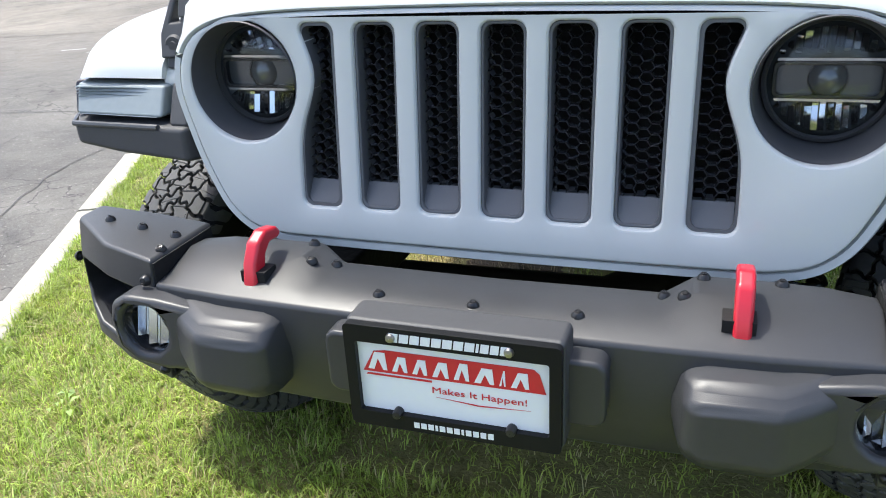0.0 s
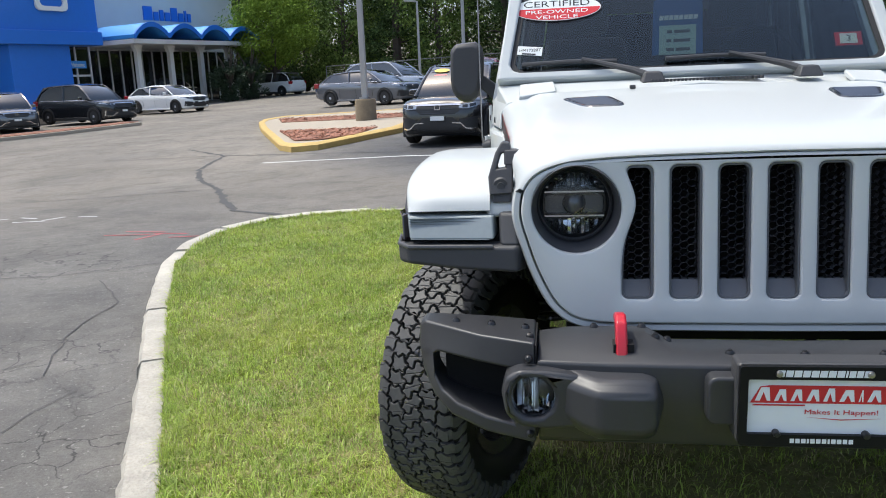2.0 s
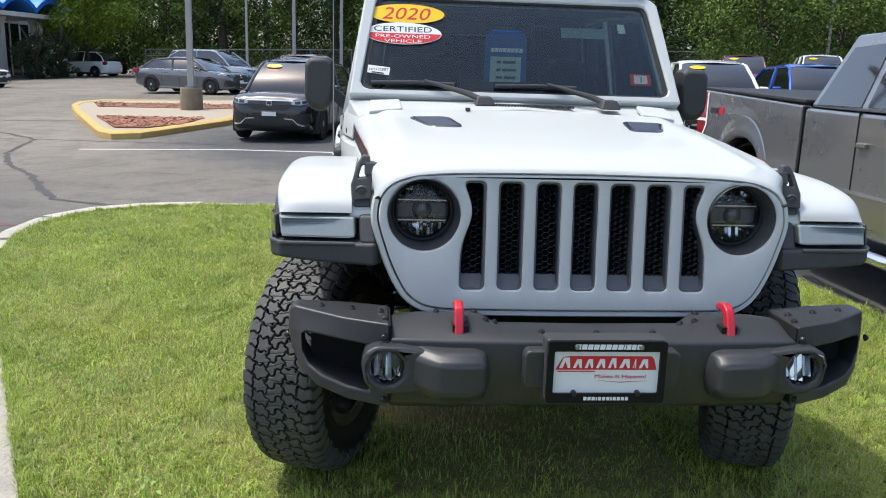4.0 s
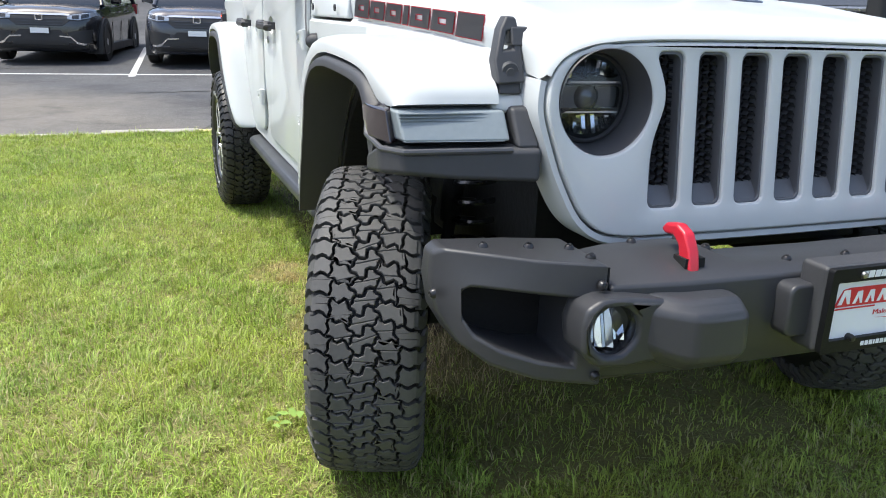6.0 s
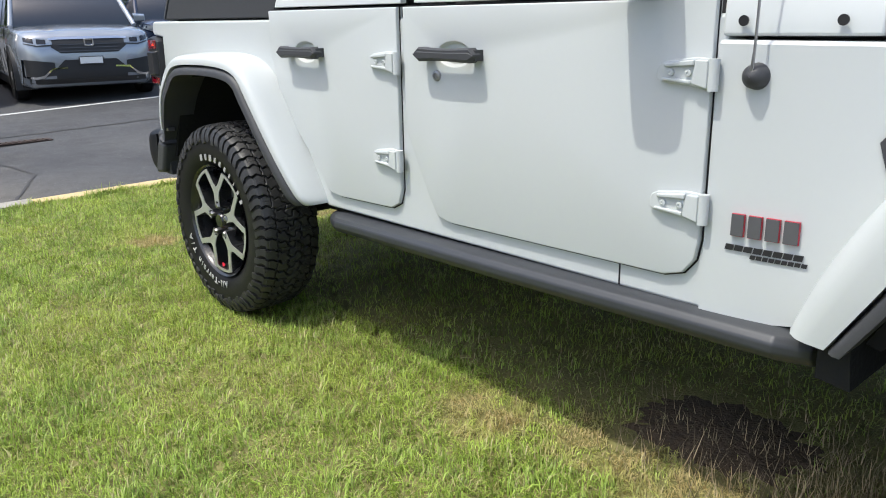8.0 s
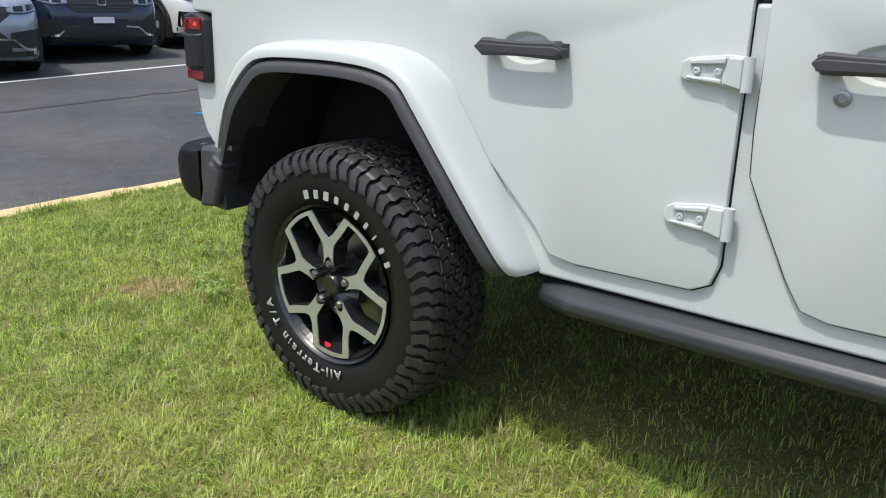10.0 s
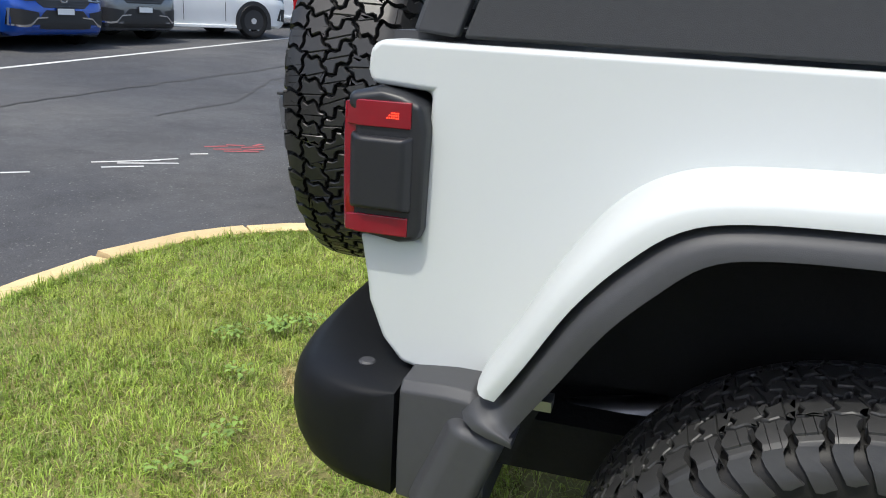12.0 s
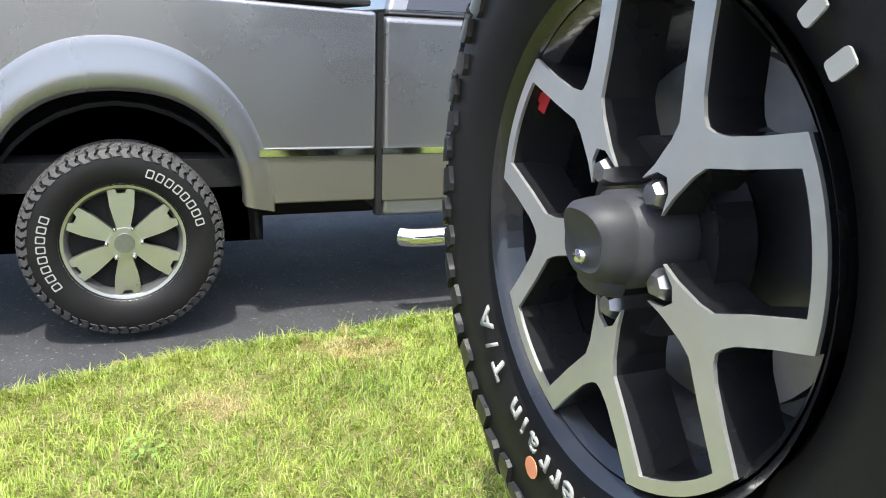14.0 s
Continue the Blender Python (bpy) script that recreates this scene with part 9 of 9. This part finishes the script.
b_part("canopy", prism(wave_hi + wave_lo[::-1], 1, -1.6, 4.1), B_LIGHTBLUE, "light blue wavy canopy")
b_part("canopy_fascia", prism([(x, z + 0.03) for x, z in wave_hi] + [(x, z - 0.05) for x, z in wave_lo[::-1]], 1, -1.75, -1.6), B_BLUE)
b_part("canopy_soffit", box((-1.4, -1.5, 4.05), (9.6, 4.0, 4.32)), B_WHITE)
b_part("forecourt", box((-30, -5.5, -0.3), (12, 4.2, 0.12)), CONCRETE, bevel=0.03)

BED = [(-22.5, 22.5), (-18.9, 25.4), (-17.3, 28.4), (-18.6, 29.3), (-20.2, 26.9), (-23.6, 24.0)]
bed_kerb = part("bed_kerb", loft([[(x, y, lot(x, y) - 0.05) for x, y in BED], [(x, y, lot(x, y) + 0.14) for x, y in BED]]), CONCRETE, bevel=0.03)
tagged(bed_kerb, "low concrete kerb round a mulched bed", "kerb", kind="structure")
inner = inset_line(BED, 0.16)
mulch_bed = part("mulch_bed", loft([[(x, y, lot(x, y) + 0.135) for x, y in inner], [(x, y, lot(x, y) + 0.165) for x, y in inner]]), MULCH)
tagged(mulch_bed, "red bark mulch in a kerbed bed", "mulch", kind="structure")

# ---------------------------------------------------------------- trees and fence behind the lot
LEAF_A = mat("deciduous_leaf", (0.070, 0.130, 0.028), 0.75, var=0.4, scale=0.6, island=0.8, tint=(0.13, 0.19, 0.045), spec=0.1)
LEAF_B = mat("dark_conifer_leaf", (0.036, 0.070, 0.024), 0.75, var=0.4, scale=0.6, island=0.8, tint=(0.065, 0.105, 0.036), spec=0.1)
LEAF_C = mat("light_maple_leaf", (0.115, 0.185, 0.022), 0.75, var=0.3, scale=0.6, island=0.7, tint=(0.17, 0.25, 0.035), spec=0.1)
BARK = mat("grey_brown_bark", (0.075, 0.06, 0.048), 0.9, var=0.3, bump=0.6, bscale=14)


def tree(height, radius, seed, leaf, conifer=False, clumps=70, per=70, size=0.34, low=0.05):
    rng = random.Random(seed)
    e = empty("tree")
    top = Vector((rng.uniform(-0.4, 0.4), rng.uniform(-0.4, 0.4), height * 0.92))
    bm = tube([(0, 0, -0.3), (0.05, 0, height * 0.2), (top.x * 0.5, top.y * 0.5, height * 0.55), top], [height * 0.022, height * 0.018, height * 0.011, 0.03], 8)
    for k in range(9):
        a, z = rng.uniform(0, 6.28), height * rng.uniform(0.18, 0.7)
        r = radius * rng.uniform(0.5, 0.85) * (1 - 0.6 * z / height if conifer else 1)
        tube([(0, 0, z), (r * 0.5 * math.cos(a), r * 0.5 * math.sin(a), z + (0.2 if conifer else 1.0)), (r * math.cos(a), r * math.sin(a), z + (0.1 if conifer else 1.8))], [0.09, 0.06, 0.02], 6, bm)
    part("trunk", bm, BARK, e)
    vs, fs = [], []
    for c in range(clumps):
        u = rng.random()
        z = height * (low + (1 - low) * u)
        if conifer:
            rr = radius * (1.05 - u) * rng.uniform(0.3, 1.0)
        else:
            rr = radius * math.sqrt(max(0.05, 1 - (2 * u - 0.95) ** 2)) * rng.uniform(0.35, 1.05)
        a = rng.uniform(0, 6.28)
        cx, cy = rr * math.cos(a), rr * math.sin(a)
        cr = radius * rng.uniform(0.18, 0.34)
        for k in range(per):
            d = Vector((rng.gauss(0, 1), rng.gauss(0, 1), rng.gauss(0, 0.7)))
            d = d.normalized() * cr * rng.random() ** 0.4
            p = Vector((cx, cy, z)) + d
            n = Vector((rng.gauss(0, 1), rng.gauss(0, 1), rng.gauss(0.6, 1))).normalized()
            u1 = n.orthogonal().normalized()
            v1 = n.cross(u1)
            s = size * rng.uniform(0.5, 1.1)
            i = len(vs)
            vs += [p - u1 * s * 0.5, p + v1 * s * 0.32, p + u1 * s * 0.6, p - v1 * s * 0.32]
            fs.append((i, i + 1, i + 2, i + 3))
    me = bpy.data.meshes.new("crown")
    me.from_pydata(vs, [], fs)
    me.materials.append(leaf)
    o = new("crown", me)
    o.parent = e
    return e


protos = [tree(15, 4.0, 1, LEAF_A, False, 130, 130, 0.26), tree(17, 3.4, 2, LEAF_B, True, 130, 130, 0.25), tree(13, 4.4, 3, LEAF_A, False, 130, 130, 0.26), tree(18, 3.2, 5, LEAF_B, True, 130, 130, 0.25)]
for p in protos:
    tagged(p, "tall green tree in a dense tree line", "tree", group="tree line")
spots = []
rr = random.Random(9)
for row, (y0, n) in enumerate(((62, 26), (69, 24), (77, 20))):
    for k in range(n):
        x = -46 + 120.0 * (k + 0.5 * (row % 2)) / n + rr.uniform(-1.2, 1.2)
        spots.append((x, y0 + 0.10 * abs(x) + rr.uniform(-1.5, 1.5) - (8 if x > 20 else 0)))
for k, (x, y) in enumerate(spots):
    m = pose(x, y, lot(x, y), 0, 0, rr.uniform(0, 360))
    if k < 4:
        protos[k].matrix_basis = m
        continue
    o = copy_thing(protos[k % 4], m)
    o.scale = (rr.uniform(0.85, 1.15),) * 2 + (rr.uniform(0.85, 1.2),)
HEDGE = mat("dark_hedge_leaf", (0.020, 0.040, 0.014), 0.6, var=0.4, island=0.7)
for hx, hy in ((-22.5, 50.5), (-21.7, 52.3), (-27.6, 28.4)):
    hedge = tree(2.6, 1.3, 33, HEDGE, False, 60, 110, 0.14)
    hedge.name = "shrub"
    hedge.matrix_basis = pose(hx, hy, lot(hx, hy))
    tagged(hedge, "dark green shrub beside the showroom wall", "shrub", group="shrubs")
maple = tree(7.3, 3.2, 12, LEAF_C, False, 170, 170, 0.19, 0.34)
maple.matrix_basis = pose(-20.9, 55.0, lot(-20.9, 55.0))
tagged(maple, "bright green rounded tree beside the showroom", "tree")
m2 = tree(9.0, 4.2, 14, LEAF_A, False, 150, 150, 0.2)
m2.matrix_basis = pose(23.0, 47.0, lot(23, 47))
tagged(m2, "light green broad tree behind the lot", "tree")
copy_thing(m2, pose(30.0, 50.0, lot(30, 50), 0, 0, 130))
FENCE = mat("galvanised_fence", (0.22, 0.23, 0.23), 0.5, metal=0.6, var=0.2)


def fence(x0, y0, x1, y1):
    e = empty("chain_link_fence", (x0, y0, lot(x0, y0)))
    tagged(e, "grey chain-link fence before the trees", "fence")
    n = int(math.hypot(x1 - x0, y1 - y0) / 3)
    for k in range(n + 1):
        x, y = (x1 - x0) * k / n, (y1 - y0) * k / n
        z = lot(x0 + x, y0 + y) - lot(x0, y0)
        part("post", tube([(x, y, z - 0.1), (x, y, z + 1.9)], 0.035, 8), FENCE, e)
    z1 = lot(x1, y1) - lot(x0, y0)
    part("top_rail", tube([(0, 0, 1.85), (x1 - x0, y1 - y0, z1 + 1.85)], 0.025, 8), FENCE, e)
    vs, es = [], []
    bm = bmesh.new()
    for k in range(14):
        z = 0.1 + 0.13 * k
        tube([(0, 0, z), (x1 - x0, y1 - y0, z1 + z)], 0.006, 3, bm)
    tagged(part("wire", bm, FENCE, e), kind="stuff")


fence(-18, 58.5, 12, 58.5)
fence(12, 52.0, 45, 48.0)

# ---------------------------------------------------------------- kerb stones round the lawn
def kerb_run():
    pts = [Vector((x, y)) for x, y in KERB] + [Vector(KERB[0])]
    run, out = [], []
    for a, b in zip(pts, pts[1:]):
        n = max(1, int((b - a).length / 0.05))
        for k in range(n):
            run.append(a + (b - a) * k / n)
    d = [0.0]
    for a, b in zip(run, run[1:]):
        d.append(d[-1] + (b - a).length)
    return run, d


kerb = empty("kerb", (0, 0, 0))
tagged(kerb, "row of weathered pale and yellow kerb stones round a lawn", "kerb", kind="structure")
run, dist = kerb_run()
rk = random.Random(4)
start = 0
while start < len(run) - 2:
    length = rk.uniform(0.75, 1.05)
    end = start
    while end < len(run) - 1 and dist[end] - dist[start] < length:
        end += 1
    seg = run[start:end + 1]
    start = end
    if len(seg) < 4:
        continue
    step = max(1, (len(seg) - 1) // 4)
    seg = [seg[min(len(seg) - 1, round(i * (len(seg) - 1) / 8))] for i in range(9)]
    rings = []
    lift = rk.uniform(-0.012, 0.016)
    chip = rk.uniform(0.006, 0.02)
    for i, p in enumerate(seg):
        a, b = seg[max(0, i - 1)], seg[min(len(seg) - 1, i + 1)]
        t = (b - a).normalized()
        n = Vector((-t.y, t.x))
        mid = Vector((-0.3, 1.5))
        if n.dot(p - mid) < 0:
            n = -n
        g = 0.006 if i == 0 else -0.006 if i == len(seg) - 1 else 0.0
        q = p + t * g
        zt = lawn_z(p.x, p.y) + 0.005 + lift
        zb = lot(p.x, p.y) - 0.15
        w = 0.14
        if p.x > 2.16:
            w, zt = 0.07, lot(p.x, p.y) + 0.03
        rings.append([(q.x - n.x * 0.01, q.y - n.y * 0.01, zb), (q.x - n.x * 0.01, q.y - n.y * 0.01, zt - 0.012), (q.x + n.x * 0.012, q.y + n.y * 0.012, zt), (q.x + n.x * (w - 0.03), q.y + n.y * (w - 0.03), zt),
                      (q.x + n.x * (w + rk.uniform(-chip, 0.004)), q.y + n.y * (w + rk.uniform(-chip, 0.004)), zt - 0.035 - rk.uniform(0, 0.01)), (q.x + n.x * (w + 0.015), q.y + n.y * (w + 0.015), zb)])
    c = seg[len(seg) // 2]
    m = KERBSTONE if c.x < -0.4 else CONCRETE if c.x > 2.32 else KERBTAN
    part("kerb_stone", loft(rings), m, kerb, sharp=30)
